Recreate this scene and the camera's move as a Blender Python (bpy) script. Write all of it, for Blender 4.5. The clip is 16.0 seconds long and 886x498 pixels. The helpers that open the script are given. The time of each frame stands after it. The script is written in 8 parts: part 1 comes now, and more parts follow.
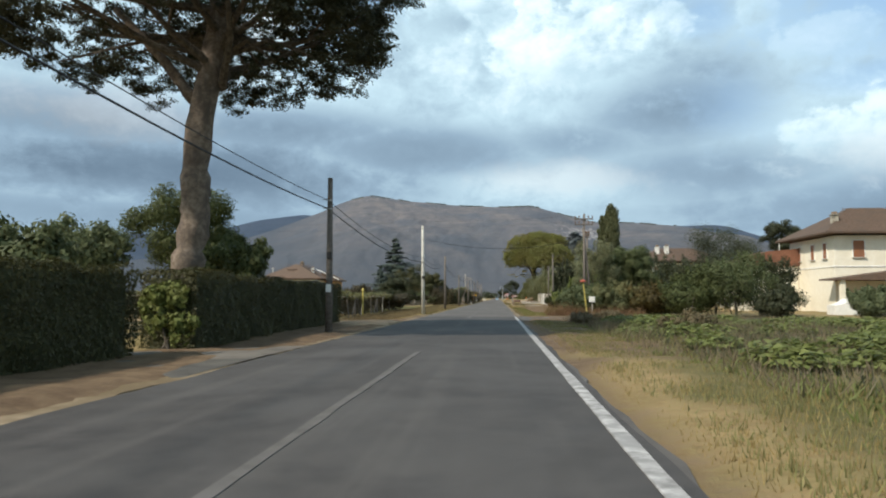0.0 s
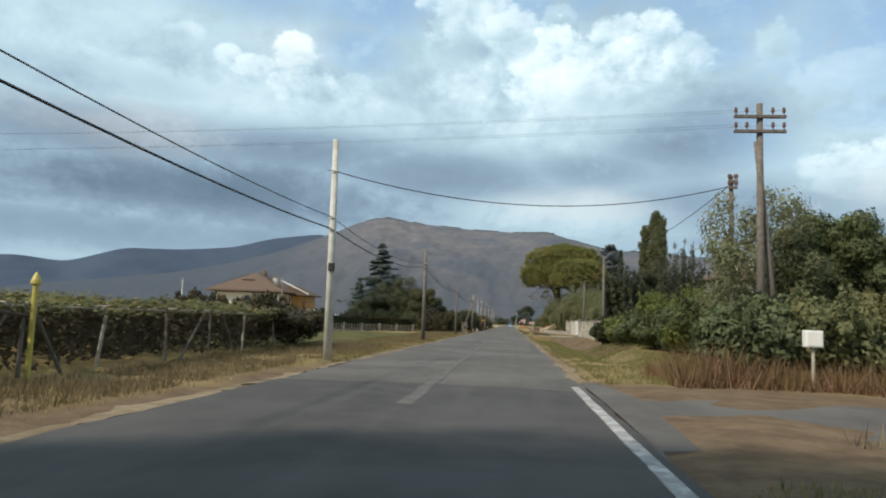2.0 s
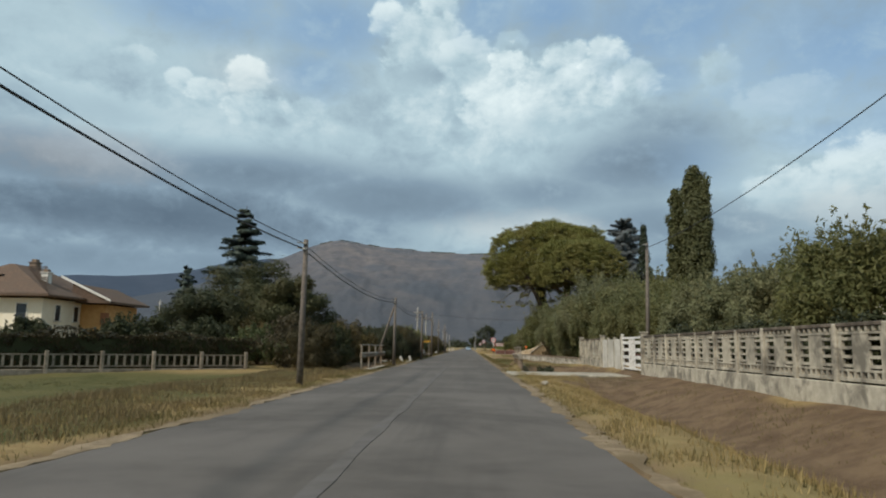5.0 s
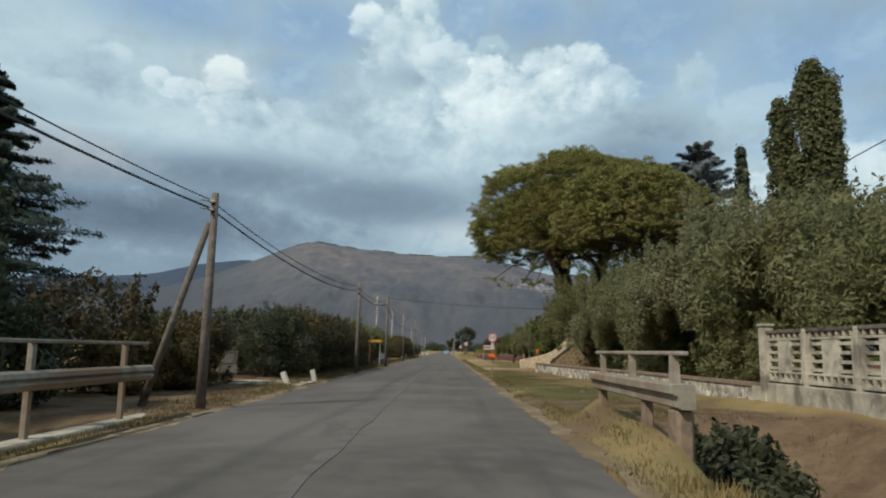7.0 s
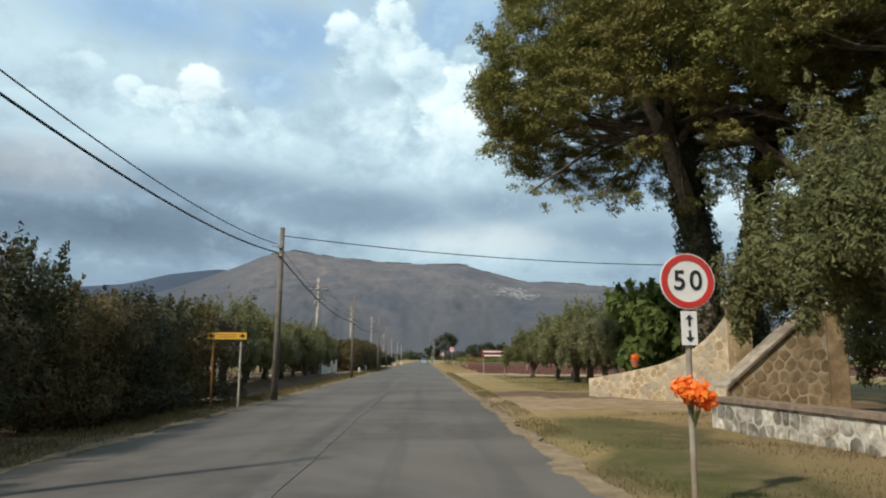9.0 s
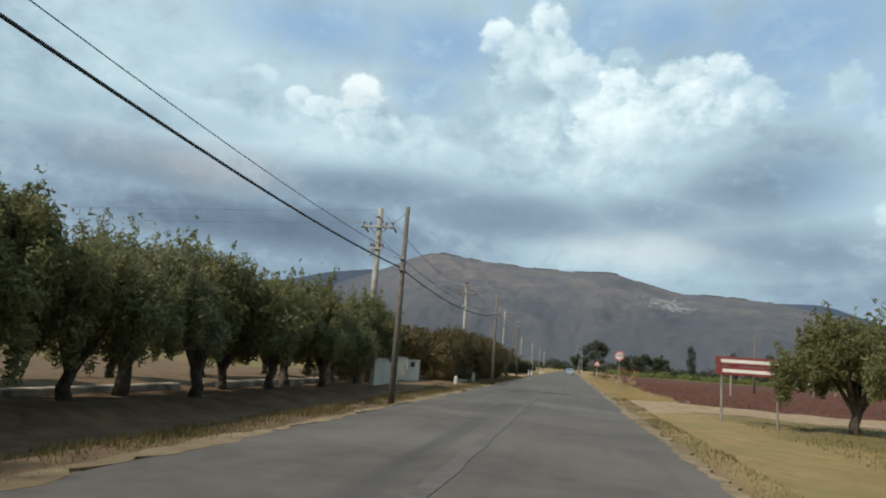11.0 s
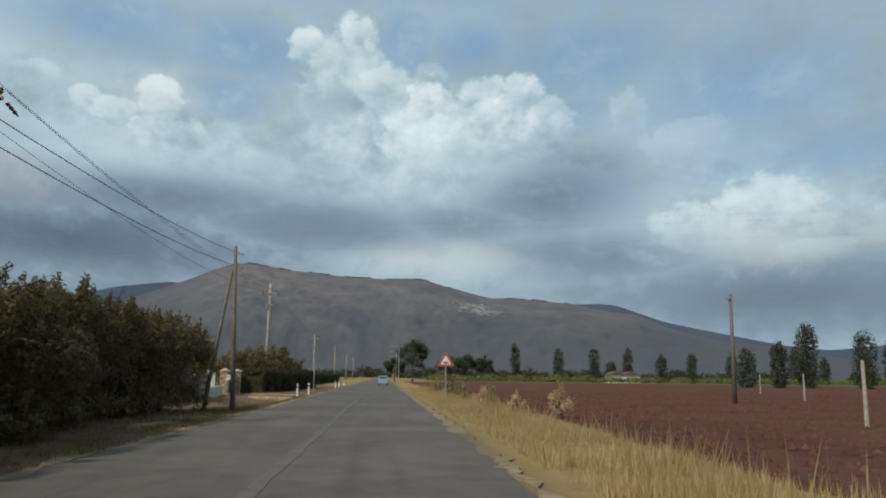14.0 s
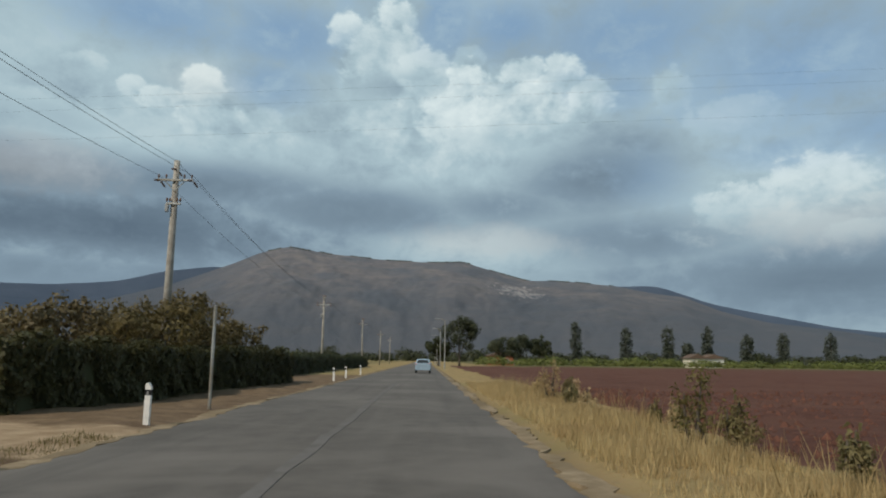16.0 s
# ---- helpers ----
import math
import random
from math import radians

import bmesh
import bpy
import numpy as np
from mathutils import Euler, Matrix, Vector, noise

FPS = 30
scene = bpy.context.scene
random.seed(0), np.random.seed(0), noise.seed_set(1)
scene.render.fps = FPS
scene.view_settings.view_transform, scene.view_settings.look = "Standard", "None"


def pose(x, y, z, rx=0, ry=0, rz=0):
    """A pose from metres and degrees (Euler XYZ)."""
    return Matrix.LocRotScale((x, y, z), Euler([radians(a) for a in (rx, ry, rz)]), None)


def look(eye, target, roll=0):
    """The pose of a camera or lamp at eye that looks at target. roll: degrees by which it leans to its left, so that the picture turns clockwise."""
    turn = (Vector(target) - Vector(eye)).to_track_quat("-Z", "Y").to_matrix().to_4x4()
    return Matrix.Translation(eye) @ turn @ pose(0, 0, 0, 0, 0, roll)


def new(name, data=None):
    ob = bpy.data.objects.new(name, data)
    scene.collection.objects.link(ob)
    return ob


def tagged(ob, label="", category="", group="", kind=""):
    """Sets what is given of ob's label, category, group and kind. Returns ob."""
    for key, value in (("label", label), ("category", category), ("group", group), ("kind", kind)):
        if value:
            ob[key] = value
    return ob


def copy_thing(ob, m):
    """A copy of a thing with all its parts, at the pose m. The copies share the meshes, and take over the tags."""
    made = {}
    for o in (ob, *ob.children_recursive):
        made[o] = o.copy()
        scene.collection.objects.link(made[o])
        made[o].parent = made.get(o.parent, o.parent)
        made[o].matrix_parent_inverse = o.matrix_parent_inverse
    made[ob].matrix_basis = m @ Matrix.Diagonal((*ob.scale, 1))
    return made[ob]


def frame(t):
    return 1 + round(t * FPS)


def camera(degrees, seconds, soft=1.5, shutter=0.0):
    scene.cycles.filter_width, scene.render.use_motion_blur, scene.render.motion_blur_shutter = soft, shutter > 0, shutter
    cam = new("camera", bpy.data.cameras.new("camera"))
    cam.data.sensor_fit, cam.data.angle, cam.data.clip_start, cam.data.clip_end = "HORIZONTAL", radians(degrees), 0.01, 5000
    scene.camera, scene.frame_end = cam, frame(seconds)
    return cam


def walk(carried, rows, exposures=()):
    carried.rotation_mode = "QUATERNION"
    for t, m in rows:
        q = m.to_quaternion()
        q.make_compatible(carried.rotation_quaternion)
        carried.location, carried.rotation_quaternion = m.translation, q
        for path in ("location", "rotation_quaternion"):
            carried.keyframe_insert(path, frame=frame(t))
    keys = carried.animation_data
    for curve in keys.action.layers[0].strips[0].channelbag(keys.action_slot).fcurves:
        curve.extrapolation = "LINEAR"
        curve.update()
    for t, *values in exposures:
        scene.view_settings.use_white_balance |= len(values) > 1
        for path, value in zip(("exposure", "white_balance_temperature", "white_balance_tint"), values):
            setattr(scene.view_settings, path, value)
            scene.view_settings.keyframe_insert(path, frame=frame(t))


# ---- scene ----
# A drive along a straight country road. x to the right, y ahead, road surface at z = 0.
# ---------------------------------------------------------------- camera
cam = camera(65.0, 16.0, soft=2.0)
EYE = 1.45
# seconds, x, y, heading to the left, tilt up, lean to the left
WAY = [
    (0, 0.42, 0.00, 4.53, 3.99, 0.20), (0.5, 0.28, 8.50, 7.71, 3.57, 0.79), (1, 0.30, 17.21, 9.56, 3.29, 0.86),
    (1.5, 0.22, 26.57, 8.35, 4.76, 1.35), (2, 0.16, 36.06, 5.75, 5.97, 2.05), (2.5, -0.06, 45.06, 4.77, 6.69, 2.70),
    (3, -0.31, 54.20, 5.03, 8.43, 1.06), (3.5, -0.29, 63.15, 5.48, 8.46, 0.85), (4, -0.18, 72.55, 4.79, 6.99, 0.28),
    (4.5, -0.15, 81.45, 3.73, 7.29, 1.06), (4.7, -0.14, 85.05, 2.98, 7.95, 1.04), (6.8, -0.10, 123.60, 0.72, 8.02, 0.80), (7, -0.08, 127.16, 0.41, 8.28, 1.13), (7.5, 0.13, 135.89, -2.29, 9.27, 1.37),
    (8, 0.13, 144.86, -5.63, 9.47, 1.40), (8.5, 0.05, 153.58, -6.12, 8.93, 0.50), (9, 0.02, 162.14, -1.44, 9.00, 0.44),
    (9.5, -0.02, 170.53, 2.62, 8.93, 1.97), (9.7, -0.04, 173.85, 4.10, 8.74, 2.30), (11.8, -0.17, 207.85, 12.10, 9.85, 4.80), (12, -0.17, 211.26, 8.99, 10.49, 4.17), (12.5, -0.12, 219.74, 2.22, 9.59, 2.50),
    (13, -0.04, 228.49, -3.03, 9.43, 1.39), (13.5, 0.05, 237.31, -4.91, 10.08, 0.84), (14, -0.06, 246.69, -4.71, 10.44, 0.68),
    (14.5, -0.09, 256.48, -4.26, 10.30, 0.83), (15, -0.09, 266.34, -3.22, 9.96, 0.94), (15.5, 0.15, 276.20, -2.08, 9.65, 0.08),
    (16, 0.14, 286.83, -1.33, 9.07, 0.73)]


def way_pose(x, y, yaw, tilt, lean):
    a, b = radians(yaw), radians(tilt)
    eye = Vector((x, y, EYE))
    return look(eye, eye + Vector((-math.sin(a) * math.cos(b), math.cos(a) * math.cos(b), math.sin(b))), lean)


walk(cam, [(t, way_pose(x, y, yaw, tilt, lean)) for t, x, y, yaw, tilt, lean in WAY],
     exposures=[(t, stops, kelvin, 10) for t, stops, kelvin in ((0, 0.55, 6280), (1, 0.52, 6300), (2, 0.46, 6350), (3, 0.24, 6400), (4.5, 0.08, 6430), (7, 0.13, 6430), (8, 0.22, 6430), (9, 0.46, 6430), (9.7, 0.46, 6430), (12, 0.14, 6460), (13, 0.05, 6480), (16, -0.06, 6500))])

# ---------------------------------------------------------------- sun and sky
SUN_AZ, SUN_EL = radians(227), radians(44)   # clockwise from +y: behind and to the left
sun = new("sun", bpy.data.lights.new("sun", "SUN"))
sun.data.energy, sun.data.angle, sun.data.color = 3.3, radians(2.6), (1.0, 0.90, 0.76)
to_sun = Vector((math.sin(SUN_AZ) * math.cos(SUN_EL), math.cos(SUN_AZ) * math.cos(SUN_EL), math.sin(SUN_EL)))
sun.matrix_world = look(to_sun * 100, (0, 0, 0))

world = bpy.data.worlds.new("sky")
scene.world = world
world.use_nodes = True


class Nodes:
    """Short hands for building a node tree."""

    def __init__(self, tree, clear=True):
        self.t = tree
        if clear:
            tree.nodes.clear()

    def add(self, kind):
        return self.t.nodes.new(kind)

    def put(self, socket, value):
        if isinstance(value, bpy.types.NodeSocket):
            self.t.links.new(value, socket)
        elif isinstance(value, (tuple, list)) and len(value) == 3 and socket.type == "RGBA":
            socket.default_value = (*value, 1)
        else:
            socket.default_value = value

    def math(self, op, a, b=0.0, c=0.0, clamp=False):
        n = self.add("ShaderNodeMath")
        n.operation, n.use_clamp = op, clamp
        for s, v in zip(n.inputs, (a, b, c)):
            self.put(s, v)
        return n.outputs[0]

    def mix(self, f, a, b, how="MIX"):
        n = self.add("ShaderNodeMix")
        n.data_type, n.blend_type = "RGBA", how
        for s, v in zip((n.inputs[0], n.inputs[6], n.inputs[7]), (f, a, b)):
            self.put(s, v)
        return n.outputs[2]

    def noise(self, vec, scale, detail=4.0, rough=0.55, warp=0.0):
        n = self.add("ShaderNodeTexNoise")
        if vec is not None:
            self.put(n.inputs["Vector"], vec)
        n.inputs["Scale"].default_value, n.inputs["Detail"].default_value = scale, detail
        n.inputs["Roughness"].default_value, n.inputs["Distortion"].default_value = rough, warp
        return n.outputs[0]

    def step(self, v, lo, hi, a=0.0, b=1.0):
        n = self.add("ShaderNodeMapRange")
        n.interpolation_type = "SMOOTHSTEP"
        for s, x in zip(n.inputs, (v, lo, hi, a, b)):
            self.put(s, x)
        return n.outputs[0]

    def xyz(self, x, y, z):
        n = self.add("ShaderNodeCombineXYZ")
        for s, v in zip(n.inputs, (x, y, z)):
            self.put(s, v)
        return n.outputs[0]

    def split(self, v):
        n = self.add("ShaderNodeSeparateXYZ")
        self.put(n.inputs[0], v)
        return n.outputs


def build_sky(tree):
    n = Nodes(tree)
    d = n.split(n.add("ShaderNodeTexCoord").outputs["Generated"])
    deg = 180 / math.pi
    az = n.math("MULTIPLY", n.math("ARCTAN2", d[0], d[1]), deg)
    flat = n.math("SQRT", n.math("ADD", n.math("MULTIPLY", d[0], d[0]), n.math("MULTIPLY", d[1], d[1])))
    el = n.math("MULTIPLY", n.math("ARCTAN2", d[2], flat), deg)
    # the pattern is laid on a plane overhead, so that clouds crowd together towards the horizon
    h = n.math("ADD", n.math("MAXIMUM", d[2], 0.0), 0.16)
    plane = n.xyz(n.math("DIVIDE", d[0], h), n.math("DIVIDE", d[1], h), 0.0)
    screen = n.xyz(az, n.math("MULTIPLY", el, 1.35), 0.0)
    n1 = n.noise(screen, 0.075, 7, 0.58, 0.4)
    n2 = n.noise(screen, 0.22, 7, 0.62, 0.3)
    n3 = n.noise(plane, 1.1, 6, 0.55, 0.6)
    n4 = n.noise(screen, 0.62, 6, 0.6, 0.2)
    edge = n.math("ADD", n.math("MULTIPLY_ADD", n2, 1.9, -0.95), n.math("ADD", n.math("MULTIPLY_ADD", n1, 1.0, -0.5), n.math("MULTIPLY_ADD", n4, 0.9, -0.45)))

    def cells(scale):
        """Rounded bulges, as on the heads of heaped clouds."""
        c = n.add("ShaderNodeTexVoronoi")
        c.feature = "SMOOTH_F1"
        c.inputs["Smoothness"].default_value = 0.35
        n.put(c.inputs["Vector"], n.xyz(n.math("MULTIPLY_ADD", n2, 3.0, az), n.math("MULTIPLY_ADD", n1, 3.0, n.math("MULTIPLY", el, 1.2)), 0.0))
        c.inputs["Scale"].default_value = scale
        return n.math("SUBTRACT", 0.5, c.outputs["Distance"])

    billow = n.math("ADD", n.math("MULTIPLY", cells(0.42), 0.42), n.math("ADD", n.math("MULTIPLY", cells(1.05), 0.22), n.math("ADD", n.math("MULTIPLY_ADD", n4, 0.9, -0.45), n.math("MULTIPLY_ADD", n2, 0.8, -0.4))))

    def oval(a, e, ra, re, ragged, by):
        u = n.math("DIVIDE", n.math("SUBTRACT", az, a), ra)
        v = n.math("DIVIDE", n.math("SUBTRACT", el, e), re)
        r = n.math("SQRT", n.math("ADD", n.math("MULTIPLY", u, u), n.math("MULTIPLY", v, v)))
        return n.math("ADD", r, n.math("MULTIPLY", by, -ragged)), u, v

    def soft(rows, ragged=0.9):
        """Wide veils with no clear outline."""
        out = None
        for a, e, ra, re, k in rows:
            r, _, _ = oval(a, e, ra, re, ragged, edge)
            p = n.math("MULTIPLY", n.step(r, 1.7, 0.2), k)
            out = p if out is None else n.math("MAXIMUM", out, p)
        return out

    def heaps(rows):
        """Heaped clouds: crisp heads, brightest towards the sun, greyer and dissolving downwards."""
        out = None
        for a, e, ra, re, k in rows:
            r, u, v = oval(a, e, ra, re, 0.95, billow)
            lit = n.math("SUBTRACT", n.math("MULTIPLY_ADD", billow, 1.3, v), n.math("MULTIPLY", u, 0.35))
            p = n.math("MULTIPLY", n.step(r, 1.16, 0.74), n.step(lit, -1.5, 0.9, 0.0, k))
            out = p if out is None else n.math("SMOOTH_MAX", out, p, 0.16)
        return out

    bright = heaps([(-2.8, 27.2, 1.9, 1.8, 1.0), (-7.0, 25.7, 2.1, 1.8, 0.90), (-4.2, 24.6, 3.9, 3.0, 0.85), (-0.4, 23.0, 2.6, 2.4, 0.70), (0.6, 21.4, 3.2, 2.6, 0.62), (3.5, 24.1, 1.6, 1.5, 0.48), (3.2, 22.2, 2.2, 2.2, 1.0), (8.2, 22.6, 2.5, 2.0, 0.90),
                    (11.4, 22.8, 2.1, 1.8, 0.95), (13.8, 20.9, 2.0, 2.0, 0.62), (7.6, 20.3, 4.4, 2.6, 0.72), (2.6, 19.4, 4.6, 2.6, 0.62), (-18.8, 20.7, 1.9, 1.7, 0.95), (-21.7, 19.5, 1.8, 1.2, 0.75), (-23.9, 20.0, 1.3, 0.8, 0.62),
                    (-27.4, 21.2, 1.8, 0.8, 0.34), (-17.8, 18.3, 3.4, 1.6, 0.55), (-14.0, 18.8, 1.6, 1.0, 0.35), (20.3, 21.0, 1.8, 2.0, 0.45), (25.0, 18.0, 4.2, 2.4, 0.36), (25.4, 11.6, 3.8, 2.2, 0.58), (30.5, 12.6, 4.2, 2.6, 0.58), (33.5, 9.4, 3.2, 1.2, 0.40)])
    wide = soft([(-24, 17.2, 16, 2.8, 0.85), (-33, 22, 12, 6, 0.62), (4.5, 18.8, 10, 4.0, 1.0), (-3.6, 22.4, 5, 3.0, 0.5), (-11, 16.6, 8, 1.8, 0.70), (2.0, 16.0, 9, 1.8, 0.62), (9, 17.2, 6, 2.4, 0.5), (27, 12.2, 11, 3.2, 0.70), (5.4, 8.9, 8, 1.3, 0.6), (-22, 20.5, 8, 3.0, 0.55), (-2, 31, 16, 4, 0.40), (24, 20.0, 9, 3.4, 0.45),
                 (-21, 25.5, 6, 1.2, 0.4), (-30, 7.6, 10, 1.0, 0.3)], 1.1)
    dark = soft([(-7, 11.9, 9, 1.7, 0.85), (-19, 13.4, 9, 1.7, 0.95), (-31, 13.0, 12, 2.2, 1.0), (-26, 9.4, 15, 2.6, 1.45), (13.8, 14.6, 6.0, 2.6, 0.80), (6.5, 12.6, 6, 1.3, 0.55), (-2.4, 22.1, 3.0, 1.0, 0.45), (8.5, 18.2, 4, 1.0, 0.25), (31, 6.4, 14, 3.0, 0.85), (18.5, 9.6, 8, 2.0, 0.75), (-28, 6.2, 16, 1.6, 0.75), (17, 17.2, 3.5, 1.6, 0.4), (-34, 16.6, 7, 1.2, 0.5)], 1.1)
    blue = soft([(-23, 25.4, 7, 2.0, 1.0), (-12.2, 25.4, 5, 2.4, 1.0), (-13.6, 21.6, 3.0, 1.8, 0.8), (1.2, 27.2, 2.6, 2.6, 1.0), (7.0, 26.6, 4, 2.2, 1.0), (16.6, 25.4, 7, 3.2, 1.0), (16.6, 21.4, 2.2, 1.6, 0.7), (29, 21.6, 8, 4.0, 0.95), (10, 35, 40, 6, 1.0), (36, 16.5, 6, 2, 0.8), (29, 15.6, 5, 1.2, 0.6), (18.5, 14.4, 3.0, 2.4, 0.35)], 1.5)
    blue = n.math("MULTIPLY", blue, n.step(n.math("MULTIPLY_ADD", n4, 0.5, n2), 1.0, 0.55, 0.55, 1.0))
    value = n.math("MULTIPLY_ADD", n.math("SUBTRACT", n3, 0.5), 0.22, 0.445)
    value = n.math("MULTIPLY_ADD", n.math("SUBTRACT", n1, 0.5), 0.26, value)
    value = n.math("MULTIPLY_ADD", n.math("SUBTRACT", n2, 0.5), 0.24, value)
    value = n.math("MULTIPLY_ADD", n.math("SUBTRACT", n4, 0.5), 0.07, value)
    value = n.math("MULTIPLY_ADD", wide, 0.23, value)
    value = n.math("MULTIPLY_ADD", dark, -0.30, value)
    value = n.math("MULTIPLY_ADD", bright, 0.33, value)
    ramp = n.add("ShaderNodeValToRGB")
    ramp.color_ramp.elements[0].position, ramp.color_ramp.elements[0].color = 0.0, (0.100, 0.146, 0.196, 1)
    ramp.color_ramp.elements[1].position, ramp.color_ramp.elements[1].color = 1.0, (0.80, 0.89, 0.88, 1)
    for p, c in ((0.33, (0.218, 0.303, 0.376)), (0.62, (0.400, 0.530, 0.585))):
        e = ramp.color_ramp.elements.new(p)
        e.color = (*c, 1)
    n.put(ramp.inputs[0], value)
    sky = n.add("ShaderNodeTexSky")
    sky.sky_type, sky.sun_disc, sky.sun_elevation, sky.sun_rotation = "NISHITA", False, SUN_EL, SUN_AZ
    blue_sky = n.mix(1.0, sky.outputs[0], (0.085, 0.085, 0.085), "MULTIPLY")
    blue_sky = n.mix(0.6, blue_sky, (0.25, 0.44, 0.68))
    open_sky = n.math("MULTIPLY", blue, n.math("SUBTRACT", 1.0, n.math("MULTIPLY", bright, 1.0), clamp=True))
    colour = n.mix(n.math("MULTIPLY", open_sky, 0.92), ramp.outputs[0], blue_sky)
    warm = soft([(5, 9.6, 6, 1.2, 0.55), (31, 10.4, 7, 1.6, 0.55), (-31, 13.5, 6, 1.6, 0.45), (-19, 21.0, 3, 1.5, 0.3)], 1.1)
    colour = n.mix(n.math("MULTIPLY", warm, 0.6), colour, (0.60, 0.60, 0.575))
    back = n.add("ShaderNodeBackground")
    n.put(back.inputs[0], colour)
    back.inputs[1].default_value = 1.05
    n.t.links.new(back.outputs[0], n.add("ShaderNodeOutputWorld").inputs[0])


build_sky(world.node_tree)

# ---------------------------------------------------------------- materials


def surface(name, c1, c2, scale=3.0, rough=0.85, bump=0.3, c3=None, metal=0.0, rand=0.0, island=0.0, spec=0.25, fine=None, size=0.02, patch=0.12):
    """Two colours mixed by grain, a third by large patches; rand varies by object, island by loose piece."""
    m = bpy.data.materials.new(name)
    m.use_nodes = True
    n = Nodes(m.node_tree)
    pos = n.add("ShaderNodeNewGeometry").outputs["Position"]
    grain = n.noise(pos, scale, 6, 0.6)
    col = n.mix(n.step(grain, 0.32, 0.68), c1, c2)
    if c3:
        col = n.mix(n.step(n.noise(pos, scale * patch, 5, 0.6, 0.5), 0.42, 0.66), col, c3)
    if rand or island:
        r = n.add("ShaderNodeObjectInfo").outputs["Random"] if rand else n.add("ShaderNodeNewGeometry").outputs["Random Per Island"]
        k = rand or island
        v = n.math("MULTIPLY_ADD", r, 2 * k, 1 - k)
        col = n.mix(1.0, col, n.xyz(v, v, v), "MULTIPLY")
    b = n.add("ShaderNodeBsdfPrincipled")
    n.put(b.inputs["Base Color"], col)
    n.put(b.inputs["Roughness"], n.math("MULTIPLY_ADD", grain, 0.2, rough - 0.1, clamp=True))
    b.inputs["Metallic"].default_value, b.inputs["Specular IOR Level"].default_value = metal, spec
    if bump:
        bn = n.add("ShaderNodeBump")
        bn.inputs["Strength"].default_value, bn.inputs["Distance"].default_value = bump, size
        n.put(bn.inputs["Height"], n.noise(pos, fine or scale * 4, 5, 0.65))
        n.t.links.new(bn.outputs[0], b.inputs["Normal"])
    n.t.links.new(b.outputs[0], n.add("ShaderNodeOutputMaterial").inputs[0])
    return m


def leafage(name, c1, c2, through_light=0.3, scale=0.8, c3=None):
    """Leaves: colour by leaf and by clump, some light passing through."""
    m = bpy.data.materials.new(name)
    m.use_nodes = True
    n = Nodes(m.node_tree)
    g = n.add("ShaderNodeNewGeometry")
    r = g.outputs["Random Per Island"]
    col = n.mix(r, c1, c2)
    col = n.mix(n.step(n.noise(g.outputs["Position"], scale, 3), 0.4, 0.65, 0.0, 0.55), col, c3 or c2)
    v = n.math("MULTIPLY_ADD", n.math("FRACT", n.math("MULTIPLY", r, 37.7)), 0.36, 0.82)
    col = n.mix(1.0, col, n.xyz(v, v, v), "MULTIPLY")
    w = n.math("MULTIPLY_ADD", n.add("ShaderNodeObjectInfo").outputs["Random"], 0.36, 0.84)
    col = n.mix(1.0, col, n.xyz(w, w, n.math("MULTIPLY", w, w)), "MULTIPLY")
    a, t, mx = n.add("ShaderNodeBsdfPrincipled"), n.add("ShaderNodeBsdfTranslucent"), n.add("ShaderNodeMixShader")
    n.put(a.inputs["Base Color"], col)
    a.inputs["Roughness"].default_value, a.inputs["Specular IOR Level"].default_value = 0.6, 0.25
    n.put(t.inputs[0], col)
    mx.inputs[0].default_value = through_light
    n.t.links.new(a.outputs[0], mx.inputs[1])
    n.t.links.new(t.outputs[0], mx.inputs[2])
    n.t.links.new(mx.outputs[0], n.add("ShaderNodeOutputMaterial").inputs[0])
    return m


def plain(name, c, rough=0.5, metal=0.0, spec=0.4, dirt=0.15):
    """Paint, sheet metal or plastic with a light film of dirt."""
    return surface(name, c, tuple(v * (1 - dirt) for v in c), 6.0, rough, 0.05, tuple(v * (1 - 2 * dirt) + 0.02 for v in c), metal, spec=spec)


HEDGE = leafage("hedge_leaf", (0.042, 0.041, 0.017), (0.076, 0.072, 0.027), 0.3, 1.2)
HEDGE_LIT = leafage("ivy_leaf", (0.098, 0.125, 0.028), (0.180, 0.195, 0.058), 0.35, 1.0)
LEAF = leafage("tree_leaf", (0.064, 0.082, 0.033), (0.128, 0.146, 0.060), 0.36, 0.6)
# both leaf colours are lowered for the shade on the left-hand hedges
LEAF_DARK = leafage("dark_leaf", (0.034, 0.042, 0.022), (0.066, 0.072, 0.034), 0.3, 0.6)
BROWN_OLIVE = leafage("brownish_olive_leaf", (0.070, 0.055, 0.024), (0.132, 0.104, 0.045), 0.35, 0.5, (0.16, 0.125, 0.046))
OLIVE = leafage("olive_leaf", (0.138, 0.148, 0.064), (0.212, 0.214, 0.102), 0.45, 0.5, (0.190, 0.172, 0.070))
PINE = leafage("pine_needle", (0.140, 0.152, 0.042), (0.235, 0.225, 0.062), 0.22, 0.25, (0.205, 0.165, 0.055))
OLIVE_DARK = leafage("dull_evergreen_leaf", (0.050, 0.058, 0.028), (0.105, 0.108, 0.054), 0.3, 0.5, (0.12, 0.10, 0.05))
# pine needle again, with the shade of a backlit crown in its colour
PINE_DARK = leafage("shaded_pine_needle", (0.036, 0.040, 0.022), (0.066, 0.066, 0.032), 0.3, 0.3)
CEDAR = leafage("cedar_needle", (0.105, 0.125, 0.118), (0.170, 0.190, 0.180), 0.3, 0.5)
FIR = leafage("fir_needle", (0.034, 0.050, 0.038), (0.066, 0.084, 0.058), 0.15, 0.5)
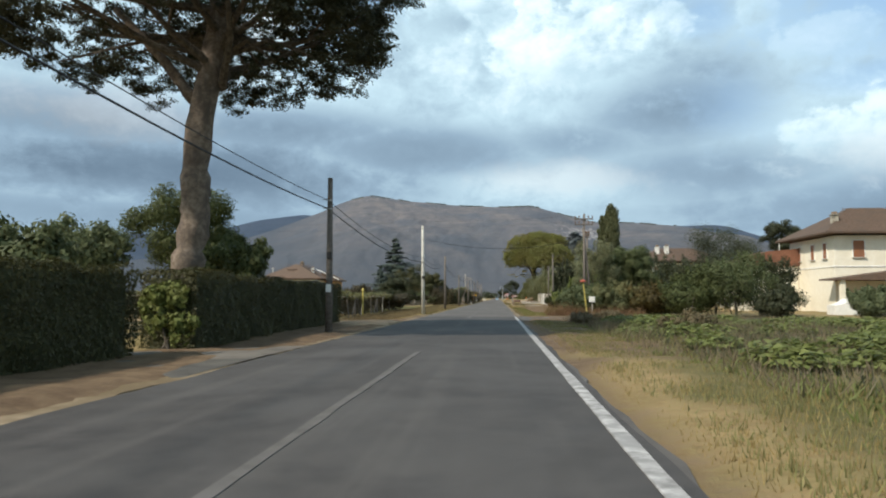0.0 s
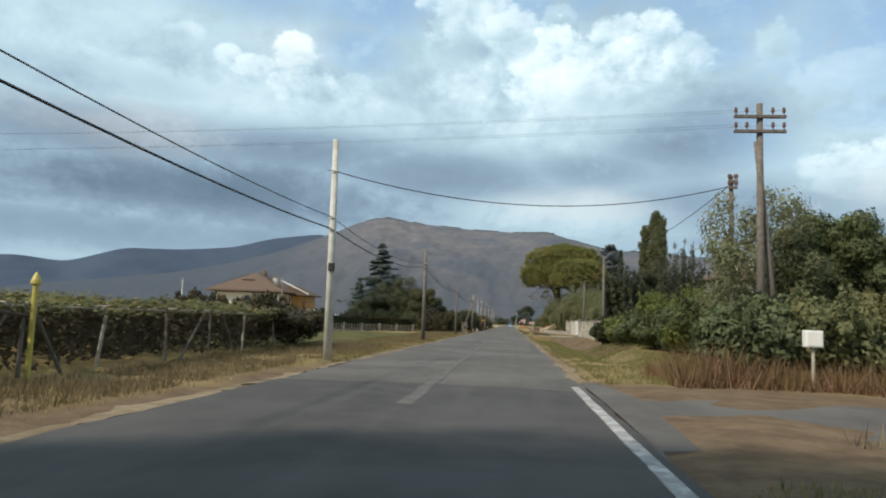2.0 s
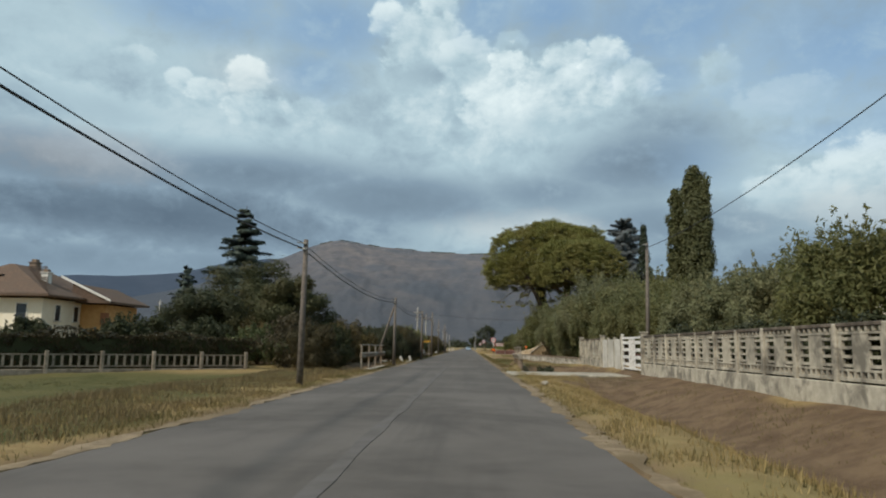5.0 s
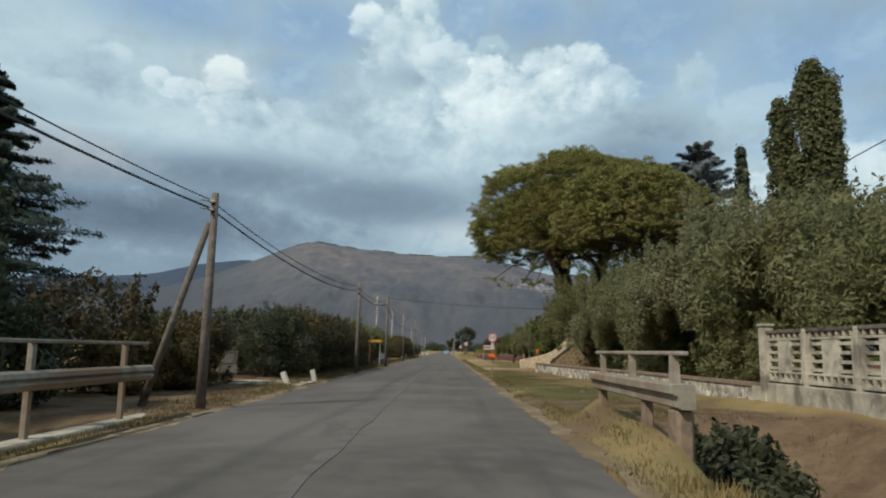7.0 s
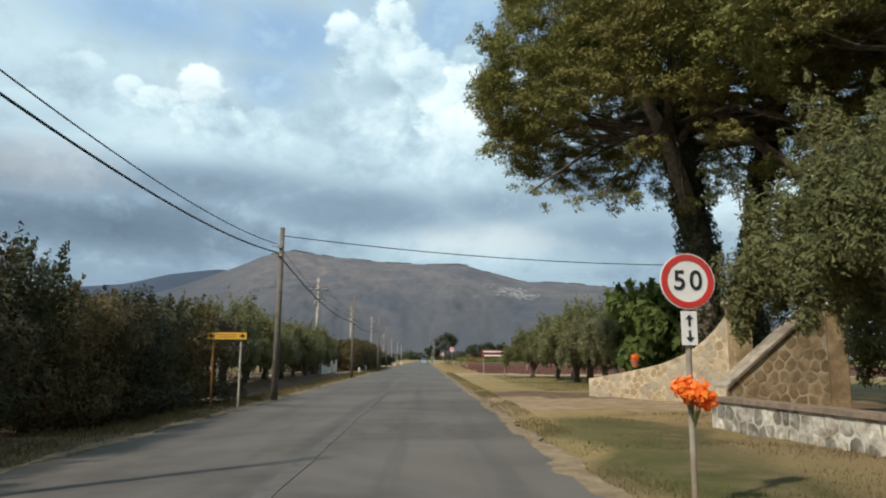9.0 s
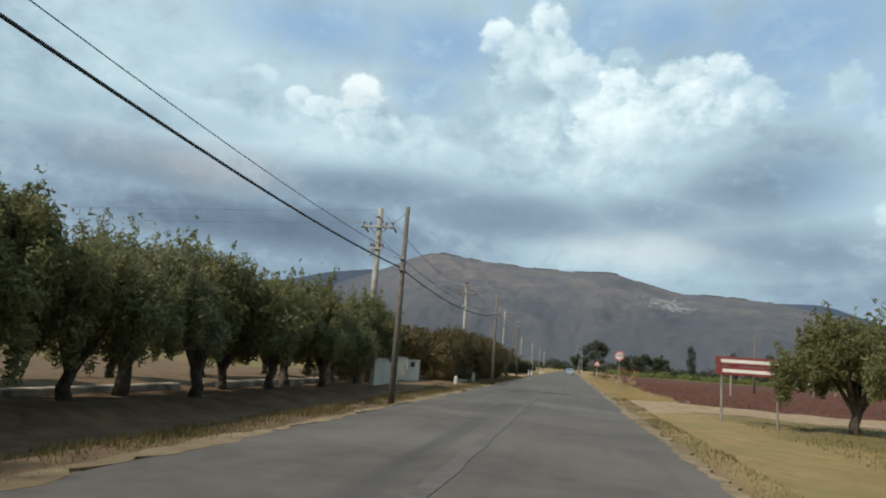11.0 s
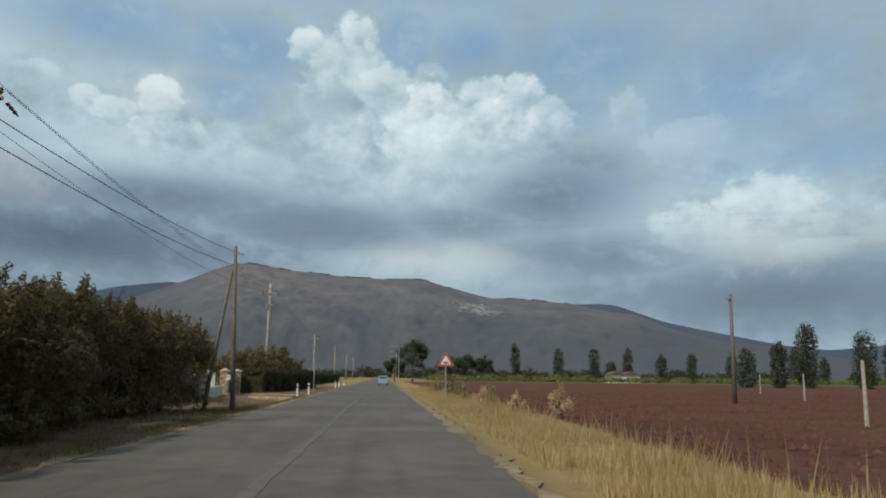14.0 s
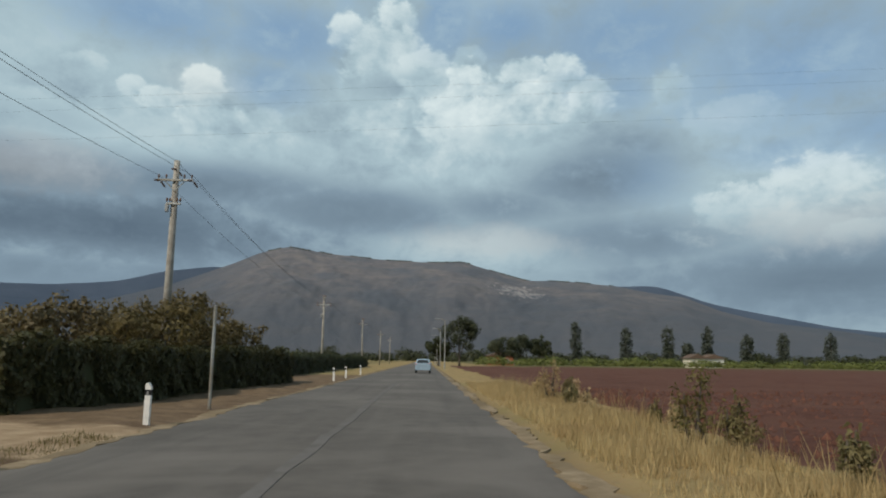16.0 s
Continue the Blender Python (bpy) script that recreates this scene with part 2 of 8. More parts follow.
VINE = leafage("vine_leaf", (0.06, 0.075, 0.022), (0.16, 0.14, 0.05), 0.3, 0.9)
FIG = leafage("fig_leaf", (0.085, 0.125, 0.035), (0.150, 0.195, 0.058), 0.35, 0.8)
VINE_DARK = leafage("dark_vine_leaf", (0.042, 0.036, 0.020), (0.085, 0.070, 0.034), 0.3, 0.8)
POPLAR = leafage("poplar_leaf", (0.085, 0.095, 0.040), (0.150, 0.155, 0.072), 0.35, 0.4)
REDDISH = leafage("reddish_stalk", (0.15, 0.085, 0.045), (0.25, 0.15, 0.08), 0.35, 0.7, (0.16, 0.13, 0.05))
SCRUB = leafage("scrub_leaf", (0.095, 0.085, 0.04), (0.17, 0.13, 0.07), 0.3, 0.7)
DRY = leafage("dry_grass_blade", (0.28, 0.205, 0.09), (0.42, 0.33, 0.155), 0.35, 0.5, (0.25, 0.175, 0.075))
STRAW = leafage("straw_blade", (0.42, 0.305, 0.155), (0.57, 0.445, 0.25), 0.35, 0.5, (0.35, 0.24, 0.12))
GRASS = leafage("grass_blade", (0.10, 0.12, 0.035), (0.24, 0.21, 0.08), 0.35, 0.4)
DRY_GREEN = leafage("half_dry_blade", (0.120, 0.098, 0.036), (0.215, 0.165, 0.070), 0.35, 0.35, (0.105, 0.108, 0.036))
BROWN_GRASS = leafage("brown_grass_blade", (0.10, 0.075, 0.032), (0.19, 0.145, 0.065), 0.35, 0.5)
LAWN = leafage("lawn_blade", (0.066, 0.068, 0.022), (0.108, 0.100, 0.038), 0.35, 0.3)
FLOWER = leafage("orange_petal", (0.85, 0.16, 0.02), (0.9, 0.30, 0.04), 0.3, 3.0)
BARK = surface("pine_bark", (0.13, 0.10, 0.075), (0.25, 0.20, 0.155), 5, 0.95, 0.9, (0.10, 0.08, 0.065), fine=14, size=0.06, patch=0.3)
BARK_DARK = surface("dark_bark", (0.06, 0.05, 0.04), (0.13, 0.11, 0.085), 6, 0.95, 0.8, fine=16, size=0.04)
WOOD = surface("weathered_pole_wood", (0.10, 0.085, 0.070), (0.19, 0.165, 0.14), 7, 0.9, 0.5, (0.135, 0.115, 0.10))
STAKE = surface("grey_stake_wood", (0.28, 0.25, 0.21), (0.42, 0.38, 0.32), 7, 0.9, 0.4)
CONCRETE = surface("pale_concrete", (0.46, 0.44, 0.39), (0.58, 0.56, 0.50), 4, 0.9, 0.35, (0.38, 0.36, 0.31))
CONCRETE_OLD = surface("stained_concrete", (0.34, 0.31, 0.245), (0.47, 0.43, 0.345), 3, 0.92, 0.5, (0.17, 0.155, 0.125), rand=0.1, patch=0.5)
FENCE_DARK = surface("dark_weathered_concrete", (0.085, 0.070, 0.055), (0.15, 0.125, 0.10), 4, 0.95, 0.5, (0.06, 0.05, 0.04), rand=0.2, patch=0.4)
FENCE_TAN = surface("tan_fence_concrete", (0.24, 0.20, 0.15), (0.36, 0.31, 0.245), 4, 0.92, 0.4, (0.17, 0.145, 0.11), rand=0.15, patch=0.4)
POLE_GREY = surface("weathered_grey_concrete", (0.27, 0.25, 0.22), (0.38, 0.36, 0.32), 4, 0.92, 0.35, (0.22, 0.20, 0.175))
RENDER_CREAM = surface("cream_render", (0.76, 0.70, 0.56), (0.80, 0.75, 0.62), 2, 0.9, 0.15, (0.70, 0.64, 0.50))
RENDER_WHITE = surface("white_render", (0.70, 0.68, 0.62), (0.78, 0.76, 0.70), 2, 0.9, 0.15, (0.60, 0.58, 0.52))
RENDER_OCHRE = surface("ochre_render", (0.50, 0.27, 0.10), (0.58, 0.33, 0.13), 2, 0.9, 0.15)
ROOF = surface("clay_roof_tile", (0.090, 0.060, 0.043), (0.140, 0.096, 0.070), 5, 0.9, 0.6, (0.10, 0.072, 0.054), rand=0.15)
ROOF_RED = surface("red_roof_tile", (0.17, 0.075, 0.045), (0.24, 0.115, 0.07), 5, 0.9, 0.6, (0.14, 0.07, 0.045))
SHUTTER = plain("brown_shutter", (0.30, 0.12, 0.05))
DARKGLASS = plain("window_glass", (0.03, 0.035, 0.04), 0.12, spec=0.5)
ASPHALT = surface("asphalt", (0.078, 0.069, 0.061), (0.106, 0.095, 0.085), 1.6, 0.85, 0.5, (0.128, 0.115, 0.103), fine=60, size=0.012, patch=0.14)
# the same asphalt with cloud shade put into its colour
ASPHALT_SHADED = surface("cloud_shaded_asphalt", (0.046, 0.042, 0.040), (0.068, 0.062, 0.058), 1.6, 0.85, 0.5, (0.080, 0.074, 0.070), fine=60, size=0.012, patch=0.14)
ASPHALT_OLD = surface("old_asphalt", (0.062, 0.057, 0.050), (0.098, 0.090, 0.078), 1.2, 0.9, 0.5, (0.19, 0.165, 0.135), fine=40, size=0.012)
PAINT = surface("worn_road_paint", (0.20, 0.19, 0.18), (0.50, 0.48, 0.46), 3.5, 0.8, 0.2, (0.26, 0.25, 0.24), fine=50, size=0.01, patch=0.5)
PAINT_FAINT = surface("faded_road_paint", (0.084, 0.076, 0.069), (0.122, 0.112, 0.101), 2.5, 0.85, 0.2, (0.12, 0.11, 0.105), fine=50, size=0.01, patch=0.5)


def wheel_tracks(m):
    """Wear along the road: smoother dark wheel tracks and pale streaks, drawn out lengthwise."""
    n = Nodes(m.node_tree, False)
    bs = next(q for q in n.t.nodes if q.type == "BSDF_PRINCIPLED")
    old = bs.inputs["Base Color"].links[0].from_socket
    p = n.split(n.add("ShaderNodeNewGeometry").outputs["Position"])
    streak = n.noise(n.xyz(p[0], n.math("MULTIPLY", p[1], 0.03), 0.0), 1.5, 4, 0.55)
    blot = n.noise(n.xyz(p[0], n.math("MULTIPLY", p[1], 0.35), 3.0), 0.55, 5, 0.6, 0.4)
    col = n.mix(n.step(streak, 0.50, 0.72, 0.0, 0.30), old, (0.125, 0.113, 0.102))
    col = n.mix(n.step(streak, 0.48, 0.30, 0.0, 0.40), col, (0.062, 0.056, 0.051))
    n.put(bs.inputs["Base Color"], n.mix(n.step(blot, 0.60, 0.72, 0.0, 0.45), col, (0.055, 0.050, 0.046)))


wheel_tracks(ASPHALT)
wheel_tracks(ASPHALT_SHADED)
TAR = surface("tar_seam", (0.048, 0.044, 0.041), (0.075, 0.068, 0.063), 6, 0.7, 0.3)
SAND = surface("sandy_verge", (0.17, 0.125, 0.075), (0.29, 0.225, 0.145), 2.6, 0.95, 0.8, (0.15, 0.11, 0.062), fine=18, size=0.03)
SOIL = surface("ploughed_soil", (0.072, 0.030, 0.021), (0.120, 0.054, 0.037), 1.5, 0.95, 0.9, (0.11, 0.045, 0.03), fine=5, size=0.12, island=0.25)
STONE = surface("tuff_stone", (0.27, 0.195, 0.105), (0.40, 0.30, 0.18), 5, 0.95, 0.9, (0.22, 0.155, 0.09), rand=0.22, patch=0.3)
STONE_WORN = surface("lime_washed_tuff", (0.27, 0.20, 0.115), (0.40, 0.315, 0.20), 4, 0.95, 0.9, (0.38, 0.34, 0.27), rand=0.20, patch=0.30)
STONE_PALE = surface("pale_field_stone", (0.24, 0.215, 0.175), (0.54, 0.51, 0.44), 4, 0.92, 0.8, (0.14, 0.12, 0.09), rand=0.5, patch=0.5)
MORTAR = surface("mortar", (0.42, 0.34, 0.23), (0.55, 0.47, 0.34), 4, 0.95, 0.8, (0.30, 0.235, 0.15), patch=0.3)
MORTAR_PALE = surface("old_white_mortar", (0.42, 0.39, 0.33), (0.58, 0.55, 0.49), 4, 0.95, 0.7, (0.25, 0.22, 0.17), patch=0.4)
COPING = surface("brown_coping", (0.16, 0.12, 0.09), (0.25, 0.19, 0.14), 5, 0.9, 0.4)
STEEL = surface("galvanised_steel", (0.36, 0.36, 0.34), (0.46, 0.46, 0.44), 8, 0.5, 0.05, (0.28, 0.25, 0.2), 0.6)
RAIL = surface("grey_painted_rail", (0.21, 0.185, 0.15), (0.31, 0.28, 0.23), 5, 0.75, 0.2, (0.20, 0.14, 0.09))
CABLE = plain("black_cable", (0.02, 0.02, 0.02), 0.6)
SIGN_WHITE, SIGN_RED, SIGN_BLACK = plain("sign_white", (0.80, 0.78, 0.74), 0.35), plain("sign_red", (0.55, 0.035, 0.025), 0.35), plain("sign_black", (0.012, 0.012, 0.014), 0.4)
SIGN_YELLOW, POST_YELLOW = plain("sign_yellow", (0.66, 0.36, 0.03), 0.4), plain("yellow_paint", (0.50, 0.40, 0.09), 0.5)
RUST, SIGN_OCHRE = surface("rusty_steel", (0.26, 0.11, 0.04), (0.38, 0.18, 0.07), 9, 0.85, 0.3, (0.20, 0.10, 0.05)), plain("faded_lettering", (0.36, 0.20, 0.04), 0.5)
CAP_RED = plain("red_paint", (0.36, 0.075, 0.04), 0.5)
BOARD_RED = plain("dark_red_board", (0.20, 0.035, 0.03), 0.5)
SIGN_BACK = plain("grey_sign_back", (0.35, 0.35, 0.34), 0.45, 0.5)
WHITE_PAINT = plain("white_paint", (0.78, 0.76, 0.72), 0.5)
TERRACOTTA = plain("terracotta", (0.42, 0.14, 0.06), 0.8)
CERAMIC = plain("brown_ceramic", (0.16, 0.09, 0.06), 0.3)
CAR_PAINT = plain("pale_blue_car_paint", (0.36, 0.47, 0.56), 0.25, 0.3, 0.5, 0.05)
TYRE = plain("tyre_rubber", (0.02, 0.02, 0.02), 0.8)
LAMP_RED = plain("tail_lamp", (0.45, 0.02, 0.02), 0.2)
# distance haze is put into the blue-grey of both mountain colours
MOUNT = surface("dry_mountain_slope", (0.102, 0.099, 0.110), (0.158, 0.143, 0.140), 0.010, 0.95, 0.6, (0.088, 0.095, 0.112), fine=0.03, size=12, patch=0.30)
MOUNT_FAR = surface("far_range_haze_blue", (0.046, 0.066, 0.100), (0.062, 0.082, 0.118), 0.004, 0.95, 0.3, fine=0.01, size=10)
FAR_LEAF = leafage("far_poplar_leaf", (0.046, 0.056, 0.042), (0.078, 0.088, 0.064), 0.25, 0.3)
WOODS = leafage("ridge_wood", (0.06, 0.07, 0.055), (0.085, 0.09, 0.07), 0.1, 0.01)

# ---------------------------------------------------------------- builders
rng = np.random.default_rng(7)


class M:
    """Vertices and faces of one mesh."""

    def __init__(self):
        self.v, self.f = [], []

    def add(self, v, f):
        k = len(self.v)
        self.v += [tuple(p) for p in v]
        self.f += [tuple(i + k for i in q) for q in f]
        return self

    def box(self, c, s, ch=0.0, turn=0.0):
        """Box at centre c of size s, edges chamfered by ch, turned about z by turn degrees."""
        hx, hy, hz = s[0] / 2, s[1] / 2, s[2] / 2
        ca, sa = math.cos(radians(turn)), math.sin(radians(turn))
        if ch <= 0:
            v = [(x, y, z) for z in (-hz, hz) for y in (-hy, hy) for x in (-hx, hx)]
            f = [(0, 2, 3, 1), (4, 5, 7, 6), (0, 1, 5, 4), (2, 6, 7, 3), (0, 4, 6, 2), (1, 3, 7, 5)]
        else:
            ix, iy, iz = hx - ch, hy - ch, hz - ch
            v = []
            for z in (-1, 1):
                for y in (-1, 1):
                    for x in (-1, 1):
                        v += [(x * hx, y * iy, z * iz), (x * ix, y * hy, z * iz), (x * ix, y * iy, z * hz)]
            f = [(2, 8, 11, 5), (14, 17, 23, 20), (1, 4, 16, 13), (7, 19, 22, 10), (0, 12, 18, 6), (3, 9, 21, 15),
                 (1, 2, 5, 4), (7, 10, 11, 8), (13, 16, 17, 14), (19, 20, 23, 22), (0, 6, 8, 2), (3, 5, 11, 9), (12, 14, 20, 18), (15, 21, 23, 17),
                 (0, 1, 13, 12), (3, 15, 16, 4), (6, 18, 19, 7), (9, 10, 22, 21)]
            f += [(3 * i, 3 * i + 1, 3 * i + 2) for i in range(8)]
        return self.add([(c[0] + x * ca - y * sa, c[1] + x * sa + y * ca, c[2] + z) for x, y, z in v], f)

    def tube(self, pts, radii, seg=8, wob=0.0):
        """Tapered tube along pts, closed at both ends."""
        pts = [Vector(p) for p in pts]
        rings = []
        for i, p in enumerate(pts):
            d = (pts[min(i + 1, len(pts) - 1)] - pts[max(i - 1, 0)]).normalized()
            a = d.cross(Vector((0.31, 0.17, 0.93)) if abs(d.z) < 0.9 else Vector((1, 0, 0))).normalized()
            b = d.cross(a)
            r = radii[i] if isinstance(radii, (list, tuple)) else radii
            rings.append([p + (a * math.cos(t) + b * math.sin(t)) * r * (1 + (random.random() - 0.5) * wob)
                          for t in (2 * math.pi * k / seg for k in range(seg))])
        f = [(i * seg + k, i * seg + (k + 1) % seg, (i + 1) * seg + (k + 1) % seg, (i + 1) * seg + k) for i in range(len(pts) - 1) for k in range(seg)]
        f += [tuple(range(seg - 1, -1, -1)), tuple(range((len(pts) - 1) * seg, len(pts) * seg))]
        return self.add([p for r in rings for p in r], f)

    def prism(self, poly, y0, y1):
        """Outline of (x, z) pushed from y0 to y1."""
        k = len(poly)
        v = [(x, y0, z) for x, z in poly] + [(x, y1, z) for x, z in poly]
        f = [tuple(range(k)), tuple(range(2 * k - 1, k - 1, -1))] + [(i, (i + 1) % k + 0, (i + 1) % k + k, i + k)[::-1] for i in range(k)]
        return self.add(v, f)

    def lathe(self, prof, c=(0, 0, 0), seg=16):
        """Outline of (radius, z) spun about a standing axis."""
        v = [(c[0] + r * math.cos(2 * math.pi * k / seg), c[1] + r * math.sin(2 * math.pi * k / seg), c[2] + z) for r, z in prof for k in range(seg)]
        f = [(i * seg + k, i * seg + (k + 1) % seg, (i + 1) * seg + (k + 1) % seg, (i + 1) * seg + k) for i in range(len(prof) - 1) for k in range(seg)]
        f += [tuple(range(seg - 1, -1, -1)), tuple(range((len(prof) - 1) * seg, len(prof) * seg))]
        return self.add(v, f)

    def mesh(self, name, mats, smooth=False):
        me = bpy.data.meshes.new(name)
        me.from_pydata(self.v, [], self.f)
        for m in (mats if isinstance(mats, (list, tuple)) else [mats]):
            me.materials.append(m)
        if smooth:
            me.polygons.foreach_set("use_smooth", [True] * len(me.polygons))
        me.update()
        return me


def raw_mesh(name, verts, quads, mat, smooth=False):
    """Mesh from arrays: verts (n, 3), quads (m, 4)."""
    me = bpy.data.meshes.new(name)
    verts, quads = np.asarray(verts, np.float32), np.asarray(quads, np.int32)
    me.vertices.add(len(verts))
    me.vertices.foreach_set("co", verts.ravel())
    me.loops.add(quads.size)
    me.loops.foreach_set("vertex_index", quads.ravel())
    me.polygons.add(len(quads))
    me.polygons.foreach_set("loop_start", np.arange(0, quads.size, quads.shape[1], dtype=np.int32))
    me.polygons.foreach_set("use_smooth", np.full(len(quads), smooth))
    me.materials.append(mat)
    me.update(calc_edges=True)
    return me


def thing(name, label, category, loc=(0, 0, 0), group="", kind="", turn=0.0):
    e = new(name)
    e.matrix_world = pose(*loc, 0, 0, turn)
    return tagged(e, label, category, group, kind)


def part(name, made, mat, parent, label="", smooth=False):
    """One mesh object under a thing, in the thing's own axes."""
    ob = new(name, made.mesh(name, mat, smooth) if isinstance(made, M) else made)
    ob.parent = parent
    return tagged(ob, label)


def solo(name, made, mat, label, category, kind="", group="", smooth=False):
    ob = new(name, made.mesh(name, mat, smooth) if isinstance(made, M) else made)
    return tagged(ob, label, category, group, kind)


def leaves(name, pts, nrm, size, aspect, mat, droop=0.0, r=rng, jit=0.30):
    """Three-cornered leaves, one at each point, roughly facing along nrm."""
    n = len(pts)
    d = r.normal(size=(n, 3))
    if droop:
        d[:, 2] -= droop
    nr = nrm + jit * r.normal(size=(n, 3))
    t = np.cross(nr, d)
    t /= np.linalg.norm(t, axis=1, keepdims=True) + 1e-9
    b = np.cross(nr, t)
    b /= np.linalg.norm(b, axis=1, keepdims=True) + 1e-9
    s = size * (0.65 + 0.7 * r.random((n, 1)))
    if droop:
        t, b = b, t
        t = np.where(t[:, 2:3] > 0, -t, t)
    a, w = t * s * 0.58, b * s * 0.5 * aspect
    v = np.stack([pts - a * 0.72 + w, pts + a, pts - a * 0.72 - w], 1).reshape(-1, 3)
    return raw_mesh(name, v, np.arange(3 * n).reshape(n, 3), mat)


def blob_points(blobs, n, r=rng, shell=0.45, low=-1.0):
    """Points near the skins of ellipsoids (x, y, z, rx, ry, rz), with lumps; and the outward directions."""
    b = np.array([list(q) if len(q) == 6 else [*q[:3], q[3], q[3], q[3]] for q in blobs], float)
    w = (b[:, 3] * b[:, 4] + b[:, 4] * b[:, 5] + b[:, 3] * b[:, 5])
    k = r.choice(len(b), n, p=w / w.sum())
    d = r.normal(size=(n, 3))
    d /= np.linalg.norm(d, axis=1, keepdims=True)
    d[:, 2] = np.where(d[:, 2] < low, -d[:, 2], d[:, 2])
    ph = k * 1.7
    lump = 1 + 0.13 * np.sin(7 * d[:, 0] + ph) * np.sin(6 * d[:, 1] + 2 * ph) + 0.10 * np.sin(13 * d[:, 2] + 3 * ph + 5 * d[:, 0])
    rad = lump * (1 - shell * r.random(n) ** 1.6)
    p = b[k, :3] + d * b[k, 3:] * rad[:, None]
    nr = d / b[k, 3:]
    return p, nr / np.linalg.norm(nr, axis=1, keepdims=True)


def clump_blobs(c, rad, n, small, r=rng, flat=1.0, low=-0.4):
    """Small balls over the skin of an ellipsoid: the boughs of a crown."""
    d = r.normal(size=(n, 3))
    d /= np.linalg.norm(d, axis=1, keepdims=True)
    d[:, 2] = np.where(d[:, 2] < low, -d[:, 2] * 0.6, d[:, 2])
    out = []
    for q in d:
        s = small * (0.65 + 0.7 * r.random())
        k = 0.72 + 0.28 * r.random()
        out.append((c[0] + q[0] * rad[0] * k, c[1] + q[1] * rad[1] * k, c[2] + q[2] * rad[2] * k, s, s, s * flat))
    return out
# ---------------------------------------------------------------- ground, road, mountains
ROAD_L, ROAD_R = -5.2, 1.95


def ramp01(v, a, b):
    t = np.clip((v - a) / (b - a), 0, 1)
    return t * t * (3 - 2 * t)


def window(v, a, b, s):
    return ramp01(v, a - s, a + s) * (1 - ramp01(v, b - s, b + s))


def wave(x, y, k, p=0.0):
    return np.sin(x * k + p + 1.7 * np.sin(y * k * 0.7 + p)) * np.sin(y * k * 1.1 + 2 * p + 1.3 * np.sin(x * k * 0.6))


def ground_z(x, y):
    x, y = np.asarray(x, float), np.asarray(y, float)
    off = np.maximum(np.maximum(ROAD_L - x, x - ROAD_R), 0)
    z = -0.05 + 0.09 * ramp01(off, 0.0, 0.9)
    z = z + (0.05 * wave(x, y, 1.3) + 0.06 * wave(x, y, 0.35, 1.0)) * ramp01(off, 0.4, 2.0)
    z = z - 0.75 * window(x, 4.5, 7.0, 1.3) * window(y, 66, 121, 4)          # dry ditch on the right
    z = z - 0.9 * window(x, 3.6, 7.6, 0.9) * window(y, 130, 142, 1.5)
    z = z + 0.22 * ramp01(x, 7.8, 9.0) * window(y, 84, 150, 3)
    z = z + 0.50 * window(x, 2.95, 3.7, 0.45) * window(y, 136.9, 143.2, 0.7)   # bank up to the culvert rail
    z = z - 0.55 * window(x, -8.6, -6.4, 0.7) * window(y, 131, 141, 1.5)
    z = z - 0.25 * window(x, -9.2, -6.6, 0.8) * window(y, 176, 228, 3)
    z = z - 0.35 * window(x, -60, -10.8, 2.0) * window(y, 78, 128, 6)         # meadow below the road
    z = z - 0.45 * window(x, -9.0, -6.2, 0.6) * window(y, 284, 293.6, 1.2)
    z = z - 0.12 * ramp01(x, 4.5, 7.5) * window(y, 234, 420, 2)
    return z


def graded(lo, a, b, hi, fine, n):
    """Even steps between a and b, growing steps out to lo and hi."""
    t = np.linspace(0, 1, n + 1)[1:] ** 2.6
    return np.concatenate([(a + (lo - a) * t)[::-1], np.arange(a, b + fine / 2, fine), b + (hi - b) * t])


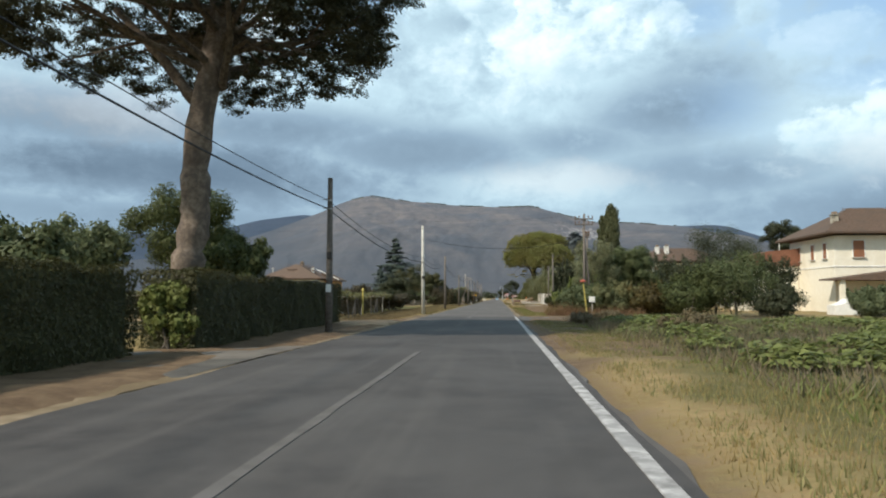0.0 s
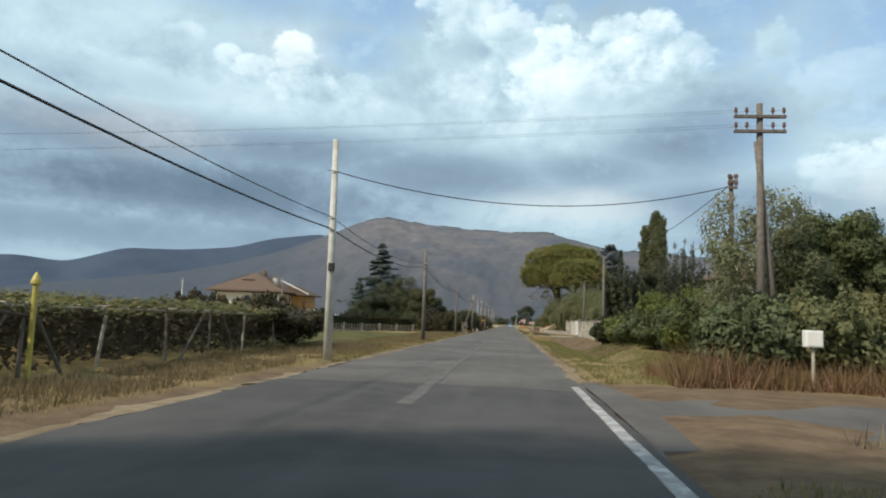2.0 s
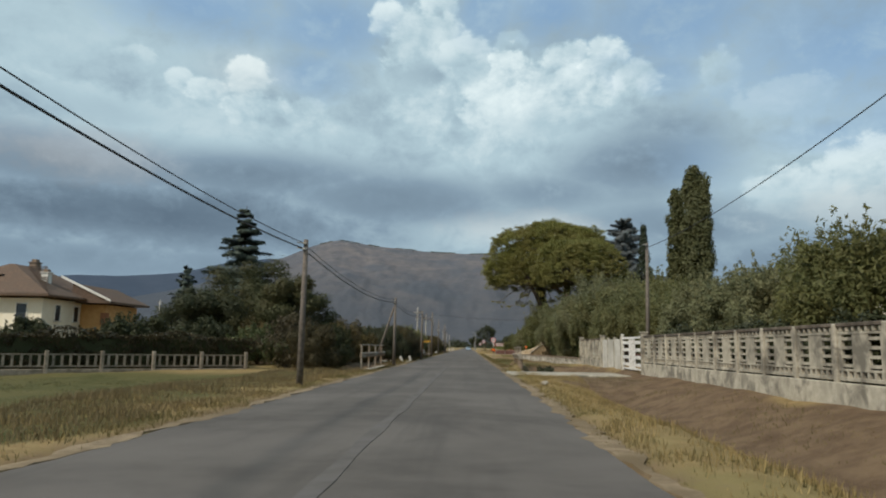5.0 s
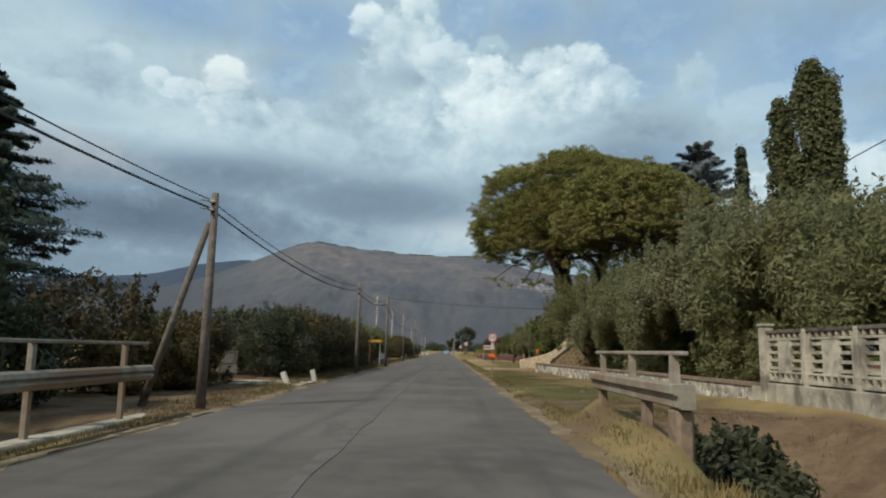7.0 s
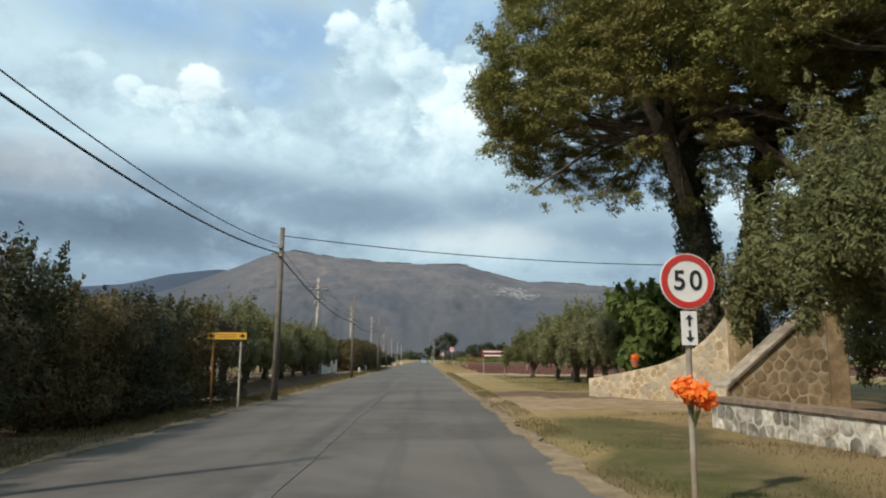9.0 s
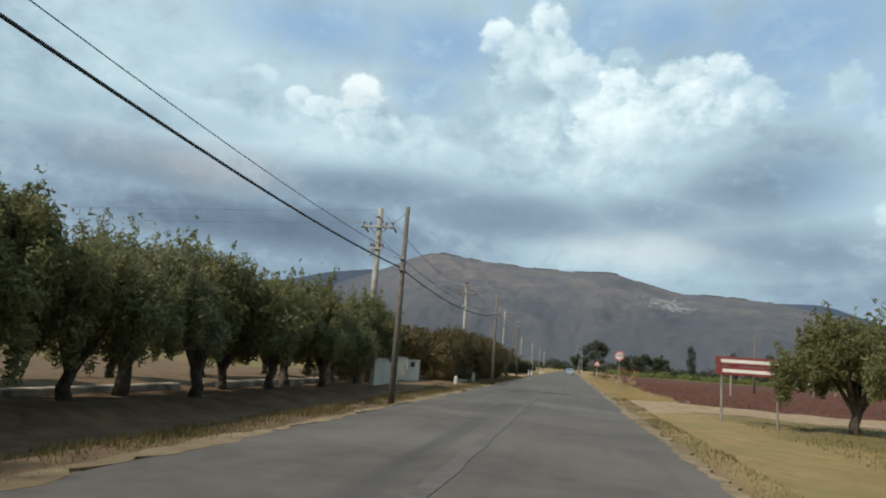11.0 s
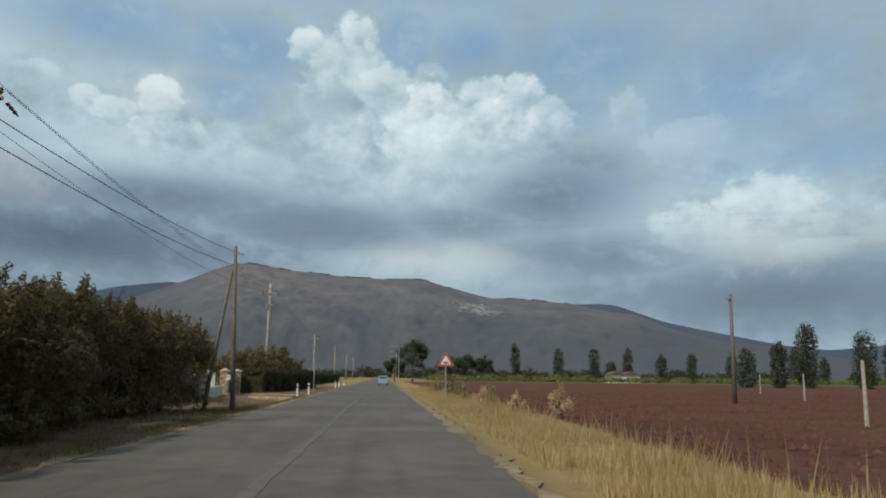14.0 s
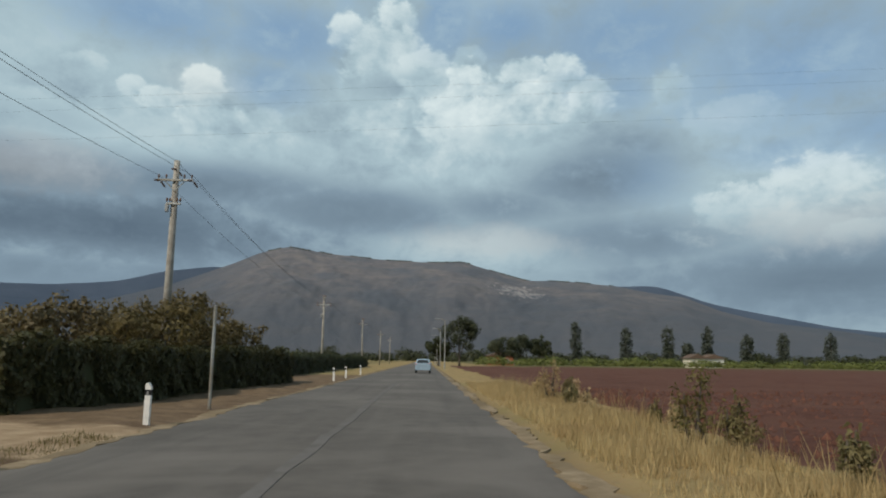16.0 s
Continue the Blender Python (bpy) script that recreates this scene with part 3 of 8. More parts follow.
def build_ground():
    xs, ys = graded(-4600, -32, 46, 4600, 0.55, 22), graded(-900, -14, 420, 4600, 0.9, 22)
    X, Y = np.meshgrid(xs, ys)
    Z = ground_z(X, Y)
    far = np.maximum(np.abs(X) - 60, 0) + np.maximum(Y - 430, 0)
    Z = np.where(far > 0, -0.12, Z)
    k, w = len(ys), len(xs)
    i = np.arange((k - 1) * (w - 1))
    a = i // (w - 1) * w + i % (w - 1)
    m = bpy.data.materials.new("open_ground")
    m.use_nodes = True
    me = raw_mesh("ground", np.stack([X, Y, Z], -1).reshape(-1, 3), np.stack([a, a + 1, a + w + 1, a + w], 1), m, True)
    # what covers the ground: green, bare earth, ploughed
    x, y = X.ravel(), Y.ravel()
    wob = 0.8 * wave(x, y, 0.5) + 0.5 * wave(x, y, 1.1, 2.0)
    green = 0.85 * window(x + wob, -60, -6.6, 1.0) * window(y, 62, 128, 5) + 0.5 * window(x + wob, 3.5, 9, 1.0) * window(y, 54, 95, 6)
    green += 0.85 * window(x + wob, 2.5, 5.4, 0.8) * window(y, 141, 180, 3) + 0.42 * window(x + wob, 5.4, 8.6, 0.8) * window(y, 141, 168, 3) + 0.62 * window(x + wob, 3.2, 60, 1.2) * window(y, -20, 46, 4)
    green += 0.5 * window(x + wob, 5, 40, 1.5) * window(y, 194, 225, 3) + 0.7 * window(x, 20, 4000, 6) * window(y, 430, 3000, 8) + 0.5 * window(x, -4000, -15, 5) * window(y, 180, 3000, 8)
    earth = 0.45 * window(x + wob, -9.8, ROAD_L, 0.6) * window(y, 43, 58, 2) + window(x + wob, ROAD_R, 16, 0.5) * window(y, 184, 193, 1.5)
    earth += 1.0 * window(x + wob, 4.2, 9, 0.8) * window(y, 84, 144, 4) + 0.45 * window(x + wob, 3.4, 8.5, 1.0) * window(y, 158, 181, 4) + window(x, ROAD_R, 60, 0.3) * window(y + 0.6 * wob, 224, 233, 1.0)
    earth += 1.0 * window(x + 0.2 * wob, -16, -5.0, 0.4) * window(y, 140, 240, 3) + 0.75 * window(x + 0.2 * wob, -14, -5.0, 0.4) * window(y, 297, 350, 3) + 0.6 * window(x + wob, 2.4, 8, 0.6) * window(y, 140, 150, 2) + 0.9 * window(x + wob, -20, -6.0, 0.6) * window(y, 238, 297, 2)
    # first term: the hedge's shadow on its strip of ground, painted as earth
    earth += 0.8 * window(x + 0.4 * wob, -9, -5.2, 0.5) * window(y, -20, 44, 2) + 0.7 * window(x + wob, 2.0, 5.0, 0.7) * window(y, 16, 46, 3)
    earth += 0.55 * window(x, ROAD_L - 0.8, ROAD_R + 0.7, 0.4) + 0.7 * window(x + wob, -30, -7.5, 1.0) * window(y, 192, 240, 3)
    plough = window(x + 0.5 * wob, 6.1, 150, 0.6) * window(y + 0.5 * wob, 234.5, 470, 0.8)
    pale = window(x + 0.5 * wob, ROAD_R - 0.5, 9.5, 0.9) * window(y + wob * 0.6 - 0.35 * np.maximum(5 - x, 0), 181.5, 188.5, 1.2)
    pale += window(x, ROAD_R - 0.5, 70, 0.6) * window(y + 0.5 * wob, 225.0 - 2.2 * window(x, 0, 4.5, 1), 233.0, 0.8)
    pale += 0.9 * window(x + 0.4 * wob, -13, ROAD_L + 0.3, 0.5) * window(y + 0.4 * wob, 297.2, 302, 0.7)
    pale += 0.85 * window(x + 0.3 * wob, -40, ROAD_L + 0.4, 0.6) * window(y + 0.5 * wob, 37.8 - 1.5 * window(x, -8, -4, 1), 42.0, 0.7)
    # darker earth round the side lane stands in for the shade over it
    earth += 0.75 * window(x + wob, 1.5, 30.0, 0.9) * window(y + 0.5 * wob, 34, 54, 1.5)
    cov = me.color_attributes.new("cover", "FLOAT_COLOR", "POINT")
    cov.data.foreach_set("color", np.stack([np.clip(green, 0, 1), np.clip(earth, 0, 1), np.clip(plough, 0, 1), np.clip(pale, 0, 1)], 1).astype(np.float32).ravel())
    n = Nodes(m.node_tree)
    c = n.add("ShaderNodeVertexColor")
    c.layer_name = "cover"
    s = n.add("ShaderNodeSeparateColor")
    n.put(s.inputs[0], c.outputs[0])
    pos = n.add("ShaderNodeNewGeometry").outputs["Position"]
    g1, g2, g3 = n.noise(pos, 1.4, 7, 0.65), n.noise(pos, 0.16, 5, 0.6, 0.5), n.noise(pos, 9.0, 5, 0.7)
    dry = n.mix(n.step(g1, 0.3, 0.7), (0.19, 0.125, 0.056), (0.32, 0.225, 0.108))
    dry = n.mix(n.step(g3, 0.35, 0.7, 0, 0.6), dry, (0.27, 0.22, 0.10))
    dry = n.mix(n.step(g2, 0.45, 0.65, 0, 0.7), dry, (0.20, 0.17, 0.07))
    lush = n.mix(n.step(g1, 0.3, 0.7), (0.060, 0.064, 0.021), (0.105, 0.096, 0.037))
    lush = n.mix(n.step(g2, 0.4, 0.65, 0, 0.6), lush, (0.14, 0.12, 0.05))
    bare = n.mix(n.step(g1, 0.3, 0.7), (0.090, 0.058, 0.036), (0.180, 0.125, 0.076))
    bare = n.mix(n.step(g3, 0.4, 0.7, 0, 0.5), bare, (0.15, 0.105, 0.063))
    soil = n.mix(n.step(g1, 0.3, 0.7), (0.070, 0.029, 0.021), (0.118, 0.052, 0.036))
    soil = n.mix(n.step(g2, 0.4, 0.62, 0, 0.6), soil, (0.125, 0.062, 0.043))

    def ragged(v):
        return n.step(n.math("ADD", v, n.math("MULTIPLY_ADD", g1, 0.9, -0.45)), 0.25, 0.75)

    col = n.mix(ragged(s.outputs[0]), dry, lush)
    col = n.mix(ragged(s.outputs[1]), col, bare)
    col = n.mix(n.step(s.outputs[2], 0.4, 0.6), col, soil)
    track = n.mix(n.step(g1, 0.3, 0.7), (0.22, 0.15, 0.09), (0.36, 0.27, 0.175))
    track = n.mix(n.step(g3, 0.45, 0.7, 0, 0.6), track, (0.28, 0.205, 0.13))
    col = n.mix(ragged(c.outputs[1]), col, track)
    b = n.add("ShaderNodeBsdfPrincipled")
    n.put(b.inputs["Base Color"], col)
    b.inputs["Roughness"].default_value, b.inputs["Specular IOR Level"].default_value = 0.95, 0.15
    bn = n.add("ShaderNodeBump")
    bn.inputs["Strength"].default_value, bn.inputs["Distance"].default_value = 0.7, 0.06
    n.put(bn.inputs["Height"], n.math("ADD", g3, n.math("MULTIPLY", n.noise(pos, 3.0, 6, 0.7), n.math("MULTIPLY_ADD", s.outputs[2], 4.0, 0.8))))
    n.t.links.new(bn.outputs[0], b.inputs["Normal"])
    n.t.links.new(b.outputs[0], n.add("ShaderNodeOutputMaterial").inputs[0])
    tagged(new("ground", me), "dry grassy verges, green meadow and bare earth", "ground", kind="structure")


build_ground()


def strip(xl, xr, y0, y1, step, z, wob=0.0, seed=0.0, cols=2, camber=0.0):
    """A band along the road with ragged edges, standing a little above the ground, with sides."""
    ys = np.arange(y0, y1 + step / 2, step)
    l = xl + wob * (wave(ys * 0 + 3, ys, 0.9, seed) + 0.6 * wave(ys * 0 + 7, ys, 2.3, seed) + 0.45 * rng.normal(size=len(ys)))
    r = xr + wob * (wave(ys * 0 + 5, ys, 0.8, seed + 2) + 0.6 * wave(ys * 0 + 1, ys, 2.7, seed) + 0.45 * rng.normal(size=len(ys)))
    rows, sp = [], np.linspace(0, 1, cols)
    for yy, a, b in zip(ys, l, r):
        rows.append([(a - 0.02, yy, z - 0.12)] + [(a + (b - a) * t, yy, z + camber * (1 - (2 * t - 1) ** 2)) for t in sp] + [(b + 0.02, yy, z - 0.12)])
    v = np.array(rows).reshape(-1, 3)
    w = cols + 2
    q = [(i * w + k, i * w + k + 1, (i + 1) * w + k + 1, (i + 1) * w + k) for i in range(len(ys) - 1) for k in range(w - 1)]
    return v, q


def band(name, args, mat, label, category="road", kind="structure"):
    return solo(name, raw_mesh(name, *strip(*args), mat, False), mat, label, category, kind)


band("road", (ROAD_L, ROAD_R, -60, 900, 0.8, 0.0, 0.06, 0.0, 7, 0.035), ASPHALT, "straight two-lane asphalt country road, patched and worn")
# cloud shade over the near road, painted as a darker band
band("road_cloud_shade", (ROAD_L + 0.05, ROAD_R - 0.02, -60, 52.2, 0.8, 0.006, 0.05, 8.0, 7, 0.035), ASPHALT_SHADED, "asphalt with cloud shade put into its colour, ending at the side lane")
band("road_marking_edge", (1.62, 1.80, -40, 53.0, 1.0, 0.024, 0.008, 1.0), PAINT, "worn white edge line on the asphalt", "marking")
band("road_marking_centre", (-1.72, -1.58, 4, 18, 1.0, 0.050, 0.012, 2.0), PAINT_FAINT, "faded white centre line on the asphalt", "marking")
band("road_seam", (-1.73, -1.52, 48, 330, 1.0, 0.0425, 0.03, 3.0), PAINT_FAINT, "pale worn joint along the middle of the road", "marking")
band("verge_left", (ROAD_L - 0.26, ROAD_L + 0.03, -40, 420, 0.28, 0.006, 0.12, 4.0), SAND, "narrow sandy gravel edge along the asphalt", "verge")
band("verge_right", (ROAD_R - 0.03, ROAD_R + 0.30, 53, 420, 0.28, 0.006, 0.12, 5.0), SAND, "narrow sandy gravel edge along the asphalt", "verge")


def lane(name, x0, x1, y0, y1, z, flare, mat, label):
    """A side road running off at right angles, its mouth flared towards x0."""
    rows = []
    for i in range(15):
        t = i / 14
        k = flare * (1 - t) ** 3
        x = x0 + (x1 - x0) * t
        zz = (z if i else min(z, 0.004)) + 0.02 * math.sin(3 * t)
        a, b = y0 - k + 0.1 * math.sin(9 * t), y1 + k + 0.1 * math.sin(7 * t + 1)
        rows.append([(x, a - 0.03, zz - 0.15), (x, a, zz), (x, (a + b) / 2, zz + 0.03), (x, b, zz), (x, b + 0.03, zz - 0.15)])
    m = M()
    f = [(i * 5 + k, (i + 1) * 5 + k, (i + 1) * 5 + k + 1, i * 5 + k + 1) for i in range(14) for k in range(4)]
    m.add([p for r in rows for p in r], [q[::-1] for q in f] if x1 > x0 else f)
    return solo(name, m, mat, label, "road", "structure")


lane("side_lane_east", ROAD_R + 0.02, 40, 47.0, 52.5, 0.038, 2.2, ASPHALT, "old grey side lane with a sandy edge")
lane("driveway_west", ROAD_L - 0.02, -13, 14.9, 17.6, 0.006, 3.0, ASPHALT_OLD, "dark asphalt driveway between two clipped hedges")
for y0, l in ((232.5, 6),):
    m = M()
    for k in range(9):
        a, b = k / 9, (k + 1) / 9
        xa, xb = -3.6 + 4.4 * a, -3.6 + 4.4 * b
        m.add([(xa, y0 + l * a * 0.5 + 0.3 * math.sin(7 * a), 0.047), (xb, y0 + l * b * 0.5 + 0.3 * math.sin(7 * b), 0.047),
               (xb, y0 + l * b * 0.5 + 0.35 * math.sin(5 * b) + 0.5, 0.047), (xa, y0 + l * a * 0.5 + 0.35 * math.sin(5 * a) + 0.5, 0.047)], [(0, 1, 2, 3)])
    solo("road_patch", m, TAR, "dark tar patch across the worn asphalt", "patch", "structure")


def ridge(name, dist, foot, prof, mat, label, rough, seed):
    """A mountain: crest heights (degrees east of north, degrees up) seen from the road, falling to its foot."""
    az = np.linspace(prof[0][0], prof[-1][0], 420)
    el = np.interp(az, [p[0] for p in prof], [p[1] for p in prof])
    ker = np.hanning(9)
    el = np.convolve(np.pad(el, 4, "edge"), ker / ker.sum(), "valid")
    rows = 70
    v = np.zeros((rows, len(az), 3))
    for j in range(rows):
        t = j / (rows - 1)
        d = foot + (dist - foot) * t
        crest = dist * np.tan(np.radians(el)) * 0.985
        gully = np.array([noise.fractal((a * 0.20 + 0.9 * t + seed, t * 2.6, seed), 0.9, 2.1, 6) for a in az])
        spur = np.array([noise.fractal((a * 0.5 - 1.3 * t + seed, t * 4.5 + 9, seed), 0.8, 2.2, 6) for a in az])
        z = crest * (t ** 0.85) * (1 + rough * (1 - t) * 1.6 * gully) + crest * rough * 0.55 * spur * (1 - t) ** 0.5 * t ** 0.5
        z = z + crest * 0.005 * spur * (t > 0.97)
        v[j] = np.stack([d * np.sin(np.radians(az)), 145 + d * np.cos(np.radians(az)), np.maximum(z, -1.0) - (3 if j == 0 else 0)], 1)
    w = len(az)
    i = np.arange((rows - 1) * (w - 1))
    a = i // (w - 1) * w + i % (w - 1)
    me = raw_mesh(name, v.reshape(-1, 3), np.stack([a, a + 1, a + w + 1, a + w], 1), mat, True)
    return solo(name, me, mat, label, "mountain", "structure"), v


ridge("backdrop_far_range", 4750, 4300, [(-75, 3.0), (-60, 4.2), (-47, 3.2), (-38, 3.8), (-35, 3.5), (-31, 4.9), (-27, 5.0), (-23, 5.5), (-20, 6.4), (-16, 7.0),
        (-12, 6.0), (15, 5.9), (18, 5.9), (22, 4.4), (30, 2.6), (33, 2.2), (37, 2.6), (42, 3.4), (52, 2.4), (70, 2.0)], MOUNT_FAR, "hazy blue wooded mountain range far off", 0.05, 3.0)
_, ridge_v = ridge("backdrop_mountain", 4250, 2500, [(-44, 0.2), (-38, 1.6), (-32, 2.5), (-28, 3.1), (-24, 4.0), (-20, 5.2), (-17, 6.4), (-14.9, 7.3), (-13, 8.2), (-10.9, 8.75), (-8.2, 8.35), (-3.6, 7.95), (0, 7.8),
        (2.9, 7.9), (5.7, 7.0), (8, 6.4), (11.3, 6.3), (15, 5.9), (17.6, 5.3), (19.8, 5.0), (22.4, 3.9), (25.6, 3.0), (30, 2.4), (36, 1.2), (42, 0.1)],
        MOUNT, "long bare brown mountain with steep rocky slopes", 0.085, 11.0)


def dress_slope(m):
    """Scrub and woods thicken towards the foot; cloud shade is painted on the western flank; bare crags and screes
    break through higher up.
    """
    n = Nodes(m.node_tree, False)
    bs = next(q for q in n.t.nodes if q.type == "BSDF_PRINCIPLED")
    old = bs.inputs["Base Color"].links[0].from_socket
    pos = n.add("ShaderNodeNewGeometry").outputs["Position"]
    p = n.split(pos)
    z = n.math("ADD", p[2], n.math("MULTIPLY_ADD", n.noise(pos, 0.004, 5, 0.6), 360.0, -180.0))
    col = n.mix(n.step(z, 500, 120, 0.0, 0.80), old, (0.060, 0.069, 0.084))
    # cloud shade over the western flank, put into the slope colour
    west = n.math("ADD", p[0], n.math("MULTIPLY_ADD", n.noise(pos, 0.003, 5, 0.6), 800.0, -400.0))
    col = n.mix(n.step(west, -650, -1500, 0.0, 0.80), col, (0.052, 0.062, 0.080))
    # mottling: scrub, with patches of cloud shadow painted in
    clumps = n.noise(pos, 0.022, 6, 0.65)
    col = n.mix(n.step(clumps, 0.55, 0.68, 0.0, 0.55), col, (0.062, 0.068, 0.070))
    # crags: pale rock where a coarse and a fine grain agree, mostly in two bands of screes
    u, v = n.math("DIVIDE", n.math("SUBTRACT", p[0], 460.0), 260.0), n.math("DIVIDE", n.math("SUBTRACT", p[2], 350.0), 110.0)
    scree = n.math("SUBTRACT", 1.0, n.math("SQRT", n.math("ADD", n.math("MULTIPLY", u, u), n.math("MULTIPLY", v, v))), clamp=True)
    high = n.math("MULTIPLY", n.step(p[2], 430, 600), 0.35)
    grain = n.math("ADD", n.noise(n.xyz(p[0], n.math("MULTIPLY", p[1], 0.4), p[2]), 0.035, 5, 0.7), n.math("MULTIPLY", n.math("MAXIMUM", scree, high), 0.34))
    n.put(bs.inputs["Base Color"], n.mix(n.step(grain, 0.70, 0.80, 0.0, 0.75), col, (0.30, 0.28, 0.27)))


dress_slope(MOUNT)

# a thin fringe of woods along the crest
fr = []
for k in range(152, 286):
    if noise.noise((k * 0.13, 0, 0)) < -0.05:
        continue
    for _ in range(22):
        p = ridge_v[69, k] * (1 - 0.006 * rng.random()) + rng.normal(size=3) * (5, 5, 0.8)
        fr.append((p[0], p[1], p[2] + 0.6))
fr = np.array(fr)
solo("crest_woods", leaves("crest_woods", fr, np.tile((0.0, -1.0, 0.2), (len(fr), 1)), 6.0, 0.8, WOODS), WOODS, "thin dark fringe of woods along the crest", "woods", "stuff")
# ---------------------------------------------------------------- plants


def hedge(name, label, x0, x1, y0, y1, h, mat, density=900, leaf=0.06, slant=0.0, core=LEAF_DARK, base=0.0, lump=0.10):
    """Clipped hedge: leaves over a box with a soft uneven skin, round an added core, dark for the shade inside. slant
    moves its far end sideways.
    """
    e = thing(name, label, "hedge", ((x0 + x1) / 2, y0, base))
    w, l = (x1 - x0) / 2, y1 - y0
    area = 2 * l * h + 2 * w * l + 4 * w * h
    n = int(area * density * 0.55)
    u = rng.random(n) * area
    p, nr = np.zeros((n, 3)), np.zeros((n, 3))
    a, b = rng.random(n), rng.random(n)
    s1, s2, s3 = l * h, 2 * l * h, 2 * l * h + 2 * w * l
    i = u < s1
    p[i] = np.stack([0 * a[i] + w, a[i] * l, b[i] * h], 1); nr[i] = (1, 0, 0.1)
    i = (u >= s1) & (u < s2)
    p[i] = np.stack([0 * a[i] - w, a[i] * l, b[i] * h], 1); nr[i] = (-1, 0, 0.1)
    i = (u >= s2) & (u < s3)
    p[i] = np.stack([(2 * a[i] - 1) * w, b[i] * l, 0 * a[i] + h], 1); nr[i] = (0, 0, 1)
    i = u >= s3
    side = np.where(rng.random(i.sum()) < 0.5, 0.0, 1.0)
    p[i] = np.stack([(2 * a[i] - 1) * w, side * l, b[i] * h], 1); nr[i] = np.stack([0 * side, side * 2 - 1, 0 * side + 0.1], 1)
    soft = lump * (wave(p[:, 1] + p[:, 0], p[:, 2] * 1.3, 1.9) + 0.6 * wave(p[:, 1], p[:, 2] + p[:, 0], 4.7, 1.0)) - 0.10 * rng.random(n) ** 2 + 0.05 * rng.random(n)
    p = p + nr * soft[:, None]
    p[:, 2] = np.maximum(p[:, 2] * (1 + 0.03 * wave(p[:, 1], p[:, 0], 0.6)), 0.02)
    p[:, 0] += slant * p[:, 1] / l
    part("foliage", leaves("foliage", p, nr, leaf * 1.3, 0.75, mat), mat, e)
    # added solid that closes the view through, coloured as the shade within
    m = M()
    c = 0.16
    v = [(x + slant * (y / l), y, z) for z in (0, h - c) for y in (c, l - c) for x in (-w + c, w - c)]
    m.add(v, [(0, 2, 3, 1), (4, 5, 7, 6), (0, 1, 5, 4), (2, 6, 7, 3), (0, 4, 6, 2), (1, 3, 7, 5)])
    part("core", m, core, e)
    return e


def bush(name, label, x, y, blobs, n, leaf, mat, category="bush", aspect=0.55, z=None, stems=4, core=True, droop=0.0, shoots=0):
    """A shrub: stems from the ground into uneven clumps of leaves; blobs are relative to its foot."""
    z = float(ground_z(x, y)) - 0.03 if z is None else z
    e = thing(name, label, category, (x, y, z))
    fine = []
    for q in blobs:
        c, r3 = q[:3], (q[3:] if len(q) == 6 else (q[3],) * 3)
        fine.append((*c, *(0.80 * v for v in r3)))
        fine += clump_blobs(c, r3, max(5, int(5 + 3 * max(r3))), 0.30 * min(r3) + 0.10)
    for k in range(shoots):                # thin upright shoots that break the outline
        q = blobs[k % len(blobs)]
        r3 = q[3:] if len(q) == 6 else (q[3],) * 3
        a, g = 2 * math.pi * rng.random(), 0.95 * math.sqrt(rng.random())
        x0, y0, z0 = q[0] + r3[0] * g * math.cos(a), q[1] + r3[1] * g * math.sin(a), q[2] + 0.75 * r3[2] * math.sqrt(1 - 0.8 * g * g)
        up = (0.20 + 0.22 * rng.random()) * r3[2] + 0.12
        for i in range(3):
            w = 0.10 * min(r3) * (1.1 - 0.38 * i) + 0.02
            fine.append((x0 + 0.14 * i * up * math.cos(a), y0 + 0.14 * i * up * math.sin(a), z0 + up * (0.25 + 0.42 * i), w, w, w * 1.9))
    p, nr = blob_points(fine, int(0.55 * n), shell=0.5)
    ok = p[:, 2] > 0.02
    part("foliage", leaves("foliage", p[ok], nr[ok], leaf * 1.28, min(1.0, aspect * 1.2), mat, droop), mat, e)
    m = M()
    for k in range(stems):
        q = blobs[k % len(blobs)]
        a = 2 * math.pi * k / stems
        m.tube([(0.12 * math.cos(a), 0.12 * math.sin(a), -0.05), (q[0] * 0.5 + 0.1 * math.cos(a), q[1] * 0.5 + 0.1 * math.sin(a), q[2] * 0.55), (q[0], q[1], q[2] + 0.3)], [0.05, 0.035, 0.012], 6)
    part("stem", m, BARK_DARK, e)
    return e


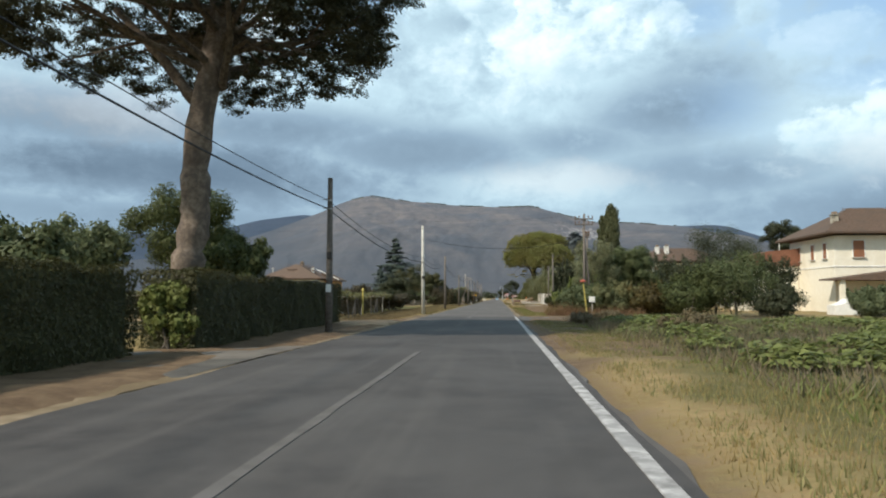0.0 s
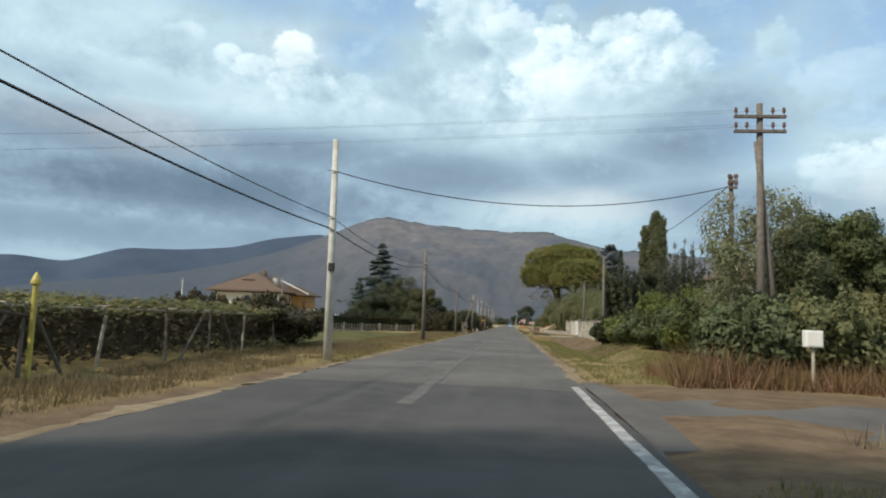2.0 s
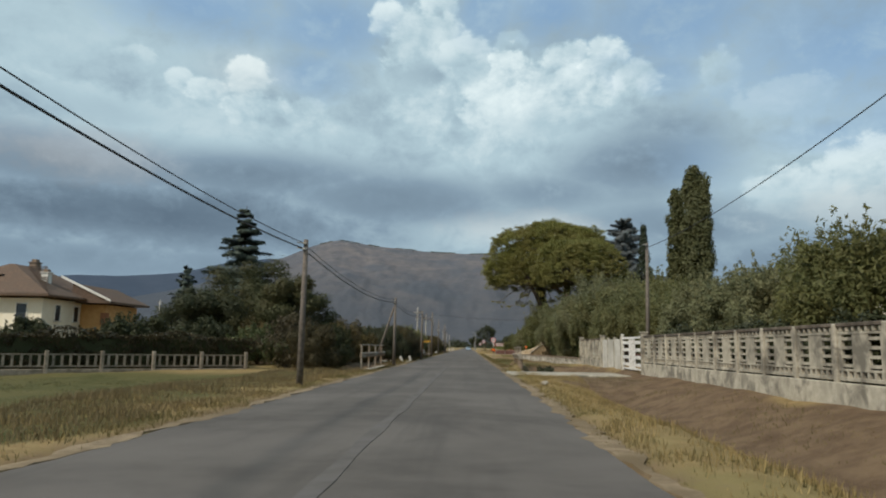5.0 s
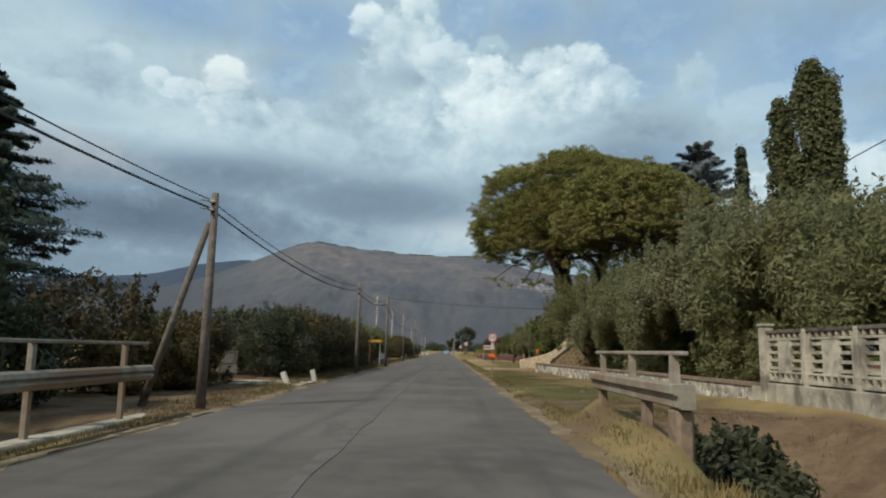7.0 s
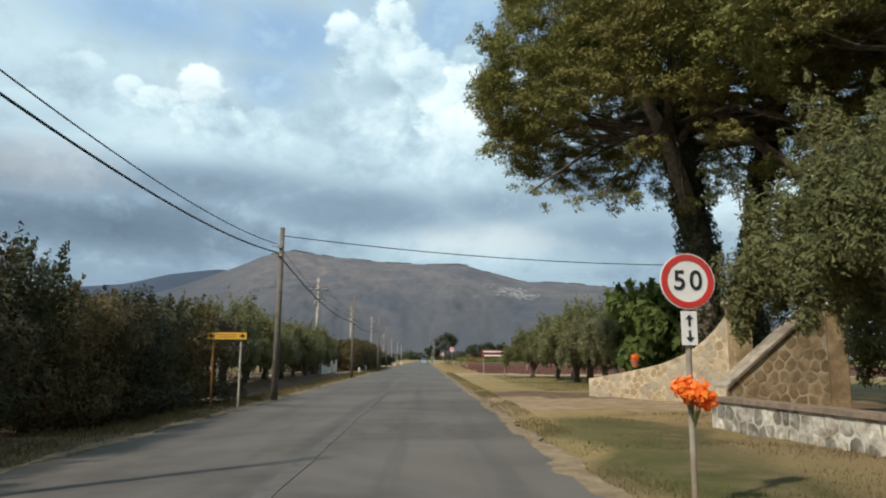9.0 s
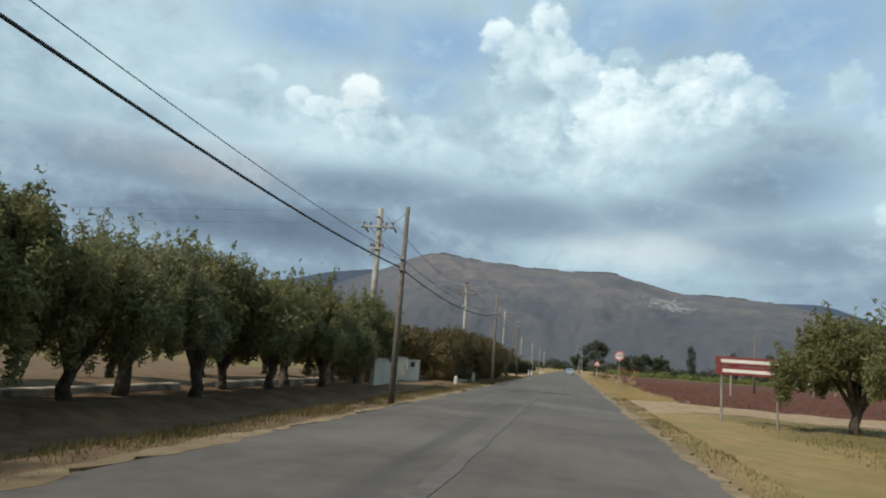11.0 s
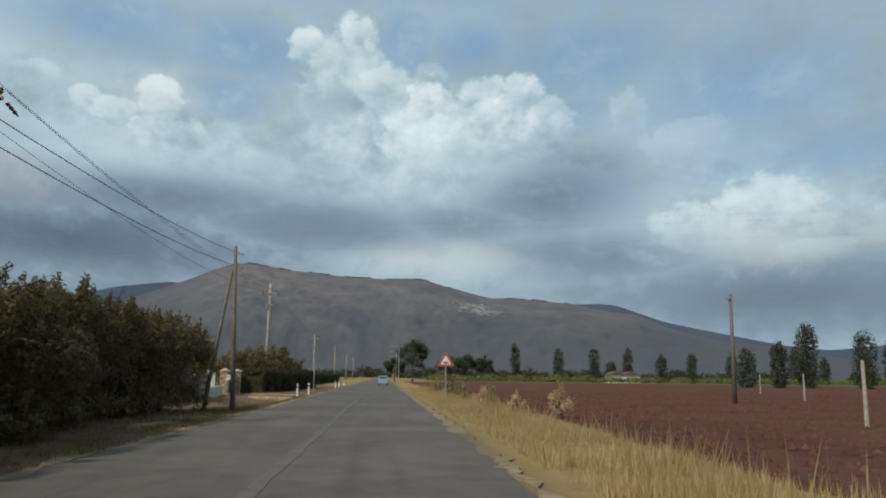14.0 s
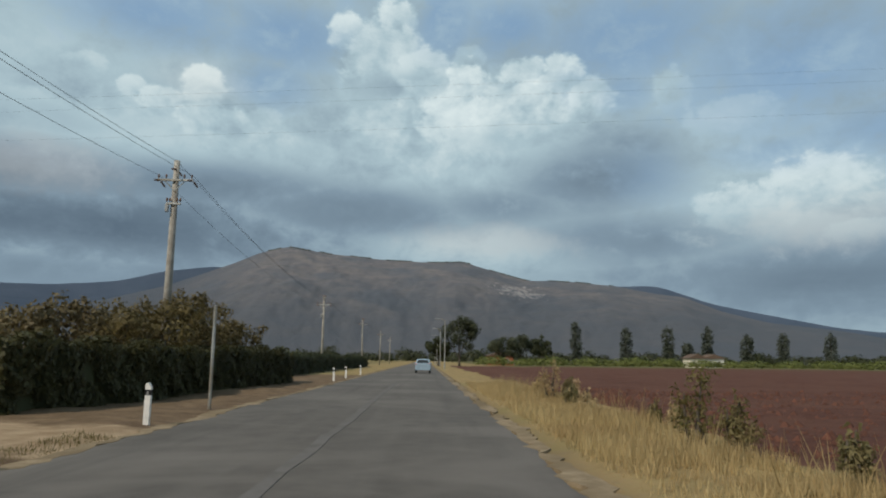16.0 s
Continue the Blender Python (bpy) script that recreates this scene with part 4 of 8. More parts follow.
def round_tree(name, label, x, y, h, rad, trunk_h, n, leaf, mat, bark=BARK_DARK, tr=0.16, clumps=26, aspect=0.5, flat=0.9, category="tree", r=rng, squash=1.0, droop=0.0):
    """A broad tree: trunk, limbs into the crown, and a crown of many clumps."""
    z = float(ground_z(x, y)) - 0.05
    e = thing(name, label, category, (x, y, z))
    ch = (h - trunk_h) / 2
    c = (0, 0, trunk_h + ch)
    blobs = clump_blobs(c, (rad, rad, ch * squash), clumps, rad * 0.30, r, flat, -0.55) + [(0, 0, c[2], rad * 0.62, rad * 0.62, ch * 0.62)]
    p, nr = blob_points(blobs, n, r, 0.55)
    part("crown", leaves("crown", p, nr, leaf, aspect, mat, droop, r), mat, e)
    m = M()
    lean = r.normal() * 0.12
    m.tube([(0, 0, -0.1), (lean * 0.4, 0.05, trunk_h * 0.45), (lean, 0, trunk_h), (lean, 0.1, trunk_h + ch * 0.7)], [tr * 1.35, tr, tr * 0.8, tr * 0.3], 9, 0.25)
    part("trunk", m, bark, e, smooth=True)
    for k in range(5):
        q = blobs[(k * 5) % clumps]
        m = M()
        m.tube([(lean, 0, trunk_h * (0.75 + 0.07 * k)), (q[0] * 0.5, q[1] * 0.5, (trunk_h + q[2]) / 2 + 0.2), (q[0], q[1], q[2])], [tr * 0.5, tr * 0.3, tr * 0.1], 6)
        part("limb", m, bark, e)
    return e


def spire(name, label, x, y, h, rad, n, leaf, mat, category="tree", low=0.06, power=0.7, split=1, bark=BARK_DARK):
    """A narrow upright tree: poplar or cypress."""
    e = thing(name, label, category, (x, y, float(ground_z(x, y)) - 0.1 if abs(x) < 60 and y < 430 else -0.2))
    blobs = []
    for k in range(int(26 * split)):
        t = low + (1 - low) * (k + 0.5) / int(26 * split)
        if power < 0.5:                    # columnar, with a rounded top
            w = rad * min(1, (t - low) * 4 + 0.45) * (1 - t ** 14.0) ** 0.6
            s = 0.40 * rad * (1.1 - 0.35 * t) * (0.75 + 0.5 * rng.random())
        else:
            w = rad * (min(1, (t - low) * 6 + 0.35) * (1 - t) ** power * 1.35)
            s = max(0.46 * rad * (1.15 - t), 0.22 * rad)
        for _ in range(5 if power < 0.5 else 3):
            a = rng.random() * 2 * math.pi
            q = max(w - s * 0.5, 0.02) * rng.random() ** 0.4
            blobs.append((q * math.cos(a), q * math.sin(a), t * h, s, s, s * (1.7 if power < 0.5 else 2.0)))
    p, nr = blob_points(blobs, n, shell=0.5)
    nr = nr * 0.7 + np.array((0, 0, 0.4))
    part("crown", leaves("crown", p, nr, leaf, 0.55, mat), mat, e)
    m = M()
    m.tube([(0, 0, -0.2), (0, 0, h * 0.5), (0, 0, h * 0.93)], [rad * 0.13 + 0.05, rad * 0.08 + 0.03, 0.02], 8)
    part("trunk", m, bark, e)
    return e


def fir(name, label, x, y, h, rad, n, leaf, mat, tiers=16, up=0.1, bare=0.08, power=0.85, puff=0.32):
    """A conifer with flat tiers of boughs and gaps between them."""
    e = thing(name, label, "tree", (x, y, -0.05))
    m = M()
    m.tube([(0, 0, -0.2), (0, 0, h * 0.5), (0, 0, h)], [0.012 * h + 0.1, 0.008 * h + 0.04, 0.02], 9)
    part("trunk", m, BARK_DARK, e)
    P, N, B = [], [], M()
    per = n // (tiers * 9)
    for k in range(tiers):
        t = bare + (1 - bare) * k / tiers
        L = rad * (1 - t) ** power * (0.75 + 0.4 * rng.random()) + 0.15
        for j in range(9):
            if rng.random() < 0.12:
                continue
            a = 2 * math.pi * (j + 0.5 * (k % 2) + 0.5 * rng.random()) / 9
            l = L * (0.7 + 0.45 * rng.random())
            z = t * h + rng.normal() * 0.015 * h
            tip = (l * math.cos(a), l * math.sin(a), z + up * l - 0.10 * l * rng.random())
            B.tube([(0, 0, z), tip], [0.03 + 0.004 * h * (1 - t), 0.01], 5)
            part("bough", B, BARK_DARK, e)
            B = M()
            s = (rng.random(per) ** 0.7)[:, None]
            q = np.array((0, 0, z)) + s * (np.array(tip) - np.array((0, 0, z)))
            side = rng.normal(size=(per, 3)) * (0.17 * l * (1.15 - s)) * (1, 1, puff) + rng.normal(size=(per, 3)) * 0.05
            P.append(q + side)
            N.append(np.tile((math.cos(a), math.sin(a), 0.8), (per, 1)))
    P, N = np.concatenate(P), np.concatenate(N)
    part("foliage", leaves("foliage", P, N, leaf, 0.4, mat, 0.3), mat, e)
    return e


def stone_pine(name, label, x, y, trunks, crown, n, leaf, mat, boughs, ivy=0, hang=(), limbs=16, inner=0, size=0.066):
    """Umbrella pine: bare trunks, rising limbs, and a hollow flat-topped dome of foliage pads. crown: (x, y, z, r, height) from the foot."""
    e = thing(name, label, "tree", (x, y, 0))
    cx, cy, cz, R, H = crown
    blobs = []

    def lumps(x, y, z, k):
        return noise.noise((x * k + 3.1 * R, y * k, z * k))

    def tuft(x, y, z, s):
        for _ in range(4):
            t = s * (0.55 + 0.25 * rng.random())
            blobs.append((x + s * 0.55 * rng.normal(), y + s * 0.55 * rng.normal(), z + s * 0.28 * rng.normal(), t, t, t * 0.8))

    for k in range(boughs):                # tufts over the dome, gathered into cushions with dark gaps between
        f = (k + 0.5) / boughs
        a = 2.39996 * k + 0.2 * rng.random()
        if f < 0.62:
            q = math.sqrt(f / 0.62)
            r_, z_ = R * 0.95 * q, cz + H * (0.42 + 0.58 * max(0.0, 1 - q ** 3.4) ** 0.55)
        else:                              # the side, drawn in towards its ragged hem
            d = (f - 0.62) / 0.38
            r_, z_ = R * (1.0 - 0.05 * d - 0.12 * d ** 3), cz + H * (0.46 - 0.46 * d)
        x_, y_ = r_ * math.cos(a), r_ * math.sin(a)
        g = lumps(x_, y_, z_, 2.6 / R) + 0.5 * lumps(x_, y_, z_, 6.0 / R)
        g += 1.1 * abs(lumps(x_, y_, z_, 5.2 / R)) + 0.6 * abs(lumps(x_, y_, z_, 11.0 / R)) - 0.42
        w = 1 + 0.13 * g
        tuft(cx + x_ * w, cy + y_ * w, cz + (z_ - cz) * (1 + 0.10 * g) + (0.05 * H * g if f > 0.9 else 0), R * size * (0.8 + 0.5 * rng.random()))
    for k in range(boughs // 3):           # a second layer closes the dome
        a, f = 2.39996 * k + 0.5, (k + 0.5) / (boughs // 3)
        q = math.sqrt(f)
        tuft(cx + R * 0.86 * q * math.cos(a), cy + R * 0.86 * q * math.sin(a), cz + H * (0.10 + 0.70 * max(0.0, 1 - q ** 3.0) ** 0.6), R * size * 1.2)
    for k in range(inner):                 # tufts inside the dome
        q, a = 0.92 * math.sqrt(rng.random()), 2 * math.pi * rng.random()
        tuft(cx + R * q * math.cos(a), cy + R * q * math.sin(a), cz + H * (0.10 + 0.55 * (1 - q * q * 0.5) * rng.random()), R * 0.07 * (0.7 + 0.5 * rng.random()))
    for hx, hy, hz, s in hang:
        for _ in range(5):
            tuft(hx + rng.normal() * s * 0.6, hy + rng.normal() * s * 0.6, hz + rng.normal() * s * 0.2, s * 0.38)
    p, nr = blob_points(blobs, n, shell=0.6, low=-0.25)
    part("crown", leaves("crown", p, nr + np.array((0, 0, 0.25)), leaf, 0.30, mat, jit=0.45), mat, e)
    for t_i, (pts, rad) in enumerate(trunks):
        m = M()
        dense = []
        for a, b in zip(pts[:-1], pts[1:]):
            for k in range(6):
                dense.append([a[i] + (b[i] - a[i]) * k / 6 for i in range(3)])
        dense.append(list(pts[-1]))
        rr = [rad[0] + (rad[1] - rad[0]) * (k / (len(dense) - 1)) for k in range(len(dense))]
        rr = [r * (1 + 0.06 * math.sin(k * 2.1) + 0.05 * rng.normal()) for k, r in enumerate(rr)]
        m.tube(dense, rr, 12, 0.16)
        part("trunk", m, BARK, e, smooth=True)
        if t_i < ivy:
            q = rng.integers(0, len(dense) - 1, 9000)
            f = rng.random((9000, 1))
            c = np.array(dense)[q] * (1 - f) + np.array(dense)[q + 1] * f
            d = rng.normal(size=(9000, 3))
            d /= np.linalg.norm(d, axis=1, keepdims=True)
            part("ivy", leaves("ivy", c + d * (np.array(rr)[q][:, None] * 1.12 + 0.10 + 0.12 * rng.random((9000, 1))), d, 0.16, 0.8, LEAF_DARK), LEAF_DARK, e, "dark ivy climbing the trunk")
    top = trunks[0][0][-1]
    for k in range(limbs):
        a = 2 * math.pi * k / limbs + 0.3 * rng.random()
        q = R * (0.5 + 0.42 * rng.random())
        fx, fy, fz = cx + q * math.cos(a), cy + q * math.sin(a), cz + H * (0.45 - 0.25 * q / R)
        sx, sy, sz = top[0], top[1], top[2] - 3.2 * rng.random()
        m = M()
        m.tube([(sx, sy, sz), (sx + (fx - sx) * 0.4 + 0.2 * rng.normal(), sy + (fy - sy) * 0.4 + 0.2 * rng.normal(), sz + (fz - sz) * 0.45 - 0.3), (fx, fy, fz)], [0.19, 0.12, 0.05], 7)
        # limbs and twigs: bark darkened for the shade beneath the crown
        part("limb", m, BARK_DARK, e)
        for j in range(4):                 # side twigs
            f = 0.45 + 0.13 * j
            bx, by, bz = sx + (fx - sx) * f, sy + (fy - sy) * f, sz + (fz - sz) * f
            b = a + (-1) ** j * (0.6 + 0.4 * rng.random())
            m = M()
            m.tube([(bx, by, bz - 0.1), (bx + 1.6 * math.cos(b), by + 1.6 * math.sin(b), bz + 0.5 * rng.random())], [0.06, 0.02], 5)
            part("twig", m, BARK_DARK, e)
    for hx, hy, hz, s in hang:
        m = M()
        m.tube([(top[0], top[1], top[2] - 2), ((top[0] + hx) / 2, (top[1] + hy) / 2, (top[2] + hz) / 2 - 0.3), (hx, hy, hz)], [0.13, 0.07, 0.03], 7)
        part("limb", m, BARK_DARK, e)
    return e


def blades(name, label, x0, x1, y0, y1, n, h, w, mat, keep=None, lean=0.25, category="grass"):
    """A stand of single grass blades, thinned in patches."""
    x, y = x0 + (x1 - x0) * rng.random(n), y0 + (y1 - y0) * rng.random(n)
    ok = (wave(x, y, 0.9) + 0.7 * wave(x, y, 2.3, 1.0) + rng.normal(size=n) * 0.5) > -0.35
    if keep is not None:
        ok &= keep(x, y)
    x, y = x[ok], y[ok]
    n = len(x)
    z = ground_z(x, y) - 0.02
    hh = h * (0.35 + 0.9 * rng.random(n) ** 1.5) * (0.75 + 0.35 * wave(x, y, 0.7, 3.0))
    a = rng.random(n) * 2 * math.pi
    dx, dy = np.cos(a) * w * 0.75, np.sin(a) * w * 0.75
    lx, ly = rng.normal(size=n) * lean * hh, rng.normal(size=n) * lean * hh
    v = np.stack([np.stack([x - dx, y - dy, z], 1), np.stack([x + dx, y + dy, z], 1), np.stack([x + lx, y + ly, z + hh], 1)], 1).reshape(-1, 3)
    return solo(name, raw_mesh(name, v, np.arange(3 * n).reshape(n, 3), mat), mat, label, category, "stuff")


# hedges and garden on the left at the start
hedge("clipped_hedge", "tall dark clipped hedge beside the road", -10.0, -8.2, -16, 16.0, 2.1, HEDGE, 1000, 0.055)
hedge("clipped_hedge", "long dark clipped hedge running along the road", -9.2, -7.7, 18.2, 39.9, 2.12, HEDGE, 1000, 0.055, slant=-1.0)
bush("ivy_on_hedge", "bright green ivy over the hedge end", -8.5, 18.15, [(-0.3, 0, 1.0, 0.45, 0.12, 0.8), (0.4, 0, 0.6, 0.5, 0.12, 0.6), (0.2, 0, 1.5, 0.5, 0.12, 0.5)], 2600, 0.10, HEDGE_LIT, "ivy", 0.8, 0.0, 2)
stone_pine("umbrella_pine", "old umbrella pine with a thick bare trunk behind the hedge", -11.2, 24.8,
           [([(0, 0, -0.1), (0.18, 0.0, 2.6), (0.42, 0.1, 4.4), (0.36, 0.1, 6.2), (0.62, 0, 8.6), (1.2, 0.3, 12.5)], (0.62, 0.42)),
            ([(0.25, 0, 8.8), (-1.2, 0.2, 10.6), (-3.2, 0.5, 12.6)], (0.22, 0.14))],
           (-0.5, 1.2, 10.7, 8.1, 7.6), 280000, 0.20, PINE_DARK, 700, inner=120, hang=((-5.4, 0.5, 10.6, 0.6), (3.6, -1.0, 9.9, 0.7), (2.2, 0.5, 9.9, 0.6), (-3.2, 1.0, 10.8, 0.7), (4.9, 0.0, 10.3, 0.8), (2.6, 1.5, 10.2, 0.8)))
round_tree("garden_tree", "leafy green garden tree behind the hedge", -17.4, 37.5, 7.6, 3.1, 1.6, 30000, 0.16, LEAF)
for x, y, h, w in ((-13.6, 33.0, 4.6, 1.8), (-13.4, 37.4, 4.9, 1.3), (-17.5, 29, 4.8, 2.0), (-21, 33, 5.2, 2.2), (-16.0, 23, 4.2, 1.8), (-20, 24.5, 4.6, 2.0), (-24, 28, 5.0, 2.3), (-14.6, 17.5, 3.8, 1.5)):
    bush("fruit_tree", "bushy green fruit tree behind the hedge", x, y, [(0, 0, h * 0.55, w, w, h * 0.40), (w * 0.4, 0.3, h * 0.72, w * 0.5, w * 0.5, h * 0.25), (-w * 0.4, -0.2, h * 0.75, w * 0.45, w * 0.45, h * 0.22)], 9000, 0.17, LEAF, "tree")

# right-hand side at the start: scrub, creepers, bushes
for x, y, s, mt, lab in ((4.9, 39, 0.55, SCRUB, "dry brownish shrub on the verge"), (6.8, 42.5, 0.6, SCRUB, "dry brownish shrub on the verge"),                          (8.4, 30, 0.9, SCRUB, "dry brownish shrub on the verge")):
    bush("dry_shrub", lab, x, y, [(0, 0, 0.5 * s, 1.3 * s, 1.3 * s, 0.6 * s), (0.6 * s, 0.3, 0.6 * s, 0.7 * s, 0.7 * s, 0.45 * s)], 3200, 0.10, mt)
cr = []
for k in range(70):
    x, y = 5.5 + 16 * rng.random() ** 1.2, 14 + 27 * rng.random()
    cr.append((x, y, float(ground_z(x, y)) + 0.12, 0.8 + 0.6 * rng.random(), 0.8 + 0.6 * rng.random(), 0.28 + 0.22 * rng.random()))
pp, nn = blob_points(cr, 42000, shell=0.5, low=0.0)
solo("creeper_patch", leaves("creeper_patch", pp, nn * 0.5 + np.array((0, 0, 0.8)), 0.17, 0.8, HEDGE_LIT), HEDGE_LIT, "sprawling bright green creepers over the verge", "creeper", "stuff")
blobsets = [[(0, 0, 1.5, 2.2, 2.2, 1.6), (1.2, 0.8, 2.6, 1.4, 1.4, 1.1), (-1.1, 0.5, 2.3, 1.3, 1.3, 1.0)], [(0, 0, 1.2, 2.0, 2.0, 1.3), (0.9, 0.5, 2.2, 1.1, 1.1, 0.9)]]
for k, (x, y, s, mt) in enumerate(((10.0, 62, 0.85, LEAF), (12.5, 66, 1.2, OLIVE), (9.2, 67.5, 0.85, LEAF), (15.5, 64, 1.5, LEAF_DARK), (18.5, 60, 1.5, LEAF_DARK), (9.6, 73, 0.78, HEDGE_LIT), (12.5, 76, 0.9, LEAF),
                                   (10.6, 80, 1.0, LEAF), (15.5, 74, 1.6, LEAF_DARK), (21.5, 58, 1.5, LEAF_DARK), (18.5, 55, 1.3, LEAF), (15, 55, 1.25, LEAF), (11.5, 86, 1.1, HEDGE_LIT), (19, 48, 0.7, LEAF_DARK), (24, 46, 0.6, LEAF))):
    bush("roadside_bush", "dense overgrown green bush beside the road", x, y, [tuple(v * s for v in q) for q in blobsets[k % 2]], 22000, 0.12, mt, shoots=26)
for x, y, h, w, mt in ((12.0, 63.0, 6.2, 2.2, LEAF), (11.8, 99.5, 6.0, 2.0, LEAF_DARK), (39.5, 126.4, 13.5, 6.5, LEAF_DARK), (20.5, 84, 5.2, 2.0, LEAF)):
    round_tree("roadside_tree", "dark leafy tree growing out of the roadside scrub", x, y, h, w, h * 0.2, 30000, 0.17, mt, clumps=32)
round_tree("roadside_tree", "thin-crowned grey-green tree round a roadside pole", 8.7, 61.4, 6.5, 2.0, 1.5, 11000, 0.13, OLIVE, tr=0.09, clumps=30)
for x, y, h in ((150, 385, 44), (162, 390, 40)):
    round_tree("distant_pine", "tall dark pine far behind the houses", x, y, h, 8, h * 0.5, 9000, 0.9, LEAF_DARK, tr=0.5)

for k, (x, y, s, mt) in enumerate(((6.9, 56.6, 0.85, LEAF), (9.6, 57.2, 0.95, OLIVE), (8.0, 59.5, 0.85, LEAF), (12.6, 57.5, 1.0, BROWN_OLIVE), (15.5, 57.5, 1.1, LEAF_DARK), (10.5, 76.5, 1.0, LEAF), (13, 79.5, 1.2, HEDGE_LIT), (15.5, 82, 1.3, LEAF), (12.0, 83.5, 1.2, LEAF), (18.5, 78, 1.4, LEAF_DARK), (21, 73, 1.4, LEAF), (14.5, 88.5, 1.5, LEAF_DARK), (11.2, 90, 1.2, LEAF_DARK), (18, 92, 1.2, LEAF_DARK),
                                   (22, 88, 1.2, LEAF_DARK), (14, 97.5, 1.5, LEAF_DARK), (12.4, 103, 1.6, LEAF_DARK), (18, 103, 1.4, LEAF_DARK), (24, 97, 1.3, LEAF_DARK), (10.2, 69.0, 0.8, LEAF), (12.4, 92.5, 1.2, LEAF_DARK), (8.9, 90.8, 0.8, HEDGE_LIT), (9.6, 87, 0.9, LEAF), (9.3, 95.4, 0.8, LEAF), (8.2, 95.0, 0.65, LEAF_DARK), (9.8, 83.0, 0.85, LEAF), (16, 69, 1.3, LEAF), (13, 71, 1.1, HEDGE_LIT))):
    bush("roadside_bush", "dense leafy bush in the roadside thicket", x, y, [tuple(v * s for v in q) for q in ((0, 0, 1.0, 2.2, 2.0, 1.2), (0.9, 0.4, 1.9, 1.3, 1.2, 0.9), (-0.8, -0.5, 1.5, 1.3, 1.3, 1.0))], 22000, 0.125, mt, aspect=0.7, shoots=22)


def shoot_tree(x, y, h, rad, shoots, mat):
    """A tree of many steep shoots with pointed leafy tips."""
    e = thing("shoot_tree", "dark broadleaf tree with steep feathery shoots", "tree", (x, y, 0.1))
    blobs = []
    for k in range(shoots):
        a, q = 2.4 * k, rad * math.sqrt((k + 0.5) / shoots)
        tx, ty, tz = q * math.cos(a), q * math.sin(a), h * (1 - 0.28 * (q / rad) ** 2) * (0.9 + 0.14 * rng.random())
        m = M()
        m.tube([(0.1 * math.cos(a), 0.1 * math.sin(a), -0.1), (tx * 0.6, ty * 0.6, tz * 0.45), (tx, ty, tz - 0.2)], [0.07, 0.05, 0.012], 6)
        part("stem", m, BARK_DARK, e)
        for j in range(7):
            f = 0.16 + 0.13 * j
            s = (0.055 * h + 0.12) * (1.1 - f) + 0.09
            blobs.append((tx * (0.25 + 0.75 * f) + 0.08 * rng.normal(), ty * (0.25 + 0.75 * f) + 0.08 * rng.normal(), tz * f, s, s, s * 1.9))
    p, nr = blob_points(blobs, 34000, shell=0.6)
    part("foliage", leaves("foliage", p, nr + np.array((0, 0, 0.2)), 0.20, 0.5, mat), mat, e)


shoot_tree(15.9, 103.0, 10.0, 3.0, 34, LEAF_DARK)
shoot_tree(9.7, 96.9, 7.3, 2.1, 26, LEAF_DARK)

# meadow, cedar group and house garden on the left
fir("cedar", "tall dark layered cedar at the meadow's edge", -23.5, 161.4, 15.8, 8.6, 60000, 0.30, FIR, 15, 0.02, 0.08, 0.95)
fir("conifer", "small dark conifer beside the cedar", -25.5, 152, 8.5, 2.8, 16000, 0.22, FIR, 13)
for x, y, h, w, mt in ((-17.5, 147, 8.2, 3.6, OLIVE_DARK), (-12.6, 140.5, 6.6, 2.6, OLIVE_DARK), (-21, 145, 6.0, 3.0, LEAF_DARK)):
    round_tree("garden_evergreen", "dense dark evergreen at the meadow's edge", x, y, h, w, 0.4, 34000, 0.17, mt, clumps=34)
for x, y, s, mt in ((-15, 137, 0.9, LEAF), (-12, 135, 0.75, LEAF), (-9.6, 138, 0.7, SCRUB), (-18, 138.5, 0.8, LEAF_DARK), (-26, 129, 1.1, LEAF_DARK), (-30, 127, 1.2, LEAF_DARK), (-34, 124, 1.2, LEAF), (-38, 122, 1.2, LEAF_DARK),
                    (-23, 133, 1.1, LEAF_DARK), (-42, 120, 1.3, LEAF_DARK), (-46, 118, 1.3, LEAF), (-8.8, 133.5, 0.5, SCRUB), (-20.5, 129.5, 1.2, LEAF_DARK), (-24.5, 126.5, 0.9, LEAF_DARK), (-28, 124.3, 0.9, LEAF_DARK), (-32, 121.4, 0.9, LEAF_DARK), (-36, 118.5, 0.9, LEAF_DARK), (-40, 116, 0.9, LEAF_DARK), (-44.5, 113, 0.9, LEAF_DARK), (-17, 133, 1.2, LEAF_DARK), (-49, 112, 0.9, LEAF_DARK), (-22, 136, 0.95, LEAF_DARK), (-27.5, 133, 0.95, LEAF_DARK), (-33, 131, 0.95, LEAF_DARK), (-39, 128, 0.95, LEAF_DARK), (-45, 126, 0.95, LEAF_DARK)):
    bush("garden_bush", "dark green garden shrub beside the fence", x, y, [tuple(v * s * (0.8 if y < 134 else 1) for v in q) for q in blobsets[1]], 8000, 0.14, mt, shoots=14)

hedge("shrub_hedge", "dark reddish-brown shrub hedge behind the garden fence", -51.4, -50.0, 104.5, 132.0, 1.75, VINE_DARK, 330, 0.15, slant=36.8, lump=0.28)

# thick scrub hedges on the left
scrub = [(-9.2, 130.5, 0.9), (-9.0, 134.0, 0.95), (-9.2, 137.8, 1.0), (-11.5, 134, 1.15), (-10.4, 142.5, 0.85), (-9.4, 147.0, 0.6), (-10.6, 147.5, 1.2), (-12.5, 143, 1.3), (-15, 139.5, 1.2), (-9.4, 151.5, 0.8)]
